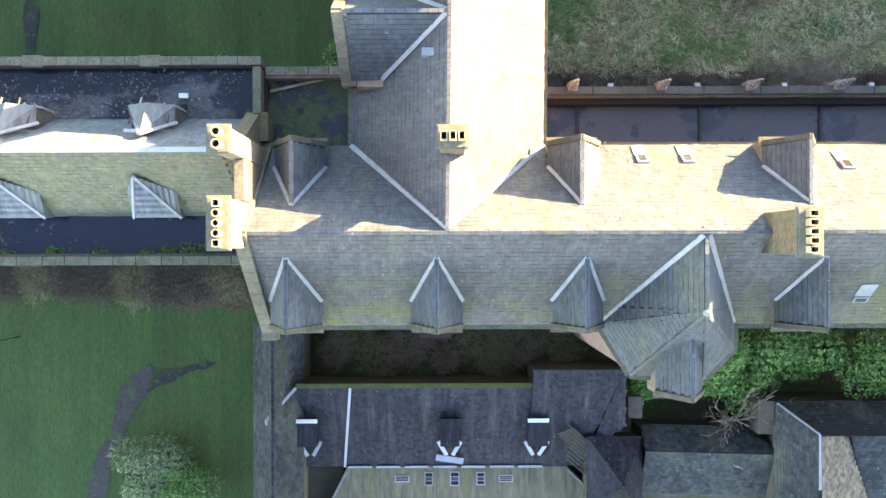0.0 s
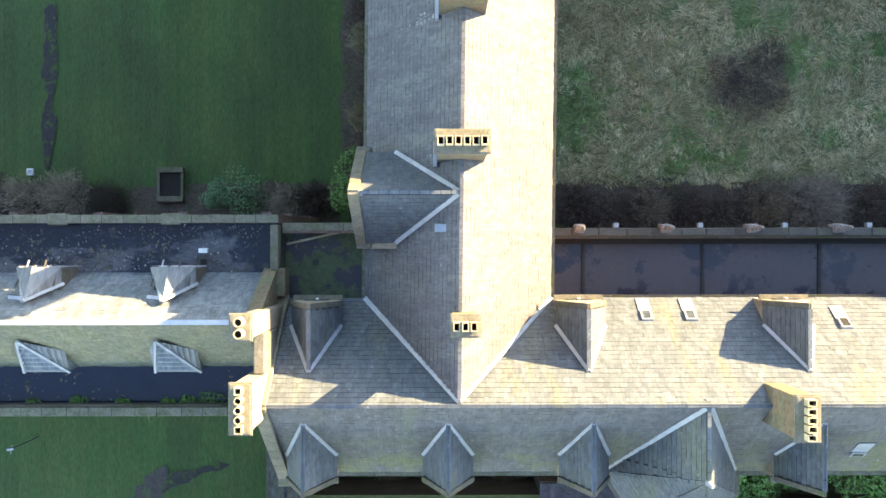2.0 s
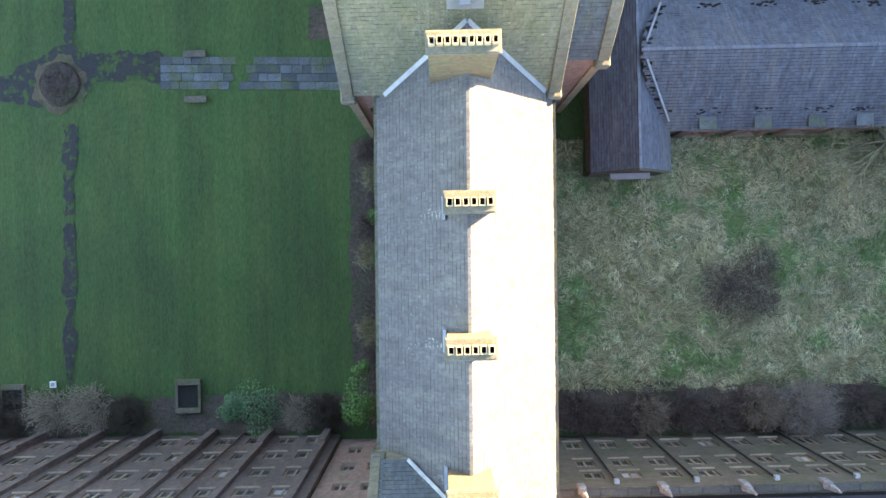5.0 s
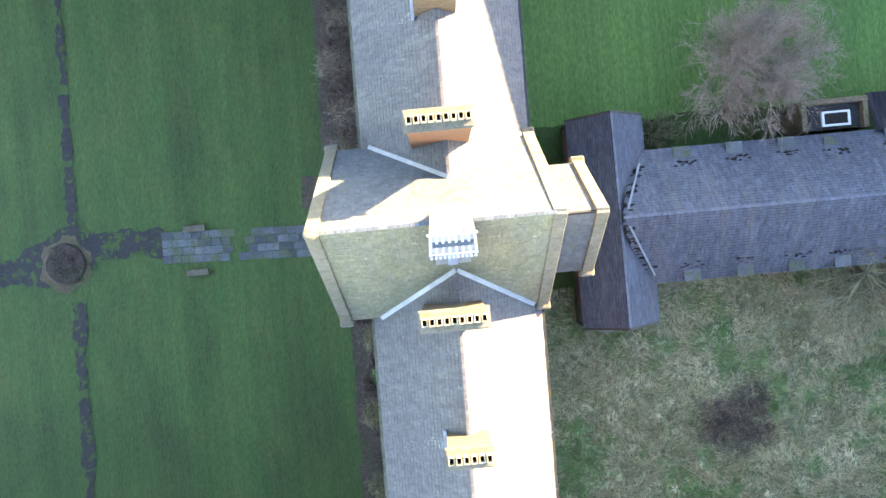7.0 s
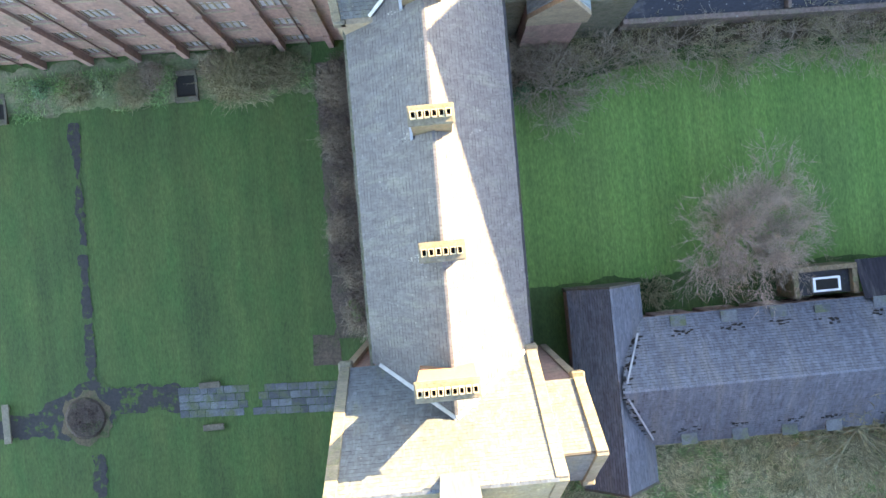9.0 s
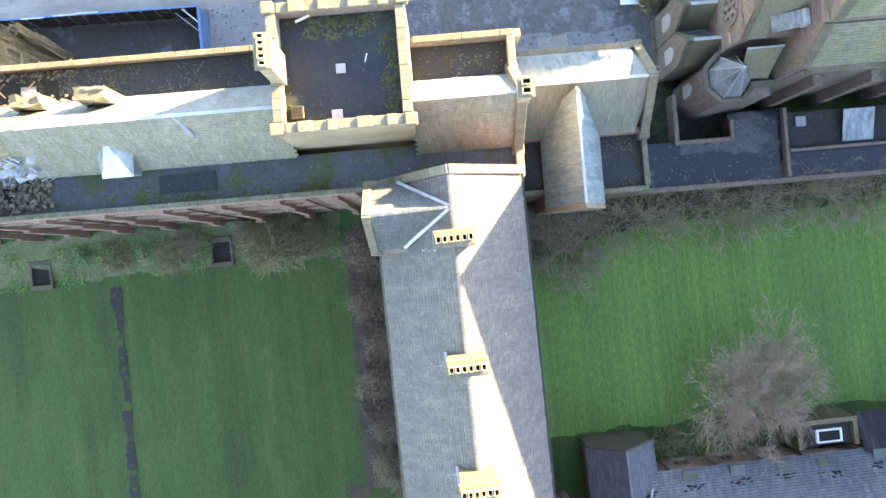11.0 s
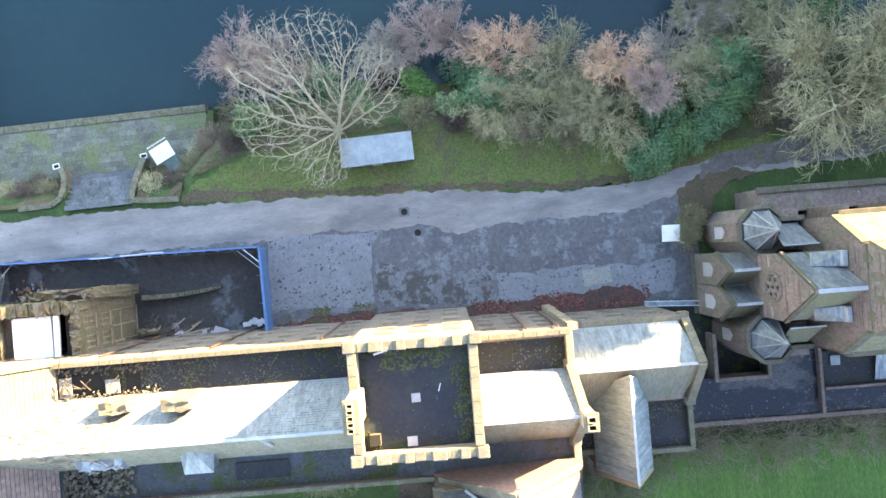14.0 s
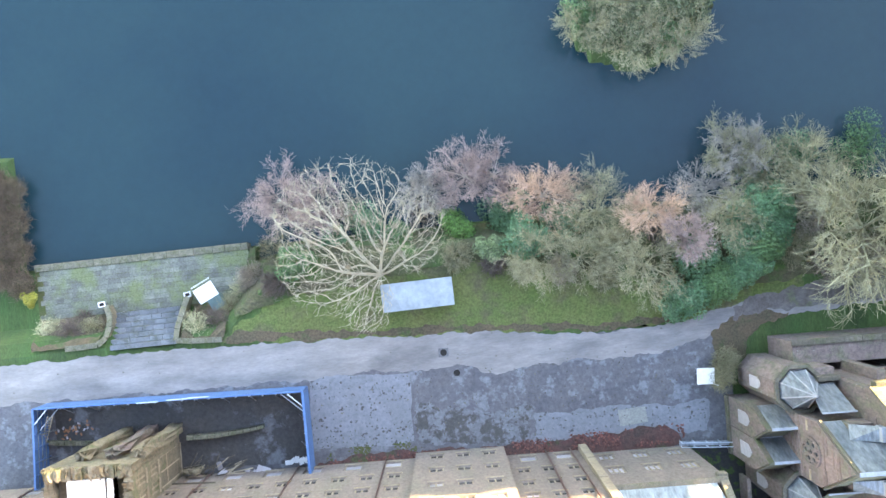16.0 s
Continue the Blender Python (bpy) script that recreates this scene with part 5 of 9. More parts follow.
for y in (28.33, 43.07):
    bm = bmesh.new()
    prof = [(10.0, 0), (15.2, 0), (15.2, 5.3), (12.6, 8.95), (10.0, 5.3)]
    rings = [[bm.verts.new((xx, yy, zz)) for xx, zz in prof] for yy in (y - 0.14, y + 0.14)]
    bm.faces.new(rings[0]); bm.faces.new(rings[1][::-1])
    for i in range(5):
        bm.faces.new((rings[0][i], rings[0][(i + 1) % 5], rings[1][(i + 1) % 5], rings[1][i]))
    part("gable_wall", bm, MAT["dark_stone"], LB)
part("gable_window", box_bm(11.6, 13.6, 28.10, 28.17, 2.0, 4.6), MAT["glass"], LB)
part("window_hood", box_bm(11.2, 14.0, 27.75, 28.18, 4.62, 4.85), MAT["board"], LB, "pale stone window hood", bevel=0.03)
for y in (28.15, 43.25):
    for s in (-1, 1):
        part("verge", beam_bm((12.6, y, 9.05), (12.6 + s * 2.8, y, 5.2), 0.16, 0.12), MAT["dark_stone"], LB)
# breaks along the valley with battens showing
rb = random.Random(3)
for (xa, ya, za), (xb, yb, zb) in (((13.0, 35.3, 9.6), (15.1, 31.6, 6.2)), ((13.0, 36.4, 9.6), (14.6, 39.6, 6.8))):
    for i in range(26):
        k = rb.random()
        p = Vector((xa + (xb - xa) * k + rb.uniform(-0.3, 0.3), ya + (yb - ya) * k + rb.uniform(-0.2, 0.2), za + (zb - za) * k))
        on = max(9.0 - abs(p.x - 12.6) * 1.382, 10.3 - abs(p.y - 35.85) * 1.02)
        part("roof_break", beam_bm((p.x - rb.uniform(0.08, 0.2), p.y, on + 0.07), (p.x + rb.uniform(0.08, 0.2), p.y + rb.uniform(-0.1, 0.1), on + 0.07), rb.uniform(0.08, 0.2), 0.02), MAT["soot_and_hole_black"], LB)
    flashing(LB, (xa, ya, za + 0.35), (xb, yb, zb + 0.05), 0.13)
for i, x in enumerate((17.8, 21.6, 25.3, 28.6, 33.0, 37.0)):
    for s, y in ((1, 40.2), (-1, 31.4)):
        if s > 0 and i == 3:
            y = 40.0
        d = part("roof_vent", box_bm(x - 0.5, x + 0.5, y - 0.32, y + 0.32, 5.3, 6.2 - 0.08 * (i % 3)), MAT["wood"], LB, "low slate-capped dormer vent")
        part("vent_cap", box_bm(x - 0.6, x + 0.58, y - 0.42, y + 0.4, 6.205, 6.27, None, pose(0, 0, 0)), MAT["flag"], d)
        for k in range(10):
            px = x + rb.uniform(-0.9, 0.9)
            py = y - s * rb.uniform(0.6, 1.0)
            part("roof_break", beam_bm((px - 0.12, py, 10.3 - abs(py - 35.85) * 1.02 + 0.07), (px + 0.12, py, 10.3 - abs(py - 35.85) * 1.02 + 0.07), rb.uniform(0.06, 0.18), 0.02), MAT["soot_and_hole_black"], LB)
    facade(LB, (x + 1.4, 40.62), (x - 1.4, 40.62), 0, 5.0, 0.2, [(0.8, 2.0, 1.5, 4.0, 2)], MAT["sandstone"])
    facade(LB, (x - 1.4, 30.98), (x + 1.4, 30.98), 0, 5.0, 0.2, [(0.8, 2.0, 1.5, 4.0, 2)], MAT["sandstone"])
AN = thing("brick_annex", "small open-topped red brick annex beside the low range", "outbuilding")
for x0, x1, y0, y1 in ((27.0, 31.9, 42.8, 43.2), (27.0, 27.4, 40.9, 42.8), (31.5, 31.9, 40.9, 42.8)):
    part("wall", box_bm(x0, x1, y0, y1, 0, 5.0), MAT["brick"], AN, bevel=0.03)
part("flat_roof", box_bm(27.4, 31.5, 41.0, 42.8, 3.9, 4.2), MAT["felt"], AN)
part("shaft_frame", box_bm(28.6, 30.7, 41.2, 42.3, 4.2, 4.55), MAT["white"], AN)
# The shaft's inner darkness is a black box.
part("shaft_opening", box_bm(28.8, 30.5, 41.35, 42.15, 4.4, 4.56), MAT["soot_and_hole_black"], AN)
part("lean_to_roof", solid_bm([(31.9, 43.4, 4.6), (36.5, 43.4, 4.6), (36.5, 40.5, 6.0), (31.9, 40.5, 6.0)], 0.1), MAT["slate_blue"], AN)

# ---- north range, tower and east roofs, on a slightly turned line ----
NR = thing("college_wing", "north front range with flat leads and stone parapets, partly ruined", "building", "college wings", at=(0, 70, 0), turn=-1.8)
slate_slope(NR, [(-46, -0.6, 29), (-8.3, -0.6, 29), (-8.3, 1.9, 21.6), (-46, 1.9, 21.6)], MAT["zinc_sheet"], gauge=0.35, width=0.5, lost=0.0)
slate_slope(NR, [(-46, -0.6, 29), (-8.3, -0.6, 29), (-8.3, -2.95, 21.6), (-46, -2.95, 21.6)], MAT["mossy_lead"])
part("lead_ridge", beam_bm((-46, -0.6, 29.05), (-8.3, -0.6, 29.05), 0.2, 0.12), MAT["lead"], NR)
part("flat_roof", box_bm(-46, -8.3, 1.8, 4.1, 21.0, 21.4), MAT["felt"], NR, "mossy felted flat roof strewn with debris")
part("flat_roof", box_bm(-46, 6.0, -5.3, -2.8, 21.0, 21.4), MAT["south_felt"], NR, "mossy felted flat roof with standing water")
N_FLOORS = ((7.0, 1.6), (12.0, 1.5), (16.6, 1.3))


def front_bays(length, first, step, width):
    """Windows of the north front: wide boarded openings below, pairs of lights on the floors above."""
    out = bays(length, first, step, width, N_FLOORS, 2)
    u = first
    while u + step * 1.2 < length:
        out.append((u + 0.1, u + width + 0.5, 1.6, 4.2, 1, "board"))
        u += step * 1.5
    return out


facade(NR, (-8.3, 4.5), (-46, 4.5), -2, 22.0, 0.34, front_bays(37.7, 1.1, 2.35, 1.15), MAT["front_stone"])
facade(NR, (-46, -5.6), (-4.8, -5.6), -4, 22.1, 0.34, [o for o in bays(41, 1.2, 3.9, 2.0, ((1.0, 2.6), (7.0, 2.8), (13.2, 2.8), (18.6, 1.4)), 4, "board")], MAT["sandstone"])
for i in range(10):
    buttress(NR, -6.2 - i * 3.9, -5.6, 0, -1, -4, 20.5, 0.45, 0.6, 0.25)
    if i % 2 == 0:
        part("rainwater_pipe", tube_bm((-8.0 - i * 3.9, -5.75, -3), (-8.0 - i * 3.9, -5.75, 21.5), 0.07, 0.07, 6), MAT["pipe"], NR)
        part("rainwater_pipe", tube_bm((-11.0 - i * 3.9, 4.65, -1), (-11.0 - i * 3.9, 4.65, 20.6), 0.07, 0.07, 6), MAT["pipe"], NR)
coping_run(NR, (-8.3, 4.33, 22.1), (-29.5, 4.33, 22.1), 0.36, 0.18, 26)
coping_run(NR, (-29.6, 4.33, 22.1), (-46, 4.33, 22.1), 0.36, 0.18, 17)
coping_run(NR, (-3.8, -5.44, 22.2), (-46, -5.44, 22.2), 0.32, 0.16, 38, MAT["coping_mossy"])
d = part("dormer", box_bm(-20.4, -18.6, -3.3, -1.5, 21.5, 24.0), MAT["zinc_sheet"], NR, "zinc-covered hipped dormer")
bm = bmesh.new()
tv = bm.verts.new((-19.6, -1.35, 26.0))
cv = [bm.verts.new(p) for p in ((-20.6, -2.0, 24.3), (-20.5, -3.5, 23.8), (-18.5, -3.5, 23.8), (-18.3, -2.0, 24.3))]
for i in range(3):
    bm.faces.new((tv, cv[i], cv[i + 1]))
bm.faces.new((tv, cv[3], cv[0]))
part("dormer_roof", bm, MAT["zinc_sheet"], d)
flashing(NR, (-14.6, -0.5, 29.1), (-14.0, -1.6, 26.4), 0.25)
part("roof_glazing", box_bm(-17.5, -13.8, -4.6, -3.4, 21.41, 21.55), MAT["felt"], NR)
# broken chimney stubs whose shadows fall along the roof
for x, h in ((-24.4, 25.8), (-20.1, 26.6)):
    part("broken_chimney", ragged_box(x - 0.9, x + 0.9, 1.15, 1.95, 21.4, h, 0.035, int(h * 10), 3), MAT["coping"], NR, "broken stub of a stone chimney")
# tower
TW = part("tower", wall_bm((-8.3, -2.4), (-0.4, -2.4), -1, 31.0, 0.55), MAT["buff"], NR, "square stone tower with a flat felted top")
TN = facade(NR, (-0.4, 4.95), (-8.3, 4.95), -1, 31.0, 0.55, bays(7.9, 0.8, 2.3, 1.2, ((2.2, 1.7), (8.2, 1.7), (14.0, 1.6), (19.5, 1.5), (24.6, 1.1)), 2), MAT["front_stone"])
part("tower_wall", wall_bm((-8.3, 4.4), (-8.3, -1.85), -1, 31.0, 0.55), MAT["buff"], NR)
part("tower_wall", wall_bm((-0.4, -1.85), (-0.4, 4.4), -1, 31.0, 0.55), MAT["buff"], NR)
part("tower_roof", box_bm(-7.75, -0.95, -1.85, 4.4, 28.8, 29.6), MAT["tower_felt"], NR, "black felted tower roof with moss at the edges")
for a, b, n in (((-8.45, 4.7), (-0.25, 4.7), 8), ((-8.45, -2.15), (-0.25, -2.15), 8), ((-8.05, -1.8), (-8.05, 4.35), 6), ((-0.65, -1.8), (-0.65, 4.35), 6)):
    coping_run(NR, (*a, 31.1), (*b, 31.1), 0.56, 0.2, n + 3)
for x, y in ((-8.2, 4.75), (-0.5, 4.75), (-8.2, -2.2), (-0.5, -2.2)):
    part("corner_pier", box_bm(x - 0.36, x + 0.36, y - 0.36, y + 0.36, 30.6, 31.36), MAT["coping"], NR, bevel=0.06)
for i in range(4):
    part("merlon", box_bm(-7.0 + i * 1.7, -6.1 + i * 1.7 - 0.3 * (i % 2), 4.38, 5.06, 31.2, 31.36), MAT["coping"], NR, bevel=0.05)
    part("merlon", box_bm(-7.0 + i * 1.7, -6.1 + i * 1.7 - 0.3 * (i % 2), -2.5, -1.84, 31.2, 31.34), MAT["coping"], NR, bevel=0.05)
part("roof_hatch", box_bm(-7.4, -6.72, -1.5, -0.8, 29.6, 30.1), MAT["dark_stone"], NR)
# A black lid paints the dark inside of the hatch.
part("hatch_hole", box_bm(-7.36, -6.76, -1.46, -0.84, 30.05, 30.12), MAT["soot_and_hole_black"], NR)
part("roof_cover", box_bm(-5.1, -4.48, -1.72, -1.15, 29.6, 29.85), MAT["board"], NR, "weathered white roof cover")
part("roof_cover", box_bm(-4.65, -4.1, 0.95, 1.5, 29.6, 29.8), MAT["board"], NR)
part("fallen_post", beam_bm((-6.75, 4.1, 29.9), (-5.9, 4.35, 30.2), 0.13, 0.13), MAT["white"], NR)
part("fallen_post", beam_bm((-2.95, 1.5, 29.65), (-2.8, 2.0, 29.65), 0.06, 0.06), MAT["white"], NR)
chimney(NR, -7.85, 1.3, 30.3, 36.6, 0.72, 1.75, 5, "y", mat=MAT["buff"], label="tall buff stone chimney stack with square pots beside the tower")
# section east of the tower
for ye, m in ((1.35, MAT["zinc_sheet"]), (-3.4, MAT["mossy_lead"])):
    slate_slope(NR, [(-0.4, -0.85, 29), (5.9, -0.85, 29), (5.9, ye, 21.6), (-0.4, ye, 21.6)], m)
part("lead_ridge", beam_bm((-0.4, -0.85, 29.05), (5.9, -0.85, 29.05), 0.2, 0.12), MAT["lead"], NR)
part("flat_roof", box_bm(-0.4, 5.9, 1.2, 3.9, 21.0, 21.4), MAT["felt"], NR, "dark felted flat roof")
facade(NR, (6.3, 4.1), (-0.4, 4.1), -1, 22.2, 0.5, front_bays(6.7, 0.7, 2.1, 1.1), MAT["front_stone"])
coping_run(NR, (-0.2, 3.95, 22.3), (6.3, 3.95, 22.3), 0.42, 0.18, 8)
ew_gable(NR, 6.1, -0.85, -3.6, 1.6, 29.3, 22.0, 1, MAT["buff"], 6)
part("end_wall", box_bm(5.9, 6.4, 1.6, 4.0, -1, 22.4), MAT["buff"], NR, bevel=0.04)
part("end_wall", box_bm(5.9, 6.4, -5.5, -3.6, -1, 22.2), MAT["buff"], NR, bevel=0.04)
chimney(NR, 6.15, -0.95, 21.0, 31.3, 0.75, 1.0, 2, "y", mat=MAT["buff"], label="small buff stone gable stack with two pots")
part("wall", wall_bm((-3.8, -5.55), (6.3, -5.55), -1, 22.0, 0.4), MAT["sandstone"], NR)
part("rainwater_pipe", tube_bm((5.5, 4.3, 0), (5.5, 4.3, 21.5), 0.08, 0.08, 6), MAT["pipe"], NR)
part("rainwater_pipe", tube_bm((3.3, 4.3, 0), (3.3, 4.3, 21.5), 0.08, 0.08, 6), MAT["pipe"], NR)
buttress(NR, 6.6, 3.9, 0, 1, -1, 21, 0.7, 0.7, 0.5, MAT["buff"])

ER = thing("east_hall", "lower hall with pale weathered metal-clad roof and a hipped south wing", "building", "college wings", at=(0, 70, 0), turn=-1.8)
part("roof_slope", solid_bm([(6.4, 0.75, 19.8), (15.8, 0.75, 19.8), (15.1, 3.5, 15.2), (6.4, 3.5, 15.2)], 0.15), MAT["zinc_sheet"], ER, "pale weathered metal roof slope")
part("roof_slope", solid_bm([(6.4, 0.75, 19.8), (15.8, 0.75, 19.8), (15.1, -2.4, 14.6), (6.4, -2.4, 14.6)], 0.15), MAT["mossy_lead"], ER)
part("lead_ridge", beam_bm((6.4, 0.75, 19.85), (15.8, 0.75, 19.85), 0.2, 0.12), MAT["lead"], ER)
for i in range(12):
    x = 6.9 + i * 0.72
    part("standing_seam", beam_bm((x, 0.8, 19.78), (x, 3.45, 15.32), 0.015, 0.03), MAT["zinc_sheet"], ER)
ew_gable(ER, 15.7, 0.75, -2.6, 3.7, 19.9, 14.8, 1, MAT["buff"], 6)
facade(ER, (16.0, 3.75), (6.5, 3.75), -1, 15.0, 0.5, bays(9.5, 0.9, 3.0, 1.4, ((2.0, 2.4), (7.6, 2.6)), 3, "board"), MAT["front_stone"])
coping_run(ER, (6.5, 3.7, 15.1), (15.9, 3.7, 15.1), 0.45, 0.2, 7)
part("wall", wall_bm((6.4, -2.5), (16, -2.5), -1, 14.6, 0.4), MAT["sandstone"], ER)
# south wing of the hall
for xe in (8.3, 12.6):
    part("roof_slope", solid_bm([(10.45, 0.3, 20.3), (10.45, -7.4, 20.3), (xe, -7.4, 14.2), (xe, -1.2, 14.2)], 0.12), MAT["lead_roof"], ER)
part("lead_ridge", beam_bm((10.45, -0.2, 20.35), (10.45, -7.45, 20.35), 0.18, 0.12), MAT["lead"], ER)
for s, xe in ((-1, 8.32), (1, 12.58)):
    for i in range(12):
        y = -1.5 - i * 0.52
        part("lead_roll", beam_bm((10.45, y, 20.32), (xe, y, 14.26), 0.07, 0.07), MAT["lead_roof"] if i % 3 else MAT["lead"], ER)
    part("valley_lead", beam_bm((10.45, 0.25, 20.3), (xe, -1.15, 14.3), 0.16, 0.1), MAT["lead"], ER)
part("wall", box_bm(8.5, 12.4, -7.5, -2.3, -1, 14.2), MAT["sandstone"], ER)
bm = bmesh.new()
prof = [(8.3, 12), (12.6, 12), (12.6, 14.3), (10.45, 20.2), (8.3, 14.3)]
rings = [[bm.verts.new((xx, yy, zz)) for xx, zz in prof] for yy in (-7.75, -7.42)]
bm.faces.new(rings[0]); bm.faces.new(rings[1][::-1])
for i in range(5):
    bm.faces.new((rings[0][i], rings[0][(i + 1) % 5], rings[1][(i + 1) % 5], rings[1][i]))
part("gable_wall", bm, MAT["buff"], ER)
for x0, x1, y0 in ((6.5, 8.4, -6.0), (12.6, 16.0, -6.3)):
    part("flat_roof", box_bm(x0, x1, y0, -2.3, 12.5, 13.0), MAT["felt"], ER, "mossy felted flat roof")
    part("wall", box_bm(x0, x1, y0 - 0.4, y0, -1, 13.6), MAT["coping_mossy"], ER, bevel=0.04)
part("wall", box_bm(15.7, 16.1, -6.3, -2.3, -1, 13.6), MAT["coping_mossy"], ER, bevel=0.04)

# ---- chapel west front and nave ----
CH = thing("chapel", "red sandstone chapel with gabled porches, conical turrets and a rose window", "church", at=(0, 70, 0), turn=-1.8)
CY = 5.45     # axis of the chapel


def blind_arch(parent, x, y, z0, w, h, mat, name="niche"):
    """A pale pointed panel set in a west-facing wall."""
    pts = [(y - w / 2, z0), (y + w / 2, z0), (y + w / 2, z0 + h * 0.7), (y + w * 0.28, z0 + h * 0.9), (y, z0 + h), (y - w * 0.28, z0 + h * 0.9), (y - w / 2, z0 + h * 0.7)]
    return part(name, gable_block(pts, x - 0.06, x), mat, parent, "blocked pale panel with a pointed head")


for py in (6.75, 4.1):
    x0, x1, zr, ze, hw = 20.3, 22.4, 12.7, 8.6, 1.28
    pr = part("porch", gable_block([(py - hw, -1), (py + hw, -1), (py + hw, ze), (py, zr - 0.1), (py - hw, ze)], x0 - 0.45, x0 + 0.1), MAT["dark_red_stone"], CH, "gabled sandstone porch with lead roof")
    for s, m in ((1, "zinc_dark"), (-1, "slate_mossy")):
        part("porch_slope", solid_bm([(x0 - 0.1, py, zr + 0.05), (x1, py, zr + 0.05), (x1, py + s * 1.32, ze), (x0 - 0.1, py + s * 1.32, ze)], 0.12), MAT[m], pr)
        coping_run(pr, (x0 - 0.2, py, zr + 0.12), (x0 - 0.2, py + s * 1.42, ze - 0.1), 0.4, 0.16, 3, MAT["dark_stone"])
    part("lead_ridge", beam_bm((x0, py, zr + 0.08), (x1, py, zr + 0.08), 0.22, 0.1), MAT["lead"], pr)
    part("porch_wall", box_bm(x0 + 0.1, x1, py - hw + 0.05, py + hw - 0.05, -1, ze), MAT["dark_red_stone"], pr)
    blind_arch(pr, x0 - 0.45, py, 4.6, 1.15, 3.4, MAT["board"])
    part("plinth_course", box_bm(x0 - 0.62, x0 - 0.455, py - hw, py + hw, -1, 1.6), MAT["dark_stone"], pr)
part("valley_gutter", box_bm(20.3, 22.4, 5.38, 5.47, 7.0, 8.75), MAT["lead"], CH)
for y0, y1 in ((8.0, 11.2), (-0.3, 2.9)):
    part("aisle_flat", box_bm(23.6, 25.94, y0, y1, -1, 11.6), MAT["dark_red_stone"], CH, "leaded flat behind the turret")
for s, ty in ((1, 9.7), (-1, 1.25)):
    tx, R8 = 22.9, 1.95
    ringp = [(tx + R8 * math.cos(a), ty + R8 * math.sin(a)) for a in [math.radians(22.5 + 45 * k) for k in range(8)]]
    tu = part("turret", prism_bm(ringp, -1, 11.9), MAT["dark_red_stone"], CH, "octagonal sandstone turret with a lead cone roof")
    for k in range(8):
        a, q = ringp[k], ringp[(k + 1) % 8]
        coping_run(tu, (*a, 12.05), (*q, 12.05), 0.34, 0.34, 1, MAT["dark_stone"])
        v = [((a[0] - tx) * 0.84 + tx, (a[1] - ty) * 0.84 + ty, 12.0), ((q[0] - tx) * 0.84 + tx, (q[1] - ty) * 0.84 + ty, 12.0), (tx - 0.1, ty, 16.5)]
        part("cone_panel", solid_bm(v, 0.06), MAT["zinc_dark"], tu)
        part("lead_roll", beam_bm(v[0], v[2], 0.09, 0.08), MAT["lead"], tu)
    part("lead_cap", tube_bm((tx - 0.1, ty, 16.2), (tx - 0.1, ty, 16.7), 0.2, 0.08, 8), MAT["lead"], tu, "pale lead cap")
    blind_arch(tu, tx - R8 * math.cos(math.radians(22.5)), ty, 4.4, 1.0, 3.2, MAT["board"])
    yi = 8.5 if s > 0 else 2.4
    part("turret_roof", solid_bm([(tx, yi, 17.1), (25.45, yi, 17.2), (25.5, yi + s * 1.6, 12.5), (tx + 0.6, yi + s * 1.6, 12.5)], 0.1), MAT["zinc_dark" if s > 0 else "slate_mossy"], tu)
    part("roof_roll", beam_bm((tx, yi, 17.18), (25.5, yi, 17.28), 0.12, 0.1), MAT["lead"], tu)
    part("aisle_wall", box_bm(tx, 25.6, min(yi, yi + s * 1.6), max(yi, yi + s * 1.6), -1, 12.4), MAT["dark_red_stone"], tu)
    part("aisle_parapet", box_bm(24.2, 26.0, ty + s * 0.75 - 0.2, ty + s * 0.75 + 0.2, -1, 12.9), MAT["dark_stone"], tu, bevel=0.04)
# gabled narthex with the rose window
NZR, NZE, NHW = 24.9, 17.4, 2.45
for s, m in ((1, "zinc_dark"), (-1, "slate_mossy")):
    part("narthex_slope", solid_bm([(22.6, CY, NZR), (25.95, CY, NZR), (25.95, CY + s * NHW, NZE), (22.6, CY + s * NHW, NZE)], 0.14), MAT[m], CH)
part("lead_ridge", beam_bm((22.55, CY, NZR + 0.05), (25.95, CY, NZR + 0.05), 0.3, 0.12), MAT["lead"], CH)
wf = part("west_front", gable_block([(CY - NHW, -1), (CY + NHW, -1), (CY + NHW, NZE - 0.1), (CY, NZR - 0.1), (CY - NHW, NZE - 0.1)], 22.35, 22.75), MAT["dark_red_stone"], CH, "sandstone gable with a tracery rose window")
for s in (-1, 1):
    coping_run(wf, (22.6, CY, NZR + 0.1), (22.6, CY + s * (NHW + 0.1), NZE), 0.3, 0.16, 6, MAT["dark_stone"])
    part("string_course", box_bm(22.25, 22.345, CY + s * 1.9 - 0.4, CY + s * 1.9 + 0.4, 15.0, 15.3), MAT["buff"], wf)
rs = random.Random(14)


def stone_courses(parent, x, z0, n, half_at, skip=None):
    """Proud courses of sandstone in lengths, on a west-facing wall."""
    for k in range(n):
        z = z0 + k * 0.62
        half = half_at(z)
        y = CY - half
        while half > 0.3 and y < CY + half - 0.2:
            w = min(rs.uniform(0.7, 2.2), CY + half - y)
            if rs.random() < 0.72 and not (skip and skip[0] < z < skip[1] and y + w > CY - 1.15 and y < CY + 1.15):
                part("stone_course", box_bm(x - 0.03 - rs.uniform(0, 0.02), x - 0.002, y, y + w - 0.04, z, z + rs.uniform(0.2, 0.4)), MAT["chapel_course"], parent)
            y += w


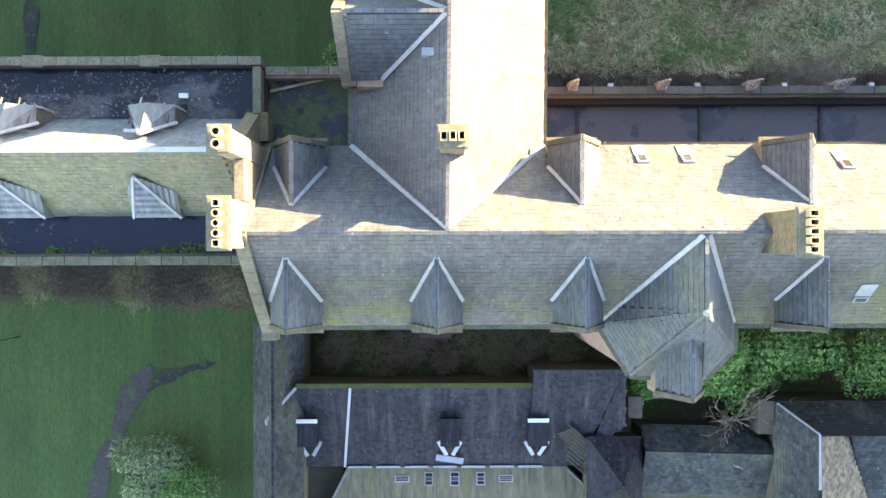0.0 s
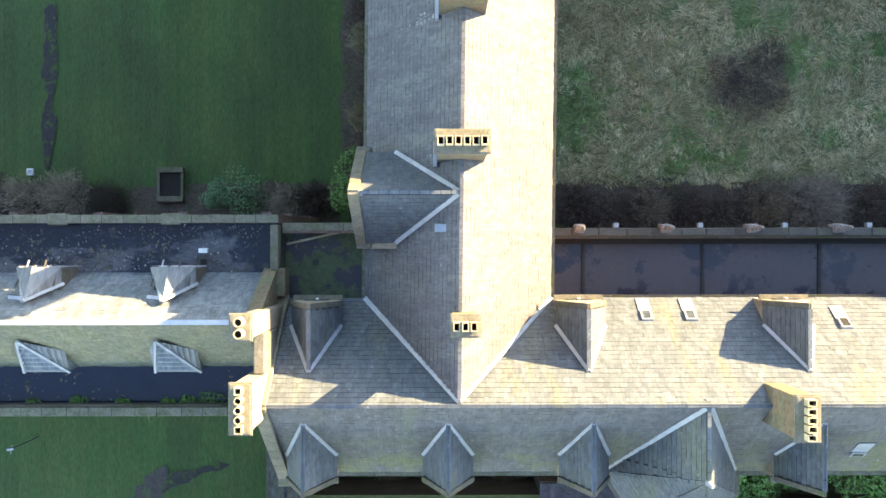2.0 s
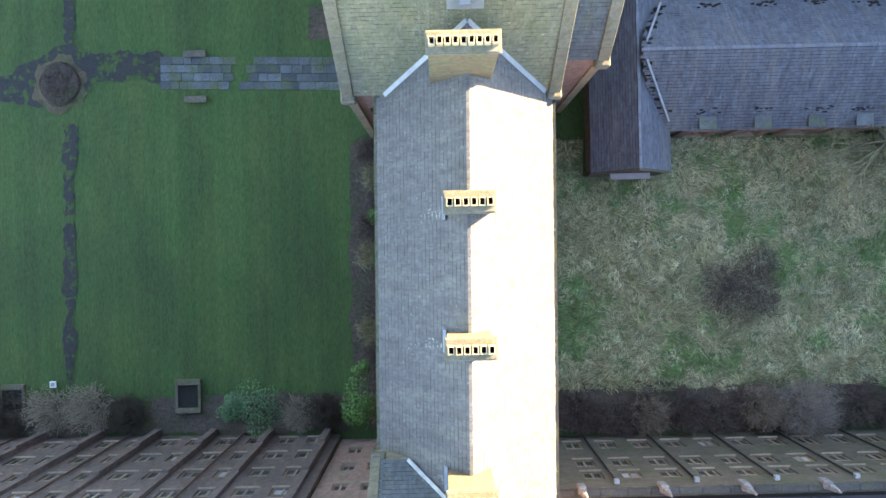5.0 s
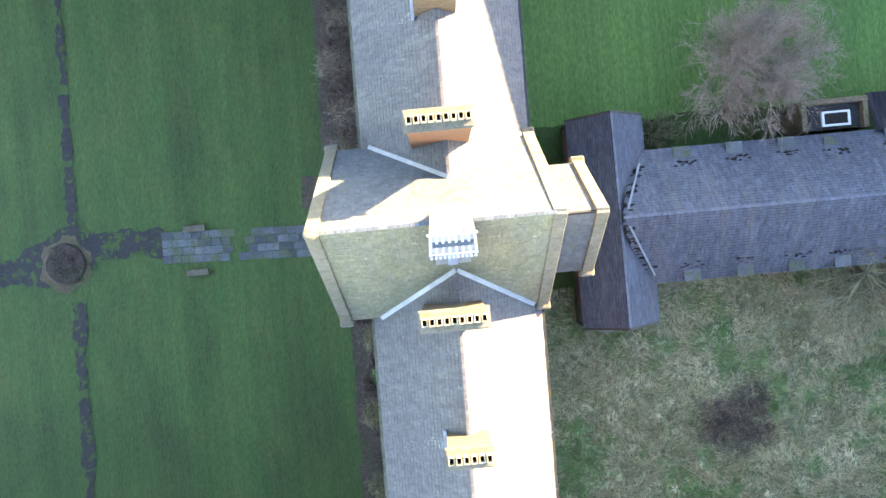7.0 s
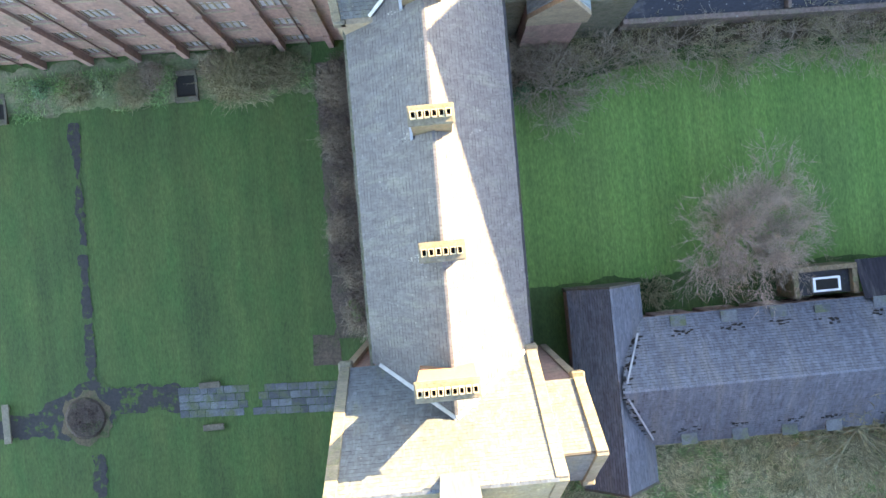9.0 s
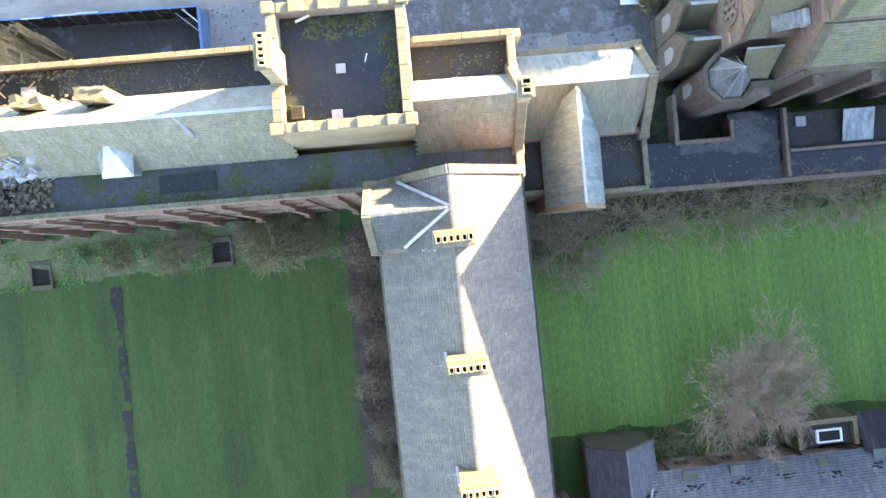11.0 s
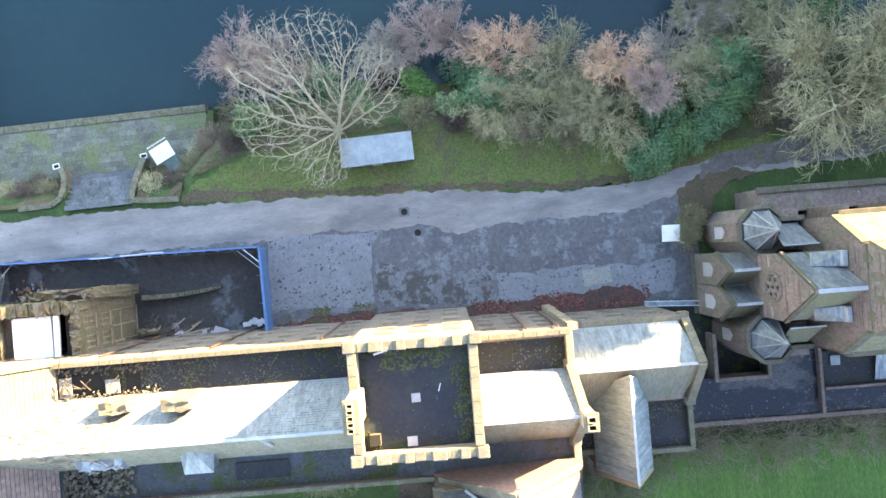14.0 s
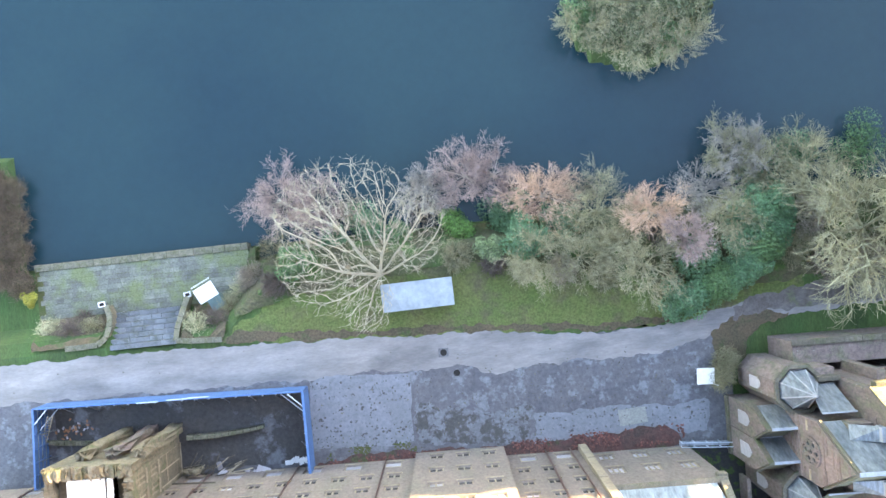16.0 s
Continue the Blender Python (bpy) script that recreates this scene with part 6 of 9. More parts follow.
stone_courses(wf, 22.35, 3.0, 35, lambda z: NHW - 0.02 if z < NZE - 0.3 else (NZR - z) / (NZR - NZE) * NHW - 0.12, (13.4, 18.2))
RZC, RZ_TALL = 15.9, 1.9      # a tracery oval taller than wide
rose = part("rose_window", prism_bm([(math.cos(k * math.tau / 24), RZ_TALL * math.sin(k * math.tau / 24)) for k in range(24)], 0, 0.045), MAT["glass"], wf, "round tracery window")
rose.data.transform(Matrix(((0, 0, 1, 22.30), (1, 0, 0, CY), (0, 1, 0, RZC), (0, 0, 0, 1))))
bm = bmesh.new()
for r in (1.05, 0.28):
    for k in range(20):
        a0, a1 = k * math.tau / 20, (k + 1) * math.tau / 20
        beam_bm((22.26, CY + r * math.cos(a0), RZC + RZ_TALL * r * math.sin(a0)), (22.26, CY + r * math.cos(a1), RZC + RZ_TALL * r * math.sin(a1)), 0.2, 0.16, bm, (1, 0, 0))
for k in range(6):
    a = k * math.tau / 6
    beam_bm((22.26, CY + 0.28 * math.cos(a), RZC + 0.28 * RZ_TALL * math.sin(a)), (22.26, CY + 1.05 * math.cos(a), RZC + 1.05 * RZ_TALL * math.sin(a)), 0.2, 0.14, bm, (1, 0, 0))
    cy0, cz0 = CY + 0.64 * math.cos(a + 0.52), RZC + 0.64 * RZ_TALL * math.sin(a + 0.52)
    for q in range(8):
        b0, b1 = q * math.tau / 8, (q + 1) * math.tau / 8
        beam_bm((22.25, cy0 + 0.26 * math.cos(b0), cz0 + 0.48 * math.sin(b0)), (22.25, cy0 + 0.26 * math.cos(b1), cz0 + 0.48 * math.sin(b1)), 0.12, 0.12, bm, (1, 0, 0))
part("tracery", bm, MAT["dark_red_stone"], rose)
part("narthex_wall", box_bm(22.75, 25.9, CY - NHW + 0.15, CY + NHW - 0.15, -1, NZE), MAT["dark_red_stone"], CH)
for s in (-1, 1):
    part("buttress_cap", solid_bm([(23.7, CY + s * 1.5, 20.3), (25.85, CY + s * 1.35, 21.3), (25.85, CY + s * 2.5, 21.5), (24.1, CY + s * 2.45, 19.2)], 0.12), MAT["zinc_dark"], CH)
    part("buttress_block", box_bm(24.2, 25.85, CY + s * 1.95 - 0.5, CY + s * 1.95 + 0.5, 17, 19.3), MAT["dark_red_stone"], CH)
    part("buttress_end", box_bm(25.5, 25.88, CY + s * 1.95 - 0.55, CY + s * 1.95 + 0.55, 20.5, 21.75), MAT["lead"], CH, bevel=0.04)
# nave: west wall stepped over the aisles, with long roofs behind it
AE, AT, NE_, NR_ = 18.8, 24.2, 25.6, NAVE_RIDGE
nprof = [(0.6, -1), (10.3, -1), (10.3, AE), (8.4, AT), (8.4, NE_), (CY, NR_), (2.5, NE_), (2.5, AT), (0.6, AE)]
nv = part("nave_gable", gable_block(nprof, 25.95, 26.5), MAT["dark_red_stone"], CH, "tall sandstone nave gable stepped over the aisles")
stone_courses(nv, 25.95, 19.5, 28, lambda z: 2.9 if z < NE_ - 0.4 else (NR_ - z) / (NR_ - NE_) * 2.95 - 0.25)
for s in (-1, 1):
    yo, yi2 = (10.35, 8.4) if s > 0 else (0.55, 2.5)
    coping_run(nv, (26.2, CY, NR_ + 0.12), (26.2, yi2 + s * 0.1, NE_ + 0.05), 0.62, 0.22, 6, MAT["dark_stone"])
    coping_run(nv, (26.2, yi2, AT + 0.1), (26.2, yo, AE + 0.05), 0.62, 0.22, 3, MAT["dark_stone"])
    for k in range(2):
        blind_arch(nv, 25.95, CY + s * (0.75 + 1.2 * k), 25.6 - 1.2 * k, 0.55, 2.0 - 0.5 * k, MAT["dark_stone"], "gable_light")
    part("string_course", box_bm(25.86, 25.947, min(CY, CY + s * 2.9), max(CY, CY + s * 2.9), 25.0, 25.2), MAT["dark_stone"], nv)
    slate_slope(CH, [(26.4, CY, NR_ - 0.1), (75, CY, NR_ - 0.1), (75, yi2, NE_ - 0.1), (26.4, yi2, NE_ - 0.1)], MAT["slate_mossy"], gauge=0.4, width=0.55, name="nave_slope")
    part("nave_wall", box_bm(26.5, 75, yi2 - 0.25 if s > 0 else yi2, yi2 if s > 0 else yi2 + 0.25, -1, NE_ - 0.2), MAT["dark_red_stone"], CH)
    slate_slope(CH, [(26.4, yi2, AT - 0.05), (75, yi2, AT - 0.05), (75, yo, AE - 0.05), (26.4, yo, AE - 0.05)], MAT["slate_mossy"], gauge=0.4, width=0.55, name="aisle_slope")
    part("aisle_wall", box_bm(26.5, 75, yo - 0.3 if s > 0 else yo, yo if s > 0 else yo + 0.3, -1, AE - 0.1), MAT["dark_red_stone"], CH)
    part("aisle_parapet", box_bm(26.5, 75, yo - 0.05 if s > 0 else yo - 0.4, yo + 0.4 if s > 0 else yo + 0.05, AE - 1.2, AE - 0.1), MAT["dark_stone"], CH, bevel=0.04)
    for k in range(5):
        part("aisle_buttress", box_bm(28 + k * 4.2, 28.7 + k * 4.2, yo + s * 0.4 - 0.45, yo + s * 0.4 + 0.45, -1, 15.0), MAT["dark_red_stone"], CH, bevel=0.04)
part("north_annex", box_bm(24.0, 60, 11.0, 13.0, -1, 7.5), MAT["dark_red_stone"], CH, "low flat-roofed aisle annex", bevel=0.04)
coping_run(CH, (23.9, 12.9, 7.6), (60, 12.9, 7.6), 0.5, 0.2, 24, MAT["dark_stone"])
# low flat roofs and walls south of the chapel
FL = thing("low_flat_roof", "low wet flat roof with stone kerbs beside the chapel", "building", at=(0, 70, 0), turn=-1.8)
part("flat_roof", box_bm(16.6, 29.0, -6.2, -2.6, 3.0, 4.0), MAT["wet_felt"], FL)
part("flat_roof", box_bm(24.6, 29.0, -2.6, -0.6, 3.0, 4.0), MAT["wet_felt"], FL)
part("flat_roof", box_bm(29.1, 45, -4.0, -1.0, 3.0, 4.4), MAT["felt"], FL)
part("flat_roof", box_bm(29.1, 45, -6.2, -4.0, 3.0, 4.0), MAT["wet_felt"], FL)
for x0, x1, y0, y1, z in ((16.4, 45, -6.6, -6.2, 4.4), (28.85, 29.15, -6.2, -0.6, 4.9), (29.2, 45, -4.2, -3.95, 5.0), (20.4, 24.6, -2.9, -2.55, 4.6), (20.1, 20.45, -2.9, 1.2, 4.6), (24.6, 24.95, -2.9, -1.2, 4.6)):
    part("kerb_wall", box_bm(x0, x1, y0, y1, 2.0, z), MAT["dark_red_stone"], FL, bevel=0.04)
part("roof_cover", box_bm(29.9, 30.7, -2.2, -1.4, 4.4, 4.7), MAT["cabin_roof"], FL)
part("zinc_slope", solid_bm([(33.5, -1.2, 5.6), (36, -1.2, 5.6), (36, -3.7, 4.7), (33.5, -3.7, 4.7)], 0.1), MAT["zinc_dark"], FL)
part("wall", box_bm(16.6, 29, -6.2, -6.0, -1, 3.0), MAT["buff"], FL)

MAT["rubble_loose"] = material("loose_rubble", (0.20, 0.165, 0.12), (0.13, 0.115, 0.09), 1.5, 0.95, fine=5, amount=0.5, island=0.6)
# ---- ruined bay projecting from the north front ----
RB = thing("ruined_bay", "ruined stone bay of the north front, open to the sky", "ruin", at=(0, 70, 0), turn=-1.8)
part("bay_wall", ragged_box(-36.1, -29.4, 7.7, 8.55, -1, 16.0, 0.05, 1, 8), MAT["rubble_dark"], RB)
part("bay_wall", ragged_box(-36.1, -35.3, 4.4, 7.7, -1, 15.8, 0.06, 3, 5), MAT["rubble_dark"], RB)
facade(RB, (-29.4, 4.5), (-29.4, 7.7), -1, 15.9, 0.6, [(0.25, 2.95, 0.6, 7.4, 2, "rubble_dark"), (0.35, 1.35, 8.3, 10.6, 2, "rubble_dark"), (1.85, 2.85, 8.3, 10.6, 2, "rubble_dark"), (0.35, 1.35, 12.0, 14.4, 2, "rubble_dark"), (1.85, 2.85, 12.0, 14.4, 2, "rubble_dark")], MAT["rubble_dark"], name="bay_wall")
for k in range(16):
    x = -29.75 - k * 0.41
    part("coping_stone", ragged_box(x, x + 0.39, 7.66 + 0.05 * (k % 3), 8.62 - 0.06 * (k % 2), 15.75, 16.14 + 0.12 * ((k * 7) % 4), 0.05, 10 + k, 1), MAT["rubble_dark"], RB)
for k in range(8):
    y = 4.5 + k * 0.4
    part("coping_stone", ragged_box(-30.0, -29.35 + 0.05 * (k % 2), y, y + 0.38, 15.7, 16.05 + 0.10 * ((k * 5) % 4), 0.05, 40 + k, 1), MAT["rubble_dark"], RB)
for x, w in ((-34.4, 0.9), (-32.0, 0.8), (-29.9, 0.9)):
    part("buttress", ragged_box(x, x + w, 8.5, 9.3, -1, 13.2 + x % 1, 0.1, int(-x), 4), MAT["rubble_dark"] if w > 0.85 else MAT["dark_red_stone"], RB)
part("bay_roof", box_bm(-34.4, -31.45, 4.1, 7.6, 15.5, 15.9), MAT["white"], RB, "pale sheet over the bay", bevel=0.03)
part("bay_inner_wall", box_bm(-35.3, -34.45, 4.4, 7.7, 8.0, 15.0), MAT["rubble_loose"], RB)
part("fallen_panel", beam_bm((-31.1, 4.5, 15.9), (-31.0, 7.6, 16.0), 0.42, 0.3), MAT["white"], RB)
part("bay_floor", box_bm(-30.85, -30.02, 4.6, 7.65, 8.0, 14.6), MAT["litter"], RB, "red-brown debris in the open shaft")
for k in range(11):
    f0 = lambda a: (-28.5 + 6.9 * a, 8.05 + 0.75 * a * a - 0.3 * a, 1.2 - 0.4 * a)
    part("fallen_wall", beam_bm(f0(k / 11), f0((k + 0.96) / 11), 0.44 - 0.012 * k, 1.2), MAT["coping_mossy"], RB, bevel=0.05)
part("low_wall", ragged_box(-28.9, -27.4, 4.9, 5.3, -0.5, 2.4, 0.06, 4, 3), MAT["rubble_dark"], RB, "roofless rubble stair wall")
part("leaning_pole", beam_bm((-28.9, 4.9, 6.0), (-24.4, 5.5, 10.0), 0.12, 0.12), MAT["wood"], RB)
part("leaning_pole", beam_bm((-28.6, 5.6, 3.0), (-26.4, 6.2, 5.5), 0.12, 0.12), MAT["wood"], RB)
rr = random.Random(5)
# rubble and torn timbers on the broken flats
rubble = bmesh.new()
for k in range(760):
    south = k % 2
    x = rr.uniform(-29.4, -24.6) if south else rr.uniform(-29.1, -22.2)
    y = rr.uniform(-5.0, -2.6) if south else rr.choice((1.9, 3.9)) + rr.gauss(0, 0.22)
    s = rr.uniform(0.04, 0.2) if south else rr.uniform(0.03, 0.12)
    z = 21.42 + rr.uniform(0, 0.3)
    m = pose(x, y, z, rr.uniform(0, 90), rr.uniform(0, 90), rr.uniform(0, 90))
    box_bm(-s, s, -s * 0.7, s * 0.7, -s * 0.4, s * 0.4, rubble, m)
part("rubble", rubble, MAT["rubble_loose"], RB, kind="stuff")
# stripped slopes at the broken end: slipped slates and bare rubble
slip = bmesh.new()
for k in range(620):
    south = k % 3 == 0
    x = rr.uniform(-29.6, -25.6) if south else rr.uniform(-33.0, -23.0 - abs(rr.gauss(0, 1.5)))
    q = rr.random()
    y = -0.6 + (-2.3 if south else 2.45) * q
    z = 29 - 7.4 * q + 0.12 + 0.06 * rr.random()
    s = rr.uniform(0.08, 0.22)
    box_bm(-s * 1.4, s * 1.4, -s, s, -0.02, 0.02, slip, pose(x, y, z, (71 if south else -71) + rr.uniform(-14, 14), rr.uniform(-8, 8), rr.uniform(-12, 12)))
part("slipped_slate_layer", slip, MAT["rubble"], RB, kind="stuff")
for x0, x1, y0, y1 in ((-29.2, -28.3, 2.0, 3.4), (-26.0, -25.0, 2.1, 3.1)):
    part("broken_panel", box_bm(x0, x1, y0, y1, 21.6, 21.72), MAT["pale_stone"], RB, "pale broken ceiling panel", bevel=0.03)
tim = bmesh.new()
for k in range(46):
    x, y = -28.3 + rr.gauss(0, 1.6), rr.choice((-4.2, 2.4)) + rr.gauss(0, 0.7)
    a = rr.uniform(0, math.pi)
    l = rr.uniform(0.5, 1.6)
    z = 21.7 + rr.uniform(0, 0.6)
    beam_bm((x, y, z), (x + l * math.cos(a), y + l * math.sin(a), z + rr.uniform(-0.4, 0.5)), 0.06, 0.07, tim)
part("torn_timber_pile", tim, MAT["wood"], RB, kind="stuff")
# Flat black sheets on the felt paint the darkness of the holes.
for x0, x1, y0, y1 in ((-29.3, -26.8, -4.9, -3.2), (-28.6, -26.2, 1.9, 3.6), (-24.6, -23.6, 2.2, 3.4)):
    part("roof_hole", box_bm(x0, x1, y0, y1, 21.405, 21.43), MAT["soot_and_hole_black"], RB, "black sheet painted as a hole in the flat roof")
tar = bmesh.new()
for k in range(26):
    x, y = rr.uniform(-27.5, -24.5), -2.4 + rr.gauss(0, 0.35)
    on = 29 - abs(y + 0.6) * 3.15 + 0.15
    box_bm(-0.4, 0.4, -0.25, 0.25, -0.03, 0.03, tar, pose(x, y, max(on, 21.6), 50 + rr.uniform(-20, 20), 0, rr.uniform(0, 180)))
part("torn_sheeting", tar, MAT["lead"], RB, kind="stuff")
# west cross wing whose gable wall faces east
XWG = thing("college_wing", "west cross wing with a pink sandstone gable", "building", "college wings", at=(0, 70, 0), turn=-1.8)
slate_slope(XWG, [(-34.6, -5.3, 30.5), (-34.6, 0.6, 30.5), (-29.6, -2.4, 22.0), (-29.6, -5.3, 22.0)], MAT["tile_red"])
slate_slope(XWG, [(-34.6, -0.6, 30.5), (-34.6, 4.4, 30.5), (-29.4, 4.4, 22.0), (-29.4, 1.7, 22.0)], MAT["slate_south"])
slate_slope(XWG, [(-34.6, -5.3, 30.5), (-34.6, 4.4, 30.5), (-39, 4.4, 22.4), (-39, -5.3, 22.4)], MAT["slate"])
bm = bmesh.new()
rings = [[bm.verts.new((xx, yy, zz)) for xx, zz in ((-39.2, 21.8), (-29.4, 21.8), (-34.6, 30.6))] for yy in (4.42, 4.85)]
bm.faces.new(rings[0]); bm.faces.new(rings[1][::-1])
for i in range(3):
    bm.faces.new((rings[0][i], rings[0][(i + 1) % 3], rings[1][(i + 1) % 3], rings[1][i]))
part("gable_wall", bm, MAT["buff"], XWG, "sunlit stone gable over the north front")
coping_run(XWG, (-34.6, 4.62, 30.7), (-29.4, 4.62, 22.2), 0.55, 0.2, 9)
part("eaves_wall", box_bm(-29.75, -29.35, 1.7, 4.3, 15.0, 22.0), MAT["buff"], XWG)
part("valley_lead", beam_bm((-34.6, -0.6, 30.55), (-29.4, 1.75, 22.05), 0.25, 0.08), MAT["lead"], XWG)
flashing(XWG, (-34.6, 0.5, 30.6), (-29.6, -2.5, 22.1), 0.3, MAT["white"])
coping_run(XWG, (-34.6, -5.45, 30.7), (-29.6, -5.45, 22.2), 0.5, 0.22, 8)
part("wall", box_bm(-38.8, -30.0, -5.4, -5.0, -4, 22.4), MAT["sandstone"], XWG)

# ---- ruined low buildings south of the south range ----
SB = thing("south_low_range", "low blue-slated service range with broken dormers and a holed roof", "building")
slate_slope(SB, [(-10.5, -4.4, 8.0), (-10.5, -24, 8.0), (-12.1, -24, 5.4), (-12.1, -4.4, 5.4)], MAT["slate_teal"], gauge=0.24, width=0.27)
slate_slope(SB, [(-10.5, -4.4, 8.0), (-10.5, -24, 8.0), (-8.9, -24, 5.4), (-8.9, -4.4, 5.4)], MAT["slate_teal"], gauge=0.24, width=0.27)
ridge_tiles(SB, (-10.5, -4.4, 8.02), (-10.5, -24, 8.02), MAT["slate_blue"])
part("wall", box_bm(-12.0, -9.0, -24, -4.5, -2, 5.5), MAT["dark_stone"], SB)
slate_slope(SB, [(-9.4, -8.3, 6.6), (9.5, -8.3, 6.6), (9.5, -14.1, 3.0), (-9.4, -14.1, 3.0)], MAT["slate_blue"], gauge=0.24, width=0.27, lost=0.002, holes=[(17.0, 1.2, 0.9), (15.4, 0.5, 0.5)])
part("wall", box_bm(-9.2, 12.8, -14.0, -8.5, -1, 2.9), MAT["dark_stone"], SB)
part("wall", box_bm(-9.2, 6.0, -8.6, -8.3, -1, 6.4), MAT["dark_stone"], SB)
part("moss_edge", beam_bm((-9.2, -8.28, 6.68), (5.9, -8.28, 6.68), 0.3, 0.12), MAT["moss"], SB)
flashing(SB, (-5.75, -8.4, 6.75), (-6.4, -14.1, 3.2), 0.16)
flashing(SB, (-9.2, -8.4, 6.8), (-11.0, -10.4, 7.6), 0.18)
flashing(SB, (-11.0, -10.4, 7.6), (-9.6, -13.8, 3.5), 0.14)
for k in range(7):
    flashing(SB, (-6.2 + k * 1.9, -14.15, 3.12), (-4.6 + k * 1.9, -14.15, 3.12), 0.14)
for i, x in enumerate((-8.6, 0.6, 6.3)):
    d = part("dormer", box_bm(x - 0.62, x + 0.62, -12.3, -10.6, 4.0, 6.0), MAT["slate_blue"], SB, "collapsed slate dormer with rotten lead flashings")
    part("dormer_cap", box_bm(x - 0.68, x + 0.68, -10.75, -10.5, 6.005, 6.12), MAT["white"] if i != 1 else MAT["slate_blue"], d)
    for s in (-1, 1):
        part("loose_flashing", beam_bm((x + s * 0.75, -12.2, 4.6), (x + s * 0.2, -13.2, 4.0), 0.24, 0.1), MAT["lead"], d)
    if i == 1:
        part("loose_flashing", beam_bm((x - 0.9, -13.4, 3.75), (x + 0.9, -13.7, 3.6), 0.4, 0.12), MAT["lead"], d, "sagging lead sheet")
rk = random.Random(6)
for k in range(46):
    if k < 14:
        u = k / 13 * 2 - 1
        x, y = 0.6 + 0.55 * u, -11.1 - 1.0 * (1 - abs(u)) + rk.uniform(-0.06, 0.06)
        zt = 6.04
    else:
        x, y = rk.choice((0.6, 6.4, 6.9)) + rk.gauss(0, 0.55), -12.9 + rk.gauss(0, 0.35)
        zt = 6.6 - (-8.3 - y) * 0.62 + 0.07
    part("roof_break", beam_bm((x - 0.07, y, zt), (x + rk.uniform(0.02, 0.12), y, zt), rk.uniform(0.05, 0.12), 0.02), MAT["soot_and_hole_black"], SB)
slate_slope(SB, [(5.9, -7.2, 7.6), (11.6, -7.2, 7.6), (9.5, -13.0, 4.2), (5.9, -10.4, 5.7)], MAT["slate_blue"], gauge=0.24, width=0.27, lost=0.002)
slate_slope(SB, [(11.7, -7.2, 7.6), (11.9, -11.0, 6.0), (9.8, -12.8, 4.4)], MAT["slate_blue"], gauge=0.24, width=0.27, lost=0.006)
part("wall", box_bm(6.0, 11.7, -8.8, -7.3, -1, 6.4), MAT["dark_stone"], SB)
tr = part("ruined_turret", box_bm(9.6, 13.0, -16.5, -11.9, -1, 5.2), MAT["dark_stone"], SB, "ruined turret with stripped slates and battens")
slate_slope(tr, [(9.5, -11.8, 5.3), (13.1, -11.8, 5.3), (11.6, -14.6, 7.0)], MAT["slate_blue"], gauge=0.24, width=0.27, lost=0.12)
slate_slope(tr, [(13.1, -11.8, 5.3), (13.1, -17.4, 5.3), (11.6, -14.6, 7.0)], MAT["slate_blue"], gauge=0.24, width=0.27, lost=0.3)
slate_slope(tr, [(9.5, -11.8, 5.3), (9.5, -17.4, 5.3), (11.6, -14.6, 7.0)], MAT["slate_blue"], gauge=0.24, width=0.27, lost=0.35)
bt = bmesh.new()
for k in range(14):
    beam_bm((7.6 + k * 0.12, -11.6 - k * 0.13, 5.55 - k * 0.07), (8.7 + k * 0.12, -11.2 - k * 0.13, 5.75 - k * 0.07), 0.07, 0.06, bt)
for k in range(9):
    beam_bm((8.3, -11.0 - k * 0.3, 5.7 - k * 0.15), (9.9, -12.4 - k * 0.3, 4.9 - k * 0.1), 0.09, 0.1, bt)
part("batten_frame", bt, MAT["wood"], SB, kind="stuff")
part("brick_porch", box_bm(-1.45, 0.8, -5.6, -3.3, -1, 3.0), MAT["pipe"], SB, "flat-topped red brick porch in the sunken yard", bevel=0.04)
part("sheet_vent", box_bm(12.2, 13.1, -10.6, -9.2, 4.0, 5.4), MAT["wood"], SB)
bay = part("stone_bay", prism_bm([(-6.3, -14.25), (8.5, -14.25), (11.4, -17.2), (11.4, -19), (-8.0, -19), (-8.0, -17.6)], -1, 2.6), MAT["bay_roof"], SB, "low stone-roofed bay with small roof lights")
for i, (x, w, h) in enumerate(((-2.6, 0.85, 0.36), (-0.8, 0.46, 0.8), (0.95, 0.5, 0.85), (2.7, 0.46, 0.8), (4.4, 0.85, 0.36))):
    rl = part("roof_light", box_bm(x - w / 2 - 0.06, x + w / 2 + 0.06, -15.05 - h / 2 - 0.05, -15.05 + h / 2 + 0.05, 2.61, 2.68), MAT["board"], bay)
    for q in range(3):
        part("pane", box_bm(x - w / 2, x + w / 2, -15.05 - h / 2 + h * q / 3 + 0.02, -15.05 - h / 2 + h * (q + 1) / 3 - 0.02, 2.682, 2.7), MAT["soot_and_hole_black"] if q != 1 else MAT["glass"], rl)
part("bay_rail", beam_bm((-6.3, -14.5, 3.1), (-7.9, -17.6, 3.1), 0.1, 0.1), MAT["steel"], bay)
part("bay_rail", beam_bm((8.5, -14.4, 3.1), (11.3, -17.2, 3.1), 0.1, 0.1), MAT["steel"], bay)
part("dark_yard", box_bm(-9.0, -6.7, -18, -14.2, -0.5, 1.0), MAT["wood"], SB)
SE = thing("south_low_range", "low slate outbuildings with broken roofs beyond the trees", "building")
slate_slope(SE, [(13.2, -12.6, 6.2), (23.5, -12.9, 6.2), (23.5, -18, 2.6), (13.2, -17.7, 2.6)], MAT["slate_teal"], gauge=0.24, width=0.27)
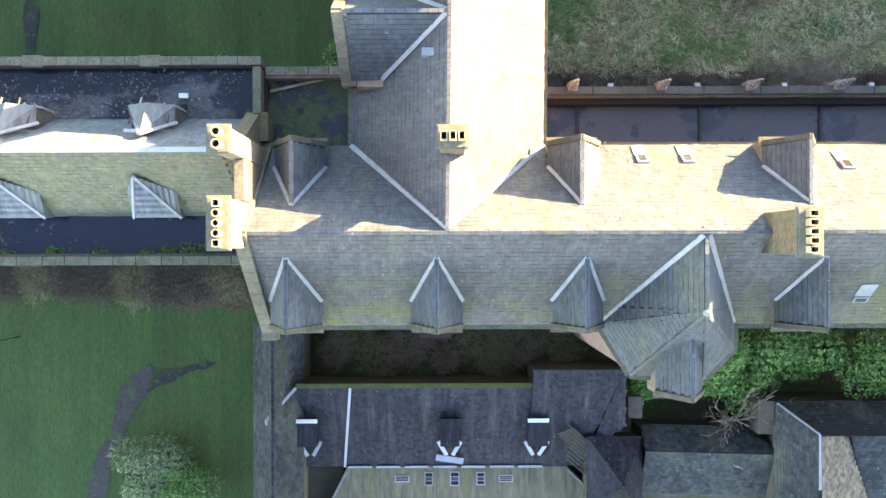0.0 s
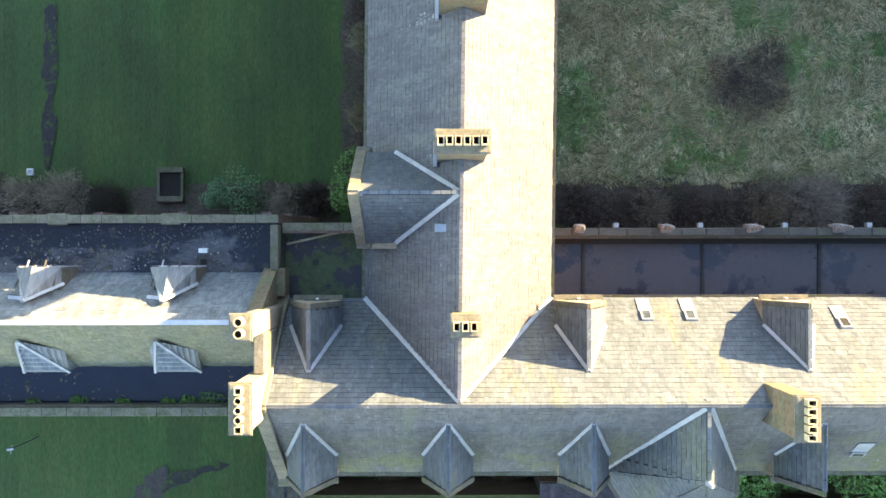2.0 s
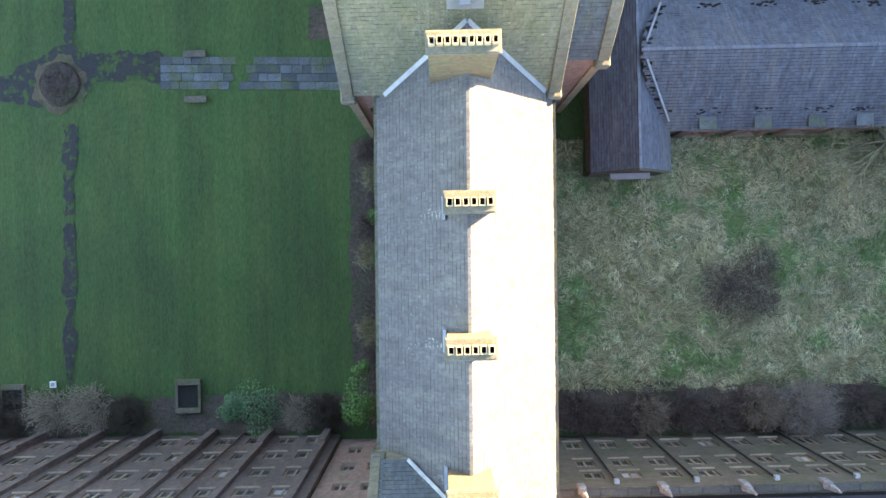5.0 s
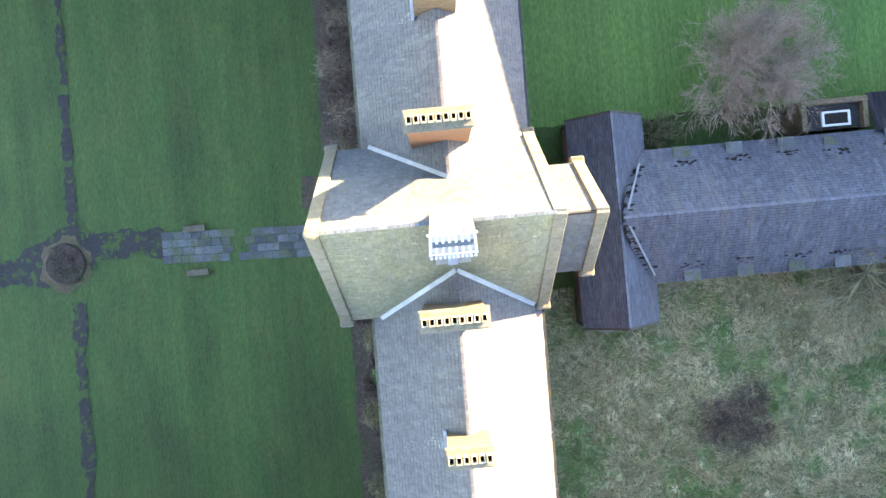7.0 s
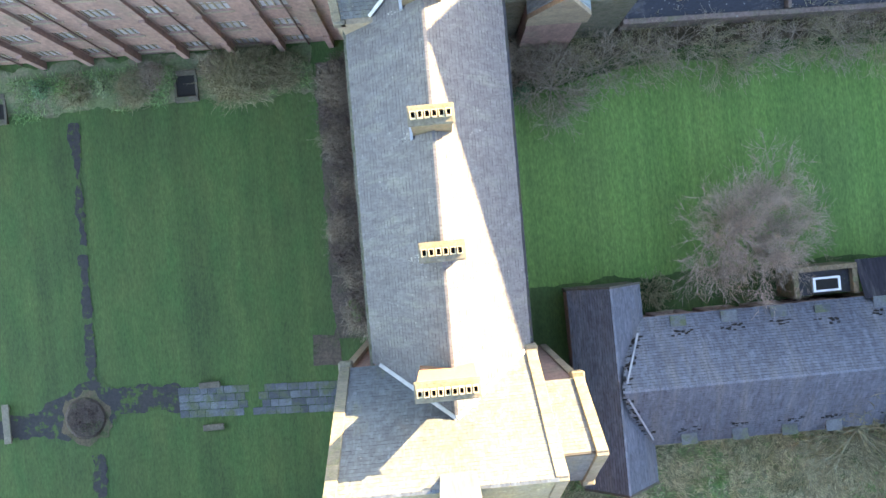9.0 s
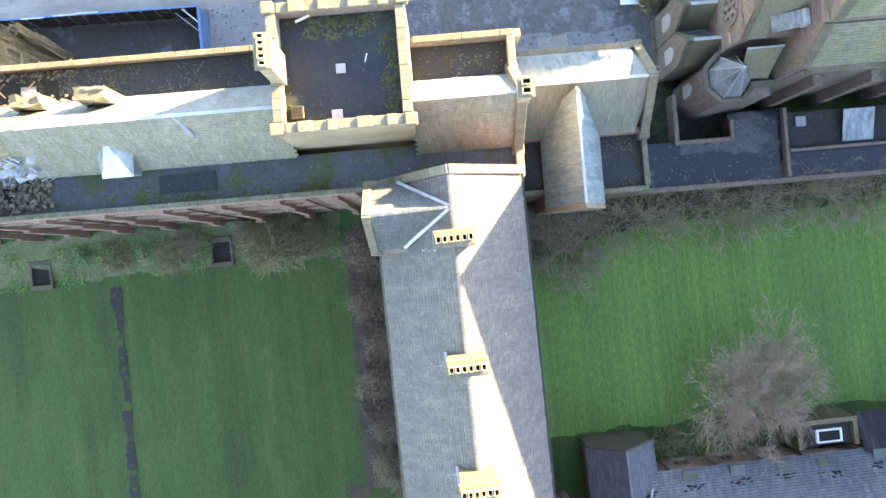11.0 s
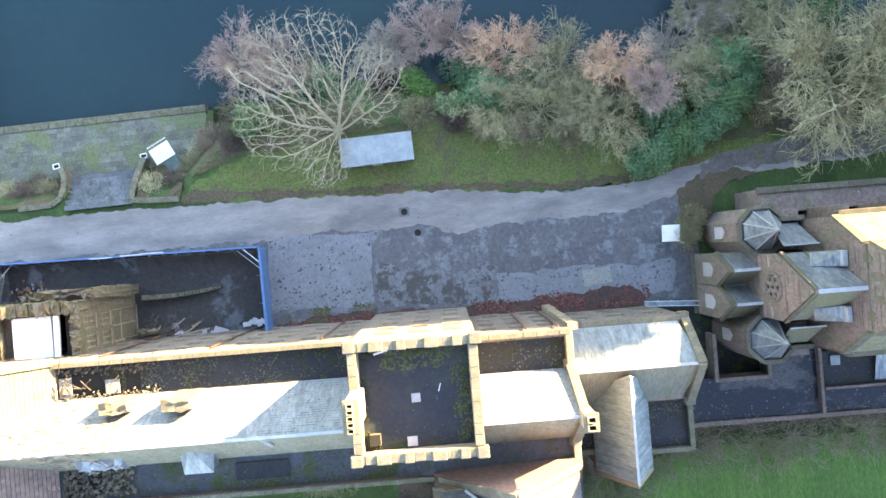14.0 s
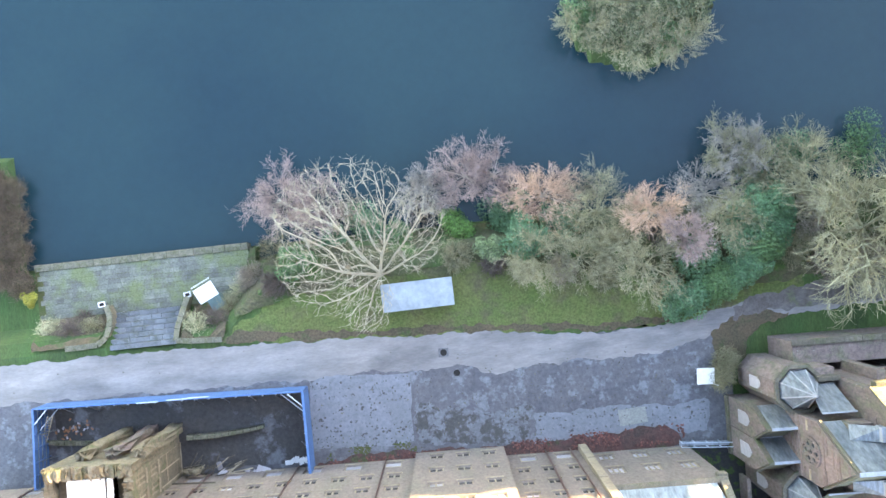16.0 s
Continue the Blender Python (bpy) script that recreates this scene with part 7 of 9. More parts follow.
slate_slope(SE, [(13.2, -12.6, 6.2), (22.3, -12.85, 6.2), (19.5, -11.3, 4.6), (13.2, -11.1, 4.6)], MAT["slate_teal"], gauge=0.24, width=0.27, lost=0.015)
part("wall", box_bm(13.3, 23, -17.5, -11.5, -1, 4.0), MAT["dark_stone"], SE)
slate_slope(SE, [(21.4, -9.4, 6.6), (24.8, -9.4, 6.6), (23.4, -11.1, 9.0)], MAT["slate_teal"], gauge=0.24, width=0.27, lost=0.006)
slate_slope(SE, [(21.4, -9.4, 6.6), (23.4, -11.1, 9.0), (23.4, -18, 9.0), (21.4, -18, 6.2)], MAT["slate_teal"], gauge=0.24, width=0.27)
slate_slope(SE, [(24.8, -9.4, 6.6), (23.4, -11.1, 9.0), (34, -11.3, 9.0), (34, -9.4, 6.6)], MAT["slate_teal"], gauge=0.24, width=0.27, lost=0.015)
slate_slope(SE, [(23.5, -11.2, 9.0), (25.5, -11.2, 7.9), (28.0, -18, 6.52), (23.5, -18, 9.0)], MAT["rubble"], lost=0.0, gauge=0.16, width=0.24, name="rubble_slope")
slate_slope(SE, [(25.6, -11.3, 8.4), (34, -11.3, 8.4), (34, -18, 5.4), (28.1, -18, 5.4)], MAT["slate_teal"], gauge=0.24, width=0.27, lost=0.006)
flashing(SE, (21.5, -9.5, 6.7), (23.4, -11.1, 9.05), 0.12)
flashing(SE, (23.4, -11.1, 9.05), (23.4, -14.5, 9.1), 0.14)
part("wall", box_bm(21.5, 34, -18, -9.5, -1, 6.0), MAT["dark_stone"], SE)
part("hopper", box_bm(20.4, 21.4, -11.5, -9.4, 3.0, 6.4), MAT["wood"], SE)

litter(NR, -26, -8.5, 2.0, 3.9, 21.4, 2600, MAT["litter"], 0.06, 41)
litter(NR, -26, -8.5, 2.0, 4.1, 21.4, 1300, MAT["moss"], 0.09, 50, "roof_moss_clump", 0.35)
litter(NR, -26, -4, -5.25, -3.1, 21.4, 1600, MAT["moss"], 0.09, 51, "roof_moss_clump", 0.3)
litter(NR, -26, 5.6, -5.2, -3.1, 21.4, 3000, MAT["litter"], 0.06, 42)
litter(NR, -0.2, 5.6, 1.4, 3.7, 21.4, 260, MAT["litter"], 0.08, 43)
litter(NR, -7.6, -1.0, -1.7, 4.2, 29.6, 260, MAT["litter"], 0.035, 44)
litter(NR, -7.6, -1.0, 3.0, 4.35, 29.6, 480, MAT["moss"], 0.1, 48, "roof_moss_clump", 0.0)
litter(NR, -2.2, -1.0, -1.7, 4.2, 29.6, 380, MAT["moss"], 0.09, 49, "roof_moss_clump", 0.1)
litter(ER, 12.8, 15.5, -6.1, -2.6, 13.0, 900, MAT["litter"], 0.06, 45)
litter(ER, 6.6, 8.3, -5.8, -2.6, 13.0, 120, MAT["litter"], 0.08, 46)
litter(FL, 29.3, 44, -3.8, -1.2, 4.4, 300, MAT["litter"], 0.08, 47)
for k in range(46):
    side, f = k % 4, rr.random()
    x, y = ((-7.6 + 6.4 * f, 4.25), (-7.6 + 6.4 * f, -1.7), (-7.55, -1.6 + 5.8 * f), (-1.15, -1.6 + 5.8 * f))[side]
    r = rr.uniform(0.15, 0.5)
    rows_ = [(x, y + (-r * 0.5 if side == 0 else 0), 29.6, r, r * 0.7, 0.12)]
    mesh_object("roof_moss", *leaf_mass(np.random.default_rng(500 + k), rows_, 60, 0.1), MAT["moss"], NR, kind="stuff")

# ---- ground, water, paths ----
def axis(lo, hi, fine0, fine1, step):
    a = list(np.arange(fine0, fine1 + 1e-6, step))
    out, k = [], step * 2
    v = fine0
    while v > lo:
        v -= k
        k *= 1.6
        out.append(max(v, lo))
    left = out[::-1]
    v, k, right = fine1, step * 2, []
    while v < hi:
        v += k
        k *= 1.6
        right.append(min(v, hi))
    return left + a + right


GX, GY = axis(-900, 900, -54, 54, 1.2) , axis(-900, 900, -30, 122, 1.2)
GX, GY = sorted(set(GX) | set(np.arange(57, 170, 4.0))), sorted(set(GY) | set(np.arange(125, 190, 4.0)))


SHADE_HILL_S, SHADE_HILL_RISE = (54, 57, 62, 66, 72, 80), (0.0, 6.5, 7.0, 8.0, 9.5, 10.5)      # rise of the added hill's crest along its line, set by where shade should end
SHADE_HILL_D, SHADE_HILL_TOP = 124.0, 24.0      # crest of the unseen, added hill: metres towards the sun from the origin, and its height


def sheet_z(x, y):
    z = ground_z(x, y)
    if y > 93 and not (x < -42.0 and y < 106) and math.hypot((x - 16) / 5.5, (y - 112) / 4) > 1.3:
        z = min(z, -4.6) if y > 97 else z
    if y > 170 or abs(x) > 130 and y > 97:
        z = -2.0
    # Raises the added hill that keeps the low sun off forecourt and bank.
    back, along = x * math.cos(SUN_AZ) + y * math.sin(SUN_AZ), y * math.cos(SUN_AZ) - x * math.sin(SUN_AZ)
    k = min(max((back - SHADE_HILL_D + 32) / 30, 0), 1) * min(max((along - 2) / 12, 0), 1) * min(max((170 - along) / 20, 0), 1)
    z += k * k * (3 - 2 * k) * (SHADE_HILL_TOP + float(np.interp(along, SHADE_HILL_S, SHADE_HILL_RISE)) - z)
    return z - 0.025 + 0.02 * noise.noise(Vector((x * 0.3, y * 0.3, 0)))


verts = [(x, y, sheet_z(x, y)) for y in GY for x in GX]
nx = len(GX)
faces = [(j * nx + i, j * nx + i + 1, (j + 1) * nx + i + 1, (j + 1) * nx + i) for j in range(len(GY) - 1) for i in range(nx - 1)]
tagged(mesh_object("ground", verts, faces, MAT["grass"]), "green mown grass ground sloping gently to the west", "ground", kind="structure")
tagged(part("lake", box_bm(-130, 62, 93.4, 172, -5.2, -3.6), MAT["water"], None), "dark blue still lake water", "water", kind="structure")


def ragged(points, amp=0.25, step=0.6, seed=0):
    """The outline walked in short steps, each pushed aside by smooth noise at two scales."""
    out = []
    n = len(points)
    for i in range(n):
        a, b = Vector(points[i]), Vector(points[(i + 1) % n])
        k = max(1, int((b - a).length / (step * 0.5)))
        t = Vector((-(b - a).y, (b - a).x)).normalized()
        for j in range(k):
            p = a.lerp(b, j / k)
            out.append(p + t * amp * (1.1 * noise.noise(Vector((p.x * 0.45, p.y * 0.45, seed * 3.7))) + 0.7 * noise.noise(Vector((p.x * 1.9, p.y * 1.9, seed * 1.3)))))
    return out


def patch(name, points, mat, label, category, amp=0.25, lift=0.03, seed=0, kind="structure", step=0.6, flat=None):
    """A thin sheet laid on the ground with an uneven outline."""
    bm = bmesh.new()
    pts = ragged(points, amp, step, seed) if amp else [Vector(p) for p in points]
    vs = [bm.verts.new((p.x, p.y, (flat if flat is not None else ground_z(p.x, p.y)) + lift)) for p in pts]
    f = bm.faces.new(vs)
    bmesh.ops.triangulate(bm, faces=[f])
    if "bank" in name:
        for _ in range(3):
            bmesh.ops.subdivide_edges(bm, edges=[e for e in bm.edges if e.calc_length() > 1.5], cuts=1)
        bmesh.ops.triangulate(bm, faces=bm.faces)
        for v in bm.verts:
            v.co.z = ground_z(v.co.x, v.co.y) + lift + 0.06
    ob = part(name, bm, mat, None)
    if ob.data.polygons and ob.data.polygons[0].normal.z < 0:
        ob.data.flip_normals()
    return tagged(ob, label, category, kind=kind)


MAT["leaf_bed"] = material("leaf_covered_bed", (0.13, 0.095, 0.06), (0.09, 0.075, 0.045), 0.8, 1.0, fine=5, amount=0.6, bump=0.8, depth=0.1, third=(0.06, 0.09, 0.03), third_scale=0.5, third_cut=(0.52, 0.66))
MAT["worn_path"] = material("worn_tarmac", (0.045, 0.04, 0.042), (0.06, 0.052, 0.045), 1.2, 0.8, fine=5, amount=0.6, bump=0.4, third=(0.05, 0.075, 0.025), third_scale=1.0, third_cut=(0.56, 0.64))
patch("rough_grass", [(5.2, 9.6), (50, 9.6), (50, 31), (15.3, 31), (15.3, 28.3), (9.9, 28.3), (9.9, 31), (5.2, 31)], MAT["rough_grass"], "tussocky straw-coloured rough grass with green patches", "grass", 0.1, 0.06, 1)
patch("east_lawn", [(6.4, 43.5), (27, 43.5), (50, 43.5), (50, 60), (17, 60.3), (6.4, 58.3)], MAT["lawn_lightened"], "mown lawn, its green lightened to offset shade", "grass", 0.3, 0.025, 15)
patch("bank_scrub", [(-23, 89.4), (-18, 90.2), (-11, 91.0), (-2, 92.0), (8, 90.2), (14, 88.6), (24, 87.0), (50, 88), (50, 97.2), (-21, 96.5)], MAT["scrub"], "leaf litter and scrub under the bank trees", "soil", 0.4, 0.085, 16, step=0.9)
patch("bank_grass", [(-24.3, 86.9), (-15, 86.0), (-6, 85.0), (8, 84.7), (20, 84.5), (28, 84.8), (28, 88.6), (14, 89.6), (4, 91.6), (-8, 92.2), (-14, 91.2), (-18, 90.6), (-22.6, 88.6)], material("mossy_bank_grass", (0.096, 0.142, 0.036), (0.135, 0.15, 0.05), 0.35, 1.0, fine=5, amount=0.6, bump=0.6, depth=0.06, third=(0.11, 0.095, 0.055), third_scale=0.3, third_cut=(0.50, 0.66)), "mossy yellow-green grass strewn with leaves beside the drive", "grass", 0.5, -0.025, 17, step=0.6)
patch("shrub_bed", [(5.2, 9.4), (50, 9.4), (50, 12.6), (5.2, 12.9)], MAT["soil"], "dark soil bed with dead stems below the cloister wall", "flower bed", 0.5, 0.10, 2)
patch("wall_bed", [(-4.0, 9.8), (-6.2, 9.8), (-7.6, 14), (-7.3, 31), (-4.0, 31)], MAT["soil"], "dark mossy bed along the wing wall", "flower bed", 0.3, 0.06, 3)
patch("wall_bed", [(-4.0, 41), (-8.3, 41), (-7.9, 63), (-4.0, 63)], MAT["soil"], "dark mossy bed along the wing wall", "flower bed", 0.3, 0.06, 4)
patch("wall_bed", [(-50, 9.7), (-7.8, 9.7), (-7.8, 12.6), (-50, 12.2)], MAT["soil"], "overgrown dark bed below the north-facing wall", "flower bed", 0.5, 0.06, 5)
patch("wall_bed", [(-50, -0.4), (-8.6, -0.4), (-8.6, -3.4), (-12.5, -3.8), (-30, -2.5), (-50, -2.2)], MAT["leaf_bed"], "brown leaf-covered bed along the wall", "flower bed", 0.5, 0.06, 6)
patch("wall_bed", [(-52, 61.5), (-36, 61.4), (-30, 61.2), (-22, 61.3), (-16, 60.8), (-8.2, 60.9), (-8.2, 64.6), (-52, 65.4)], material("weedy_bed", (0.13, 0.17, 0.075), (0.10, 0.12, 0.06), 0.7, 1.0, fine=5, amount=0.6, bump=0.9, depth=0.12, third=(0.19, 0.17, 0.11), third_scale=0.6, third_cut=(0.50, 0.64)), "weedy overgrown bed of rank grass below the south-facing wall", "flower bed", 0.5, 0.06, 57, step=0.35)
patch("sunken_yard", [(-8.8, -3.2), (45, -3.2), (45, -12), (12, -12), (12, -8.2), (-8.8, -8.2)], MAT["scrub"], "dark sunken yard with leaf litter", "yard", 0.2, 0.08, 7)
patch("wall_bed", [(5.0, 41), (6.1, 41), (6.3, 46), (6.2, 63.5), (5.0, 63.5)], MAT["soil"], "narrow dark bed beside the wing", "flower bed", 0.16, 0.05, 8)
patch("wall_bed", [(6, 59.5), (17, 61.3), (50, 61), (50, 63.5), (6, 63.5)], MAT["leaf_bed"], "shrub bed below the low flat roofs", "flower bed", 0.3, 0.05, 9)
patch("yard", [(-52, 74.2), (20.3, 73.2), (21.5, 84.0), (-52, 85)], MAT["asphalt"], "patched wet asphalt forecourt", "yard", 0.25, 0.05, 10)
patch("chapel_yard", [(15.6, 66.0), (30, 65.0), (30, 73.3), (15.6, 73.4)], MAT["dark_path"], "dark wet paving between hall and chapel", "yard", 0.1, 0.045, 56)
patch("site_yard", [(-40.2, 76.6), (-17.7, 75.4), (-17.6, 81.9), (-40.0, 83.0)], material("dark_site_yard", (0.045, 0.043, 0.045), (0.06, 0.055, 0.05), 0.6, 0.6, fine=3, amount=0.6, bump=0.4, third=(0.12, 0.13, 0.145), third_scale=0.35, third_cut=(0.56, 0.62), rough2=0.35), "dark yard ground with paler wet patches inside the hoarding", "yard", 0.1, 0.058, 53)
patch("yard_slab", [(-16.97, 83.07), (-7.88, 82.37), (-8.22, 76.35), (-10.22, 76.08), (-17.54, 76.57)], MAT["yard_concrete"], "pale wet concrete slab in the forecourt", "yard", 0.12, 0.062, 50)
patch("yard_slab", [(2.85, 77.56), (12.83, 77.19), (18.3, 77.1), (18.2, 74.3), (2.54, 74.9)], MAT["yard_concrete"], "pale wet concrete slab in the forecourt", "yard", 0.3, 0.062, 51, step=0.3)
patch("yard_slab", [(10.3, 77.05), (12.8, 77.15), (12.9, 75.7), (10.4, 75.6)], material("dry_pale_concrete", (0.27, 0.275, 0.25), (0.21, 0.22, 0.20), 0.8, 0.7, fine=5, amount=0.45, spots=(((0.06, 0.06, 0.05), 1.6, 0.3),)), "small pale dry concrete slab in the forecourt", "yard", 0.06, 0.07, 54)
patch("wet_stain", [(-8, 82.6), (-4, 82.9), (-2.6, 81.4), (0.6, 80.6), (5, 80.2), (12, 80.4), (18, 80.0), (17.6, 78.6), (8, 78.3), (0, 78.6), (-7.4, 79.2)], MAT["asphalt"], "dark worn tarmac between the concrete slabs", "yard", 0.5, 0.056, 55, step=0.3)
patch("yard_slab", [(-7.6, 79.4), (-1.9, 78.3), (2.4, 78.2), (2.3, 74.9), (-2.1, 75.3), (-7.7, 75.8)], MAT["yard_mottled"], "mottled leaf-strewn concrete in the forecourt", "yard", 0.5, 0.062, 52, step=0.3)
patch("gravel_road", [(-60, 83.9), (-40, 83.3), (-28, 83.1), (-18, 82.9), (-8, 82.7), (-2.6, 82.4), (0, 81.4), (4.4, 82.0), (14.3, 81.8), (19.5, 82.8), (24.6, 83.9), (38, 84.4), (60, 85.2), (60, 87.0), (38, 85.7), (29.8, 85.6), (22.3, 85.4), (17.1, 84.3), (9.6, 84.1), (-0.3, 85.2), (-10.3, 85.8), (-25, 86.6), (-34, 86.8), (-60, 87.6)], MAT["gravel"], "pale wet gravel drive with wheel tracks", "road", 0.3, 0.075, 11, step=0.35)
patch("muddy_track", [(21.5, 84.0), (25, 84.5), (30, 84.4), (60, 85.0), (60, 88.5), (36, 87.6), (29, 86.6), (24, 85.8), (21.8, 85.1)], material("churned_mud", (0.105, 0.088, 0.078), (0.15, 0.132, 0.12), 0.7, 0.6, fine=4, amount=0.6, bump=0.7, depth=0.1, third=(0.10, 0.115, 0.05), third_scale=0.5, third_cut=(0.55, 0.68)), "churned muddy part of the drive below the trees", "road", 0.5, 0.10, 13, step=0.35)
patch("drive_verge", [(-24, 87.0), (-10.3, 85.9), (-0.3, 85.3), (9.6, 84.3), (17.1, 84.5), (17.0, 85.1), (9.6, 85.0), (-0.3, 86.0), (-10.3, 86.6), (-23, 87.6)], MAT["leaf_bed"], "trodden muddy verge beside the drive", "soil", 0.4, 0.045, 14, step=0.35)
patch("trodden_verge", [(19.4, 80.4), (20.8, 79.6), (22.2, 80.4), (22.6, 82.0), (24.2, 83.2), (26.5, 83.9), (24.6, 84.5), (21.4, 84.4), (19.6, 83.2)], MAT["leaf_bed"], "muddy trodden verge beside the chapel turret", "soil", 0.4, 0.09, 61, step=0.35)
MAT["red_leaf"] = material("red_leaf_scraps", (0.20, 0.072, 0.058), (0.13, 0.062, 0.05), 0.8, 1.0, fine=5, amount=0.4, bump=0, island=0.6)
strip = patch("soil_strip", [(-17.0, 75.1), (-13.0, 75.6), (-7.9, 75.5), (-3.4, 75.2), (0.7, 75.0), (5.8, 75.05), (10.4, 75.2), (14.0, 75.4), (15.5, 74.4), (16.2, 73.4), (6, 73.2), (-17.0, 74.0)], material("red_leaf_litter", (0.130, 0.060, 0.052), (0.070, 0.050, 0.042), 0.9, 1.0, fine=6, amount=0.6, bump=0.8, depth=0.1, third=(0.075, 0.085, 0.035), third_scale=0.45, third_cut=(0.56, 0.68)), "strip of red-brown leaf litter below the front wall", "soil", 0.35, 0.10, 12, step=0.3)
litter(strip, -17.0, 16.0, 73.6, 75.3, 0.62, 2600, MAT["red_leaf"], 0.12, 71, "leaf_litter", 0.1)
litter(strip, -17.4, -8.0, 75.2, 76.3, 0.56, 700, MAT["moss"], 0.12, 72, "weed_growth", 0.3)
yard_litter = litter(None, -17.0, 18.0, 75.6, 82.3, 0.565, 1500, MAT["litter"], 0.07, 73, "leaf_litter", 0.45)
tagged(yard_litter, "scattered dead leaves on the wet forecourt", "leaf litter", kind="stuff")
# narrow path, round bed and flagged walk on the west lawn
for k, (ya, yb) in enumerate(((13.8, 20), (20.3, 26), (26.4, 33.2), (38.6, 44), (44.4, 49.5), (50.2, 60.2))):
    x0, x1 = -29.45 + 0.022 * (ya - 13), -29.45 + 0.022 * (yb - 13)
    patch("lawn_path", [(x0, ya), (x0 + 0.75, ya), (x1 + 0.75, yb), (x1, yb)], MAT["dark_path"], "narrow overgrown dark path across the lawn", "path", 0.34, 0.035, 20 + k, step=0.28)
patch("lawn_path", [(-52, 35.0), (-33, 35.2), (-31, 34.5), (-28.2, 35.0), (-26.5, 36.4), (-21.4, 36.2), (-21.4, 38.4), (-26.0, 38.5), (-28.5, 39.2), (-31, 38.6), (-33, 37.2), (-52, 36.8)], MAT["dark_path"], "dark damp walk across the lawn", "path", 0.4, 0.04, 30, step=0.4)
patch("lawn_path", [(-25.0, -17.6), (-23.8, -17.6), (-22.9, -13.9), (-21.8, -11.2), (-20.9, -9.2), (-20.0, -7.9), (-20.7, -7.5), (-22.6, -9.8), (-23.8, -12.7), (-24.7, -15.5)], MAT["worn_path"], "curving worn tarmac path on the lawn", "path", 0.5, 0.04, 31, step=0.3)
patch("lawn_path", [(-21.4, -8.9), (-20.4, -8.5), (-18.6, -7.8), (-16.6, -7.3), (-15.6, -7.5), (-16.4, -7.9), (-18.4, -8.6), (-20.2, -9.5), (-21.0, -9.9)], MAT["dark_path"], "overgrown side path on the lawn", "path", 0.35, 0.03, 33)
patch("bare_patch", [(-10.3, 38.9), (-8.0, 38.8), (-8.0, 41.2), (-10.2, 41.4)], MAT["soil"], "bare dark patch beside the flagged walk", "soil", 0.12, 0.04, 32)
patch("bed_verge", [(-29.3 + (2.15 + 0.25 * math.sin(k * 2.3)) * math.cos(k * math.tau / 16), 36.3 + (2.1 + 0.25 * math.sin(k * 2.3)) * math.sin(k * math.tau / 16)) for k in range(16)], MAT["leaf_bed"], "worn ring of leaf litter round the heather bed", "soil", 0.3, 0.05, 60, step=0.4)
rb_ = thing("round_bed", "round raised bed of brown heather on the lawn crossing", "flower bed", at=(-29.3, 36.3, ground_z(-29.3, 36.3)))
part("mound", tube_bm((0, 0, -0.2), (0, 0, 0.35), 1.9, 1.5, 20), MAT["soil"], rb_)

mesh_object("heather", *leaf_mass(np.random.default_rng(61), [(1.0 * math.cos(a), 1.0 * math.sin(a), 0.3, 0.75, 0.75, 0.25) for a in (0, 1.05, 2.1, 3.14, 4.2, 5.2)] + [(0, 0, 0.35, 0.9, 0.9, 0.3)], 4200, 0.10), MAT["heather"], rb_, kind="stuff")

FW = thing("flagged_walk", "walk of uneven grey stone flags leading to the pavilion", "path", kind="structure")
rf = random.Random(8)
y0 = 35.3
for row in range(4):
    x = -21.5
    while x < -5.9:
        w = rf.uniform(0.6, 1.25)
        if not (-16.6 < x < -15.6):
            z = ground_z(x, 36.5)
            yy = y0 + row * 0.62 + 0.045 * (x + 13) * -0.9
            part("flagstone", box_bm(x, x + w - 0.05, yy, yy + 0.57, z - 0.05, z + 0.08 + rf.uniform(0, 0.03)), MAT["flag"], FW)
        x += w
for y in (38.15, 34.75):
    bn = thing("stone_bench", "weathered stone bench beside the flagged walk", "bench", "stone benches", at=(-18.8, y, ground_z(-18.8, y)))
    part("seat", box_bm(-0.85, 0.85, -0.25, 0.25, 0.38, 0.52), MAT["dark_stone"], bn, bevel=0.03)
    for s in (-1, 1):
        part("support", box_bm(s * 0.6 - 0.12, s * 0.6 + 0.12, -0.2, 0.2, 0, 0.38), MAT["coping"], bn)
bn = thing("stone_bench", "weathered stone bench at the end of the walk", "bench", "stone benches", at=(-35.9, 36.4, ground_z(-35.9, 36.4)), turn=90)
part("seat", box_bm(-1.6, 1.6, -0.3, 0.3, 0.38, 0.55), MAT["coping"], bn, bevel=0.03)
for s in (-1, 1):
    part("support", box_bm(s * 1.2 - 0.15, s * 1.2 + 0.15, -0.22, 0.22, 0, 0.38), MAT["coping"], bn)
for x, y in ((-19.9, 12.6), (-18.4, 62.2), (-34.4, 62.0), (-33.5, 12.4)):
    wl = thing("light_well", "stone-kerbed light well below a basement window", "light well", "light wells", at=(x, y, ground_z(x, y)))
    for s in (-1, 1):
        part("kerb", box_bm(-0.95, 0.95, s * 1.05 - 0.2, s * 1.05 + 0.2, -0.2, 0.55), MAT["dark_stone"], wl, bevel=0.03)
        part("cheek", box_bm(s * 0.85 - 0.1, s * 0.85 + 0.1, -0.85, 0.85, -0.2, 0.45), MAT["dark_stone"], wl)
    # A solid black block gives the well its inner darkness.
    part("pit", box_bm(-0.75, 0.75, -0.85, 0.85, -0.1, 0.30), MAT["soot_and_hole_black"], wl)
mk = thing("ground_marker", "small white square ground marker", "marker", at=(-30.35, 13.6, ground_z(-30.3, 13.6)))
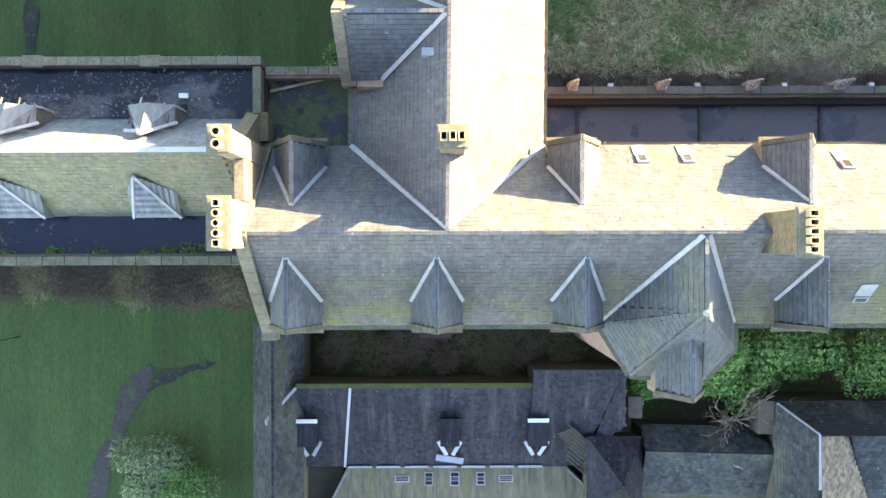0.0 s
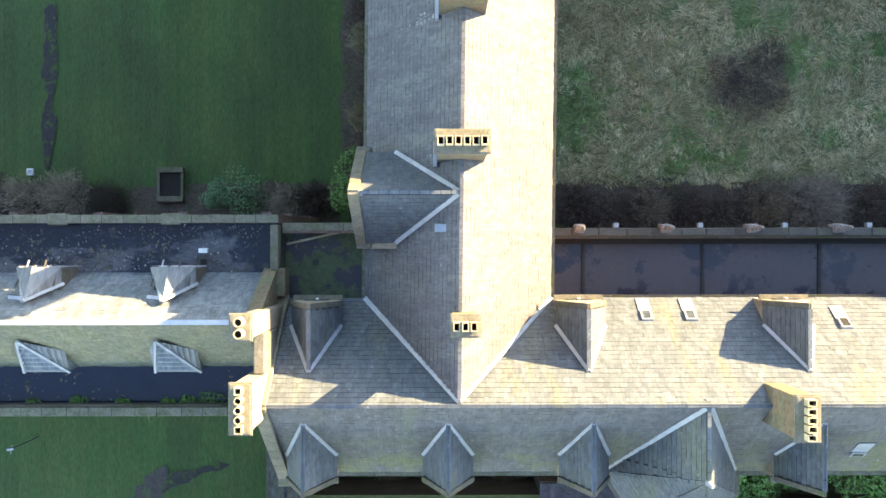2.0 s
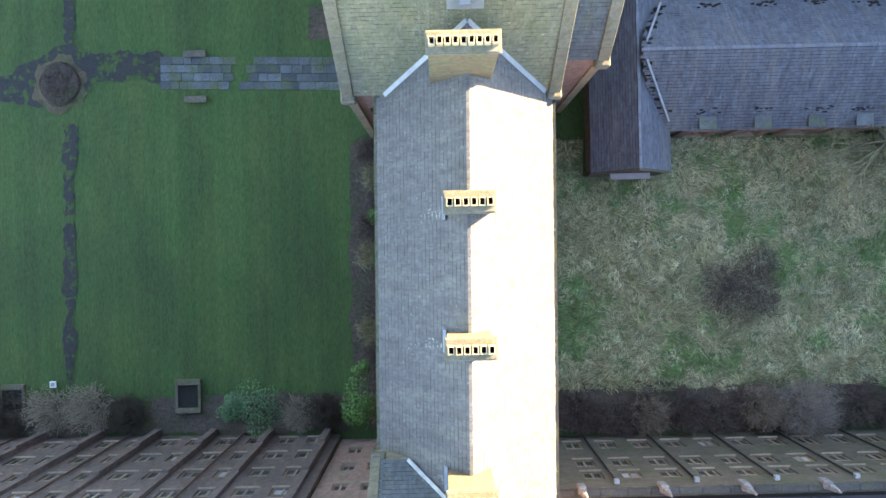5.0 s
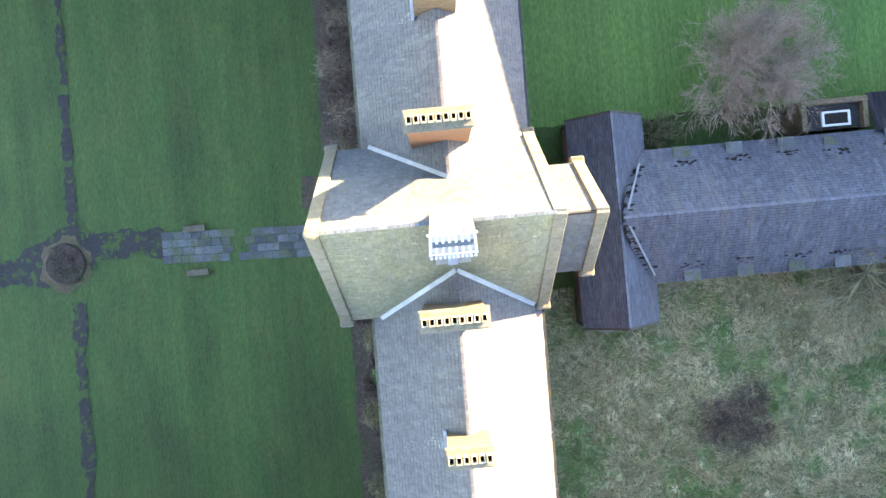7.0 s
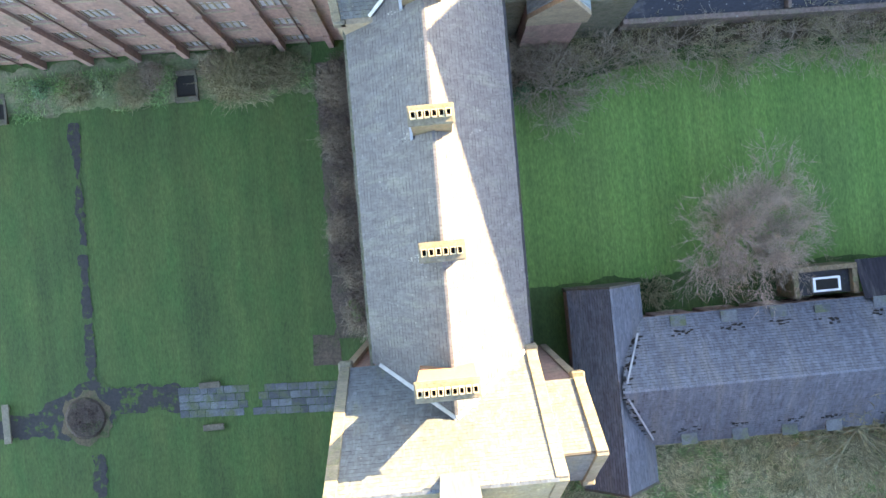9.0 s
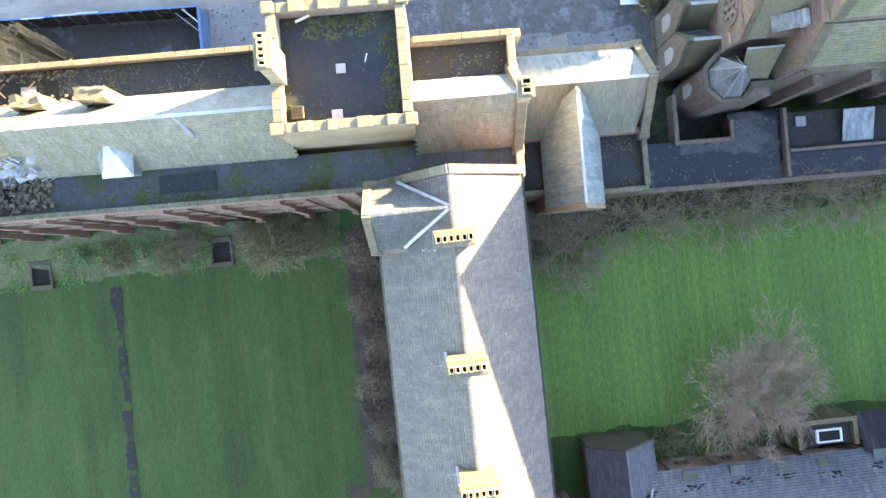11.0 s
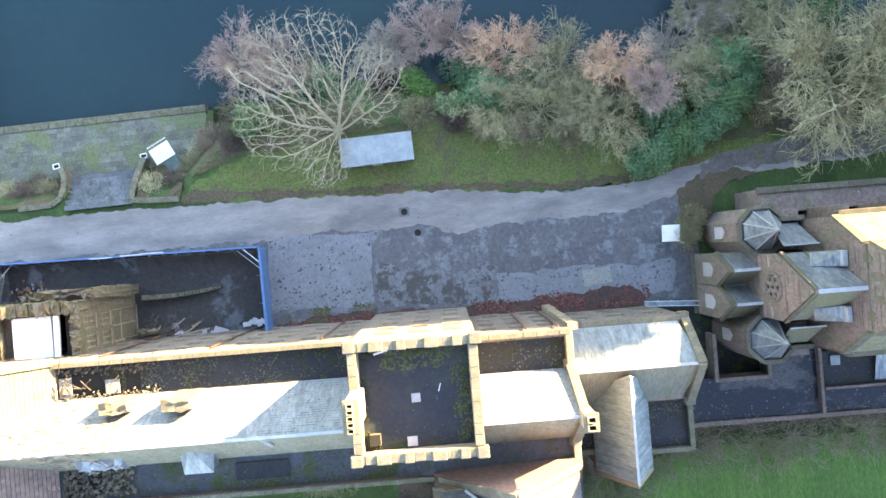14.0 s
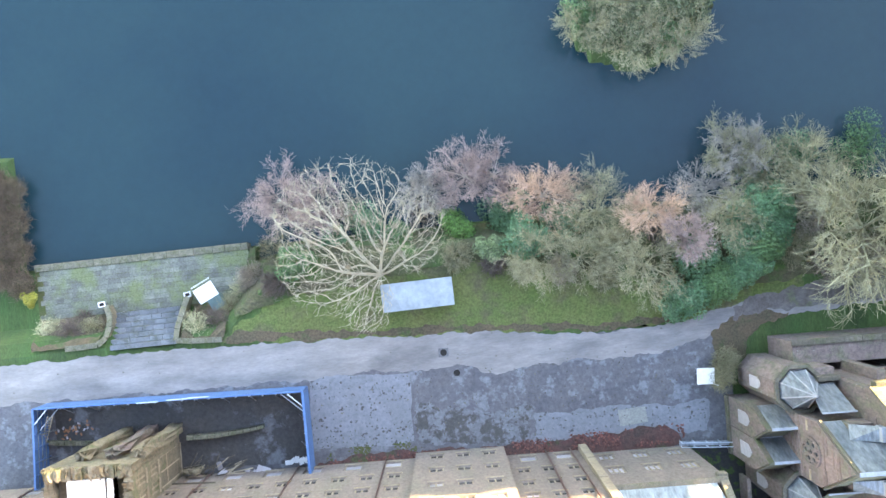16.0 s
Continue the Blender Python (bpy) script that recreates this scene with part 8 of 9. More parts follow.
part("frame", box_bm(-0.24, 0.24, -0.24, 0.24, 0, 0.25), MAT["white"], mk, bevel=0.02)
part("lid", box_bm(-0.15, 0.15, -0.15, 0.15, 0.252, 0.27), MAT["steel"], mk)
lp = thing("lamp_post", "slim galvanised lamp post on the lawn", "lamp post", at=(-29.9, -5.7, ground_z(-29.9, -5.7)))
part("post", tube_bm((0, 0, 0), (0, 0, 5.0), 0.07, 0.05, 8), MAT["steel"], lp)
hd = part("head", tube_bm((-0.25, 0, 5.0), (0.25, 0.1, 5.05), 0.12, 0.12, 8), MAT["steel"], lp)
part("arm", beam_bm((0, -0.3, 5.0), (0.1, 0.3, 5.0), 0.06, 0.06), MAT["steel"], lp)

# ---- forecourt things ----
HO = thing("site_hoarding", "bright blue site hoarding on braced posts", "fence", at=(0, 0, 0))
MAT["hoard_back"] = material("dark_plywood_back", (0.055, 0.052, 0.055), (0.035, 0.036, 0.045), 0.8, 0.85, fine=5, amount=0.5)


def hoarding(a, b, z0, h, n, top, back):
    """Blue boards on posts with rails; back: the inner side is bare ply with studs and raking braces."""
    a, b = Vector((*a, z0)), Vector((*b, z0))
    d = (b - a) / n
    t = Vector((-d.y, d.x, 0)).normalized()
    turn = Matrix.Rotation(math.atan2(d.y, d.x), 4, "Z")
    for i in range(n):
        p, q = a + d * (i + 0.01), a + d * (i + 0.99)
        panel = part("panel", box_bm(0, (q - p).length, -0.05, 0.01, 0, h, None, Matrix.Translation(p) @ turn), MAT["blue"], HO)
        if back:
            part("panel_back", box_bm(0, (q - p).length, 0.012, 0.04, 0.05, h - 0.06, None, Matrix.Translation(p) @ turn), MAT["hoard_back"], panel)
    part("top_rail", beam_bm(a + Vector((0, 0, h + 0.05)), b + Vector((0, 0, h + 0.05)), top, 0.08), MAT["blue"], HO)
    for k in (0.3, 0.66) if back else (0.25, 0.5, 0.75):
        part("rail", beam_bm(a + Vector((0, 0, h * k)) + t * 0.07, b + Vector((0, 0, h * k)) + t * 0.07, 0.05, 0.09), MAT["wood"] if back else MAT["steel"], HO)
    for i in range(0, n + 1):
        p = a + d * i
        part("post", beam_bm(p + t * 0.14, p + t * 0.14 + Vector((0, 0, h - 0.02)), 0.09, 0.09, None, (1, 0, 0)), MAT["blue"] if not back else MAT["steel"], HO)
        if i % 2 == 0:
            part("brace", beam_bm(p + Vector((0, 0, h * 0.8)) + t * 0.18, p + t * 0.95 + Vector((0, 0, 0.1)), 0.06, 0.06), MAT["steel"], HO)


hoarding((-17.3, 74.9), (-17.2, 82.2), 0.5, 3.6, 6, 0.22, True)
hoarding((-17.2, 82.2), (-40.6, 83.2), 0.5, 3.6, 20, 0.14, True)
hoarding((-40.6, 83.2), (-41.1, 76.2), 0.5, 3.6, 6, 0.16, False)
for x, y, dx, dy in ((-17.25, 82.15, -1.3, -0.05), (-40.6, 83.15, 1.3, -0.06)):
    part("corner_brace", beam_bm((x + dx, y + 0.02 * dx, 4.06), (x, y - 1.3, 4.06), 0.08, 0.08), MAT["cabin"], HO)
    part("corner_brace", beam_bm((x + dx * 1.6, y + 0.02 * dx, 3.0), (x, y - 2.0, 3.0), 0.07, 0.07), MAT["cabin"], HO)
for k, x in enumerate((-31.6, -29.0, -27.2)):
    part("loose_rail", beam_bm((x, 82.75 - 0.02 * k, 4.2), (x + 1.9, 82.68 - 0.02 * k, 4.2), 0.1, 0.06), MAT["cabin"], HO, "pale loose rail on the hoarding")
LD = thing("ladder", "timber ladder leaning on the hoarding", "ladder")
for s in (0, 0.45):
    part("stile", beam_bm((-41.55 + s, 79.54, 0.6), (-39.43 + s, 82.44, 3.9), 0.07, 0.07), MAT["bark"], LD)
for k in range(11):
    part("rung", beam_bm((-41.55 + 0.193 * k, 79.64 + 0.264 * k, 0.8 + k * 0.29), (-41.10 + 0.193 * k, 79.64 + 0.264 * k, 0.8 + k * 0.29), 0.05, 0.05), MAT["bark"], LD)
KB = thing("low_stone_wall", "low mossy stone kerb in the yard behind the hoarding", "wall")
for k in range(9):
    a0, a1 = k / 9, (k + 0.95) / 9
    f = lambda a: (-41.3 + 4.6 * a, 79.8 - 0.55 * a, 0.75)
    part("kerb_stone", beam_bm(f(a0), f(a1), 0.42, 0.5), MAT["coping_mossy"], KB, bevel=0.03)
BP = thing("brick_pile", "heap of loose red bricks and rubble in the yard", "rubble heap")
rq = random.Random(21)
for k in range(34):
    part("brick", box_bm(-0.13, 0.13, -0.07, 0.07, -0.05, 0.05, None, pose(-38.6 + rq.gauss(0, 0.9), 80.7 + rq.gauss(0, 0.35), 0.66 + 0.22 * rq.random(), rq.uniform(-30, 30), rq.uniform(-30, 30), rq.uniform(0, 180))), MAT["brick_red"] if k % 3 else MAT["board"], BP)
DB = thing("timber_debris", "heap of torn roof timbers and pale slabs below the broken wall", "debris")
for k in range(30):
    x, y, an = -29.2 + 5.2 * rq.random(), 75.3 + rq.gauss(0, 0.45), rq.gauss(0.55, 0.3)
    ln, z = rq.uniform(0.7, 2.4), 0.7 + 1.2 * rq.random()
    part("timber", beam_bm((x, y, z), (x + ln * math.cos(an), y + ln * math.sin(an), z + rq.uniform(-0.3, 0.5)), 0.09, 0.1), MAT["wood"] if k % 4 else MAT["bark"], DB)
for k in range(12):
    part("slab", box_bm(-0.4, 0.4, -0.22, 0.22, -0.04, 0.04, None, pose(-28.6 + 8.0 * rq.random(), 75.0 + rq.gauss(0, 0.3), 0.9 + 0.5 * rq.random(), rq.uniform(-25, 25), rq.uniform(-25, 25), rq.uniform(0, 180))), MAT["board"], DB)
CB = thing("site_cabin", "pale blue-grey steel site cabin with windows and a door", "cabin", at=(-6.4, 89.4, 0.5), turn=0.6)
part("body", box_bm(-3.08, 3.08, -1.16, 1.16, 0.15, 2.5), MAT["cabin_side"], CB, bevel=0.04)
part("roof", box_bm(-3.15, 3.15, -1.24, 1.24, 2.505, 2.62), MAT["cabin_roof"], CB, bevel=0.03)
for x, w in ((-1.9, 1.1), (1.9, 1.0)):
    wv = part("window", box_bm(x - w / 2, x + w / 2, -1.21, -1.165, 1.2, 2.0), MAT["white"], CB)
    part("pane", box_bm(x - w / 2 + 0.07, x + w / 2 - 0.07, -1.23, -1.212, 1.27, 1.93), MAT["glass"], wv)
part("door", box_bm(-0.55, 0.3, -1.20, -1.165, 0.2, 2.2), MAT["white"], CB)
for x in (-2.9, 2.9):
    part("skid", box_bm(x - 0.1, x + 0.1, -1.1, 1.1, 0, 0.15), MAT["steel"], CB)
SG = thing("site_sign", "white site notice board propped on a post", "sign", at=(18.15, 79.55, 0.5))
part("panel", box_bm(-0.78, 0.78, -0.72, 0.72, 1.6, 1.68, None, pose(0, 0, 0, 4, 0, -4)), MAT["white"], SG, bevel=0.01)
for x in (-0.5, 0.5):
    part("post", tube_bm((x, 0, 0), (x, 0, 1.6), 0.05, 0.05, 6), MAT["steel"], SG)
part("hook", beam_bm((0.7, -0.9, 1.4), (1.1, -1.1, 1.4), 0.12, 0.1), MAT["white"], SG)
for x, y in ((-4.7, 83.9), (-3.7, 81.95)):
    mh = thing("manhole_cover", "dark iron manhole cover in the drive", "manhole cover", "manhole covers", at=(x, y, 0.58))
    part("cover", tube_bm((0, 0, 0), (0, 0, 0.03), 0.3, 0.3, 14), MAT["soot_and_hole_black"], mh)
    part("rim", box_bm(-0.45, 0.45, -0.4, 0.4, -0.03, 0.012), MAT["asphalt"], mh)
RLG = thing("handrail", "pale blue steel gangway between hall and chapel", "railing")
part("deck", beam_bm((15.4, 73.55, 0.95), (20.2, 73.1, 0.95), 0.4, 0.12), MAT["zinc_dark"], RLG)
part("rail", beam_bm((15.4, 73.75, 1.9), (20.2, 73.3, 1.9), 0.07, 0.06), MAT["cabin"], RLG)
part("rail", beam_bm((15.4, 73.35, 1.9), (20.2, 72.9, 1.9), 0.07, 0.06), MAT["cabin"], RLG)
for k in range(5):
    for s in (-0.2, 0.2):
        part("post", tube_bm((15.5 + 1.15 * k, 73.54 - 0.108 * k + s, 0.5), (15.5 + 1.15 * k, 73.54 - 0.108 * k + s, 1.9), 0.03, 0.03, 6), MAT["cabin"], RLG)
VP = thing("fallen_panels", "pale broken panels lying in the yard corner", "debris")
for k in range(6):
    part("panel", box_bm(-0.3, 0.3, -0.2, 0.2, 0, 0.06, None, pose(-19.6 + 0.38 * k, 75.6 + 0.1 * (k % 3), 0.62 + 0.04 * k, 8 * (k % 3), 5, 37 * k)), MAT["white"], VP)

# ---- lakeside terrace ----
TR = thing("lake_terrace", "terrace of worn mossy stone flags above the lake wall", "terrace", kind="structure")
rt = random.Random(12)
x = -41.6
while x < -21.8:
    w = rt.uniform(1.1, 1.9)
    part("wall_coping", box_bm(x, min(x + w - 0.02, -21.7), 95.1, 95.75, -2.9, -2.5 + rt.uniform(0, 0.02)), MAT["coping_mossy"], TR, bevel=0.03)
    x += w
part("lake_wall", box_bm(-41.5, -21.6, 95.15, 95.65, -5.2, -2.9), MAT["coping_mossy"], TR, "mossy stone lake wall")
for row in range(10):
    x = -41.6 + rt.uniform(0, 0.8)
    yy = 90.6 + row * 0.45
    while x < -21.9:
        w = rt.choice((0.5, 0.75, 1.0, 1.3)) * rt.uniform(0.85, 1.15)
        part("flagstone", box_bm(x, min(x + w - 0.015, -21.7), yy, yy + 0.432, -2.9, -2.62 + rt.uniform(0, 0.02)), MAT["terrace_flag"], TR)
        x += w
part("bedding", box_bm(-41.6, -21.7, 90.4, 95.1, -3.4, -2.645), MAT["moss"], TR)
ST = thing("terrace_steps", "broad wet stone steps down to the lake terrace", "steps", kind="structure")
for k in range(7):
    x = -34.5
    while x < -28.6:
        w = rt.uniform(0.9, 1.8)
        part("step", box_bm(x, min(x + w - 0.015, -28.5), 87.3 + k * 0.47, 87.3 + (k + 1) * 0.47 - 0.01, -3.0, 0.42 - k * 0.435 + rt.uniform(-0.015, 0.015)), MAT["wet_step"], ST, bevel=0.02)
        x += w
for side, line in ((-1, ((-34.9, 91.3, -1.1), (-34.55, 90.4, -0.7), (-34.5, 89.4, -0.1), (-34.75, 88.5, 0.4), (-35.5, 87.95, 0.7), (-36.8, 87.9, 0.75), (-38.4, 87.9, 0.75))),
                   (1, ((-27.4, 91.35, -1.1), (-27.75, 90.5, -0.7), (-28.0, 89.6, -0.1), (-28.3, 88.6, 0.4), (-28.45, 87.6, 0.7), (-27.0, 87.4, 0.75), (-24.3, 87.25, 0.75)))):
    wl = thing("terrace_wall", "low curving stone wall beside the terrace steps", "wall", "terrace walls")
    for a, b in zip(line, line[1:]):
        a, b = Vector(a), Vector(b)
        coping_run(wl, a, b, 0.5, 0.2, max(1, round((b - a).length / 0.75)), MAT["coping_mossy"])
        part("wall_body", prism_bm([(a.x - 0.2, a.y), (b.x - 0.2, b.y), (b.x + 0.2, b.y), (a.x + 0.2, a.y)] if abs(b.y - a.y) > abs(b.x - a.x) else [(a.x, a.y - 0.2), (b.x, b.y - 0.2), (b.x, b.y + 0.2), (a.x, a.y + 0.2)], -3.2, min(a.z, b.z) - 0.11), MAT["rubble_dark"], wl)
    bo = thing("bollard", "white painted hollow square bollard at the terrace steps", "bollard", "terrace bollards", at=((-35.35, 91.5, -2.62) if side < 0 else (-27.45, 91.55, -2.62)), turn=8)
    part("post", box_bm(-0.12, 0.12, -0.1, 0.1, 0, 1.3), MAT["steel"], bo)
    for x0, x1, y0, y1 in ((-0.32, 0.32, -0.24, -0.15), (-0.32, 0.32, 0.15, 0.24), (-0.32, -0.23, -0.15, 0.15), (0.23, 0.32, -0.15, 0.15)):
        part("rim", box_bm(x0, x1, y0, y1, 1.3, 1.42), MAT["white"], bo)
    part("core", box_bm(-0.22, 0.22, -0.14, 0.14, 1.3, 1.34), MAT["soot_and_hole_black"], bo)
patch("terrace_bed", [(-28.0, 87.6), (-24.2, 87.4), (-23.6, 90.6), (-27.2, 90.6)], MAT["leaf_bed"], "weedy bed beside the terrace", "flower bed", 0.2, 0.08, 40)
patch("terrace_bed", [(-41.5, 88.0), (-35.4, 88.2), (-35.0, 90.6), (-41.5, 90.6)], MAT["leaf_bed"], "weedy bed beside the terrace", "flower bed", 0.2, 0.08, 41)
KI = thing("lakeside_sign", "white tilted board on a teal cabinet by the terrace", "sign", at=(-25.65, 91.75, -2.62), turn=25.5)
part("board", box_bm(-0.95, 0.95, -0.72, 0.72, 2.2, 2.28, None, pose(0, 0, 0, 5, 0, 0)), MAT["white"], KI, bevel=0.01)
for k in range(9):
    part("board_tooth", box_bm(-0.94 + k * 0.22, -0.82 + k * 0.22, 0.721, 0.86, 2.25, 2.32), MAT["white"], KI)
part("cabinet", box_bm(-0.5, 0.75, -2.0, -0.75, 0, 1.2), MAT["teal"], KI, bevel=0.03)
for x in (-0.6, 0.6):
    part("post", tube_bm((x, 0, 0), (x, 0, 2.2), 0.06, 0.06, 6), MAT["steel"], KI)

# ---- trees and shrubs ----
def tubes(segs, sides=3):
    """One mesh of tapered tubes from rows of p0, p1, r0, r1."""
    S = np.array(segs, float)
    a, b, r0, r1 = S[:, :3], S[:, 3:6], S[:, 6], S[:, 7]
    d = b - a
    d /= np.linalg.norm(d, axis=1)[:, None] + 1e-9
    h = np.where(np.abs(d[:, 2:3]) < 0.9, np.array([[0, 0, 1.0]]), np.array([[1.0, 0, 0]]))
    s = np.cross(d, h)
    s /= np.linalg.norm(s, axis=1)[:, None] + 1e-9
    t = np.cross(d, s)
    V = []
    for p, r in ((a, r0), (b, r1)):
        for k in range(sides):
            ang = k * math.tau / sides
            V.append(p + (s * math.cos(ang) + t * math.sin(ang)) * r[:, None])
    V = np.stack(V, 1).reshape(-1, 3)
    o = np.arange(len(S))[:, None] * (2 * sides)
    F = [o + [k, (k + 1) % sides, sides + (k + 1) % sides, sides + k] for k in range(sides)]
    return V, np.concatenate(F, 0)


def branches(rg, p, d, length, r, level, out, kids, droop=0.0, wob=0.18, fork=(0.45, 0.95), thin=0.42):
    pts = [np.array(p)]
    dirs = []
    n = 4 if level < 2 else 3
    for k in range(n):
        d = d + rg.normal(0, wob, 3) + np.array([0, 0, 0.06 - droop * level])
        d /= np.linalg.norm(d)
        q = pts[-1] + d * length / n
        ra, rb = r * (1 - 0.6 * k / n), r * (1 - 0.6 * (k + 1) / n)
        out[min(level, 3)].append((*pts[-1], *q, ra, rb))
        pts.append(q)
        dirs.append(d.copy())
    if level >= len(kids):
        return
    for i in range(kids[level]):
        f = rg.uniform(0.25, 1.0) * n
        k = min(int(f), n - 1)
        base = pts[k] + (pts[k + 1] - pts[k]) * (f - k)
        side = rg.normal(0, 1, 3)
        side -= side @ dirs[k] * dirs[k]
        side /= np.linalg.norm(side)
        a = rg.uniform(*fork)
        nd = dirs[k] * math.cos(a) + side * math.sin(a)
        branches(rg, base, nd, length * rg.uniform(0.38, 0.66), max(r * thin, 0.012), level + 1, out, kids, droop, wob, fork, thin)


def bare_tree(name, label, base, trunk_h, limb, n_limbs, seed, r=0.3, bark="bark", twig="twig", kids=(6, 5, 4), lift=0.5, droop=0.01, twig_r=0.016, lean=(0, 0), wob=0.18, fork=(0.45, 0.95), thin=0.42, skew=(0.0, 0.0)):
    rg = np.random.default_rng(seed)
    out = {0: [], 1: [], 2: [], 3: []}
    z0 = ground_z(*base) if len(base) == 2 else base[2]
    b = np.array([base[0], base[1], z0 - 0.2])
    top = b + np.array([lean[0], lean[1], trunk_h + 0.2])
    out[0].append((*b, *((b + top) / 2), r * 1.25, r))
    out[0].append((*((b + top) / 2), *top, r, r * 0.85))
    for i in range(n_limbs):
        a = i * math.tau / n_limbs + rg.normal(0, 0.25)
        el = lift + rg.normal(0, 0.18)
        d = np.array([math.cos(a) * math.cos(el), math.sin(a) * math.cos(el), math.sin(el)])
        branches(rg, top - np.array([0, 0, rg.uniform(0, trunk_h * 0.3)]), d, limb * rg.uniform(0.75, 1.1) * (1 + skew[0] * math.cos(a) + skew[1] * math.sin(a)), r * 0.5, 1, out, (0, *kids), droop, wob, fork, thin)
    tr = thing(name, label, "tree", "trees")
    mesh_object("trunk", *tubes(out[0] + out[1], 6), MAT[bark], tr)
    segs = [(*s[:6], max(s[6], twig_r), max(s[7], twig_r * 0.7)) for s in out[2] + out[3]]
    mesh_object("crown", *tubes(segs, 3), MAT[twig], tr, kind="stuff")
    return tr


def spread_tree(name, label, base, fork_h, crown, seed, n=4800, kill=0.36, tip=0.015, bark="bark"):
    """A bare tree whose branches grow evenly into a dome: crown gives rows of centre x, y, radius x, y and top height."""
    rg = np.random.default_rng(seed)
    z0 = ground_z(*base)
    A = []
    while len(A) < n:
        cx0, cy0, rx, ry, top = crown[rg.integers(len(crown))]
        u, v = rg.uniform(-1, 1, 2)
        if u * u + v * v < 1:
            dome = math.sqrt(1 - 0.85 * (u * u + v * v))
            A.append((cx0 + u * rx, cy0 + v * ry, z0 + fork_h + top * dome * rg.uniform(0.35, 1.0)))
    A = np.array(A)
    P, parent, D = [np.array([*base, z0 - 0.2])], [-1], [np.array([0, 0, 1.0])]
    steps = max(2, int(fork_h / 0.4))
    for k in range(steps):
        P.append(np.array([base[0], base[1], z0 + fork_h * (k + 1) / steps])); parent.append(len(P) - 2); D.append(np.array([0, 0, 1.0]))
    fork = len(P) - 1
    for k in range(9):
        a = rg.uniform(0, 0.4) + k * math.tau / 9
        d = np.array([math.cos(a) * 0.85, math.sin(a) * 0.85, 0.5])
        P.append(P[fork] + d * 0.36); parent.append(fork); D.append(d)
    away = np.linalg.norm(A[:, None, :] - np.array(P[fork:])[None], axis=2)
    near, dist = fork + away.argmin(1), away.min(1)
    for it in range(90):
        if not len(A):
            break
        grow = {}
        way = A - np.array(P)[near]
        way /= np.linalg.norm(way, axis=1)[:, None] + 1e-9
        for i, d in zip(near, way):
            grow.setdefault(int(i), []).append(d)
        first = len(P)
        for i, ds in grow.items():
            d = np.mean(ds, axis=0) + 0.8 * D[i] + rg.normal(0, 0.12, 3)
            d /= np.linalg.norm(d) + 1e-9
            P.append(P[i] + d * 0.36); parent.append(i); D.append(d)
        fresh = np.array(P[first:])
        dd = np.linalg.norm(A[:, None, :] - fresh[None], axis=2)
        m = dd.min(1)
        closer = m < dist
        near[closer], dist[closer] = first + dd.argmin(1)[closer], m[closer]
        keep = dist > kill
        A, near, dist = A[keep], near[keep], dist[keep]
    N = len(P)
    R3 = np.zeros(N)
    leafless = np.ones(N, bool)
    leafless[[q for q in parent if q >= 0]] = False
    for i in range(N - 1, 0, -1):
        if leafless[i]:
            R3[i] = tip ** 2.7
        R3[parent[i]] += R3[i]
    R = np.minimum(R3 ** (1 / 2.7), 0.26)
    stout = [(*P[parent[i]], *P[i], R[parent[i]] if R[parent[i]] < 1.6 * R[i] else 1.3 * R[i], R[i]) for i in range(1, N) if R[i] > 0.06]
    thin = [(*P[parent[i]], *P[i], min(R[parent[i]], 1.4 * R[i]), R[i]) for i in range(1, N) if R[i] <= 0.06]
    for i in range(1, N):
        if leafless[i] or rg.random() < 0.25:
            for k in range(2):
                d = D[i] + rg.normal(0, 0.5, 3)
                thin.append((*P[i], *(P[i] + d * rg.uniform(0.2, 0.5)), tip * 0.7, tip * 0.35))
    tr = thing(name, label, "tree", "trees")
    mesh_object("trunk", *tubes(stout, 6), MAT[bark], tr)
    mesh_object("crown", *tubes(thin, 3), MAT[bark], tr, kind="stuff")
    return tr


def twig_shrub(name, label, x, y, rad, height, n, seed, twig="twig_dark", z=None, stretch=1.0, group="shrubs", r=0.014, category="shrub"):
    rg = np.random.default_rng(seed)
    z0 = ground_z(x, y) if z is None else z
    segs = []
    for i in range(n):
        a, k = rg.uniform(0, math.tau), math.sqrt(rg.uniform(0, 1))
        p = np.array([x + math.cos(a) * rad * k * 0.6 * stretch, y + math.sin(a) * rad * k * 0.6, z0])
        h = height * (1 - 0.55 * k * k) * rg.uniform(0.6, 1.1)
        q = p + np.array([math.cos(a) * rad * 0.4 * k + rg.normal(0, 0.12 * rad), math.sin(a) * rad * 0.4 * k + rg.normal(0, 0.12 * rad), h])
        m = (p + q) / 2 + rg.normal(0, 0.06 * rad, 3)
        segs += [(*p, *m, r * 1.6, r), (*m, *q, r, r * 0.6)]
        for j in range(3):
            e = m + (q - m) * rg.uniform(0, 1)
            segs.append((*e, *(e + rg.normal(0, 0.16 * rad, 3) + np.array([0, 0, 0.1 * height])), r * 0.8, r * 0.5))
    V, F = tubes(segs, 3)
    ob = mesh_object(name, V, F, MAT[twig])
    return tagged(ob, label, category, group)


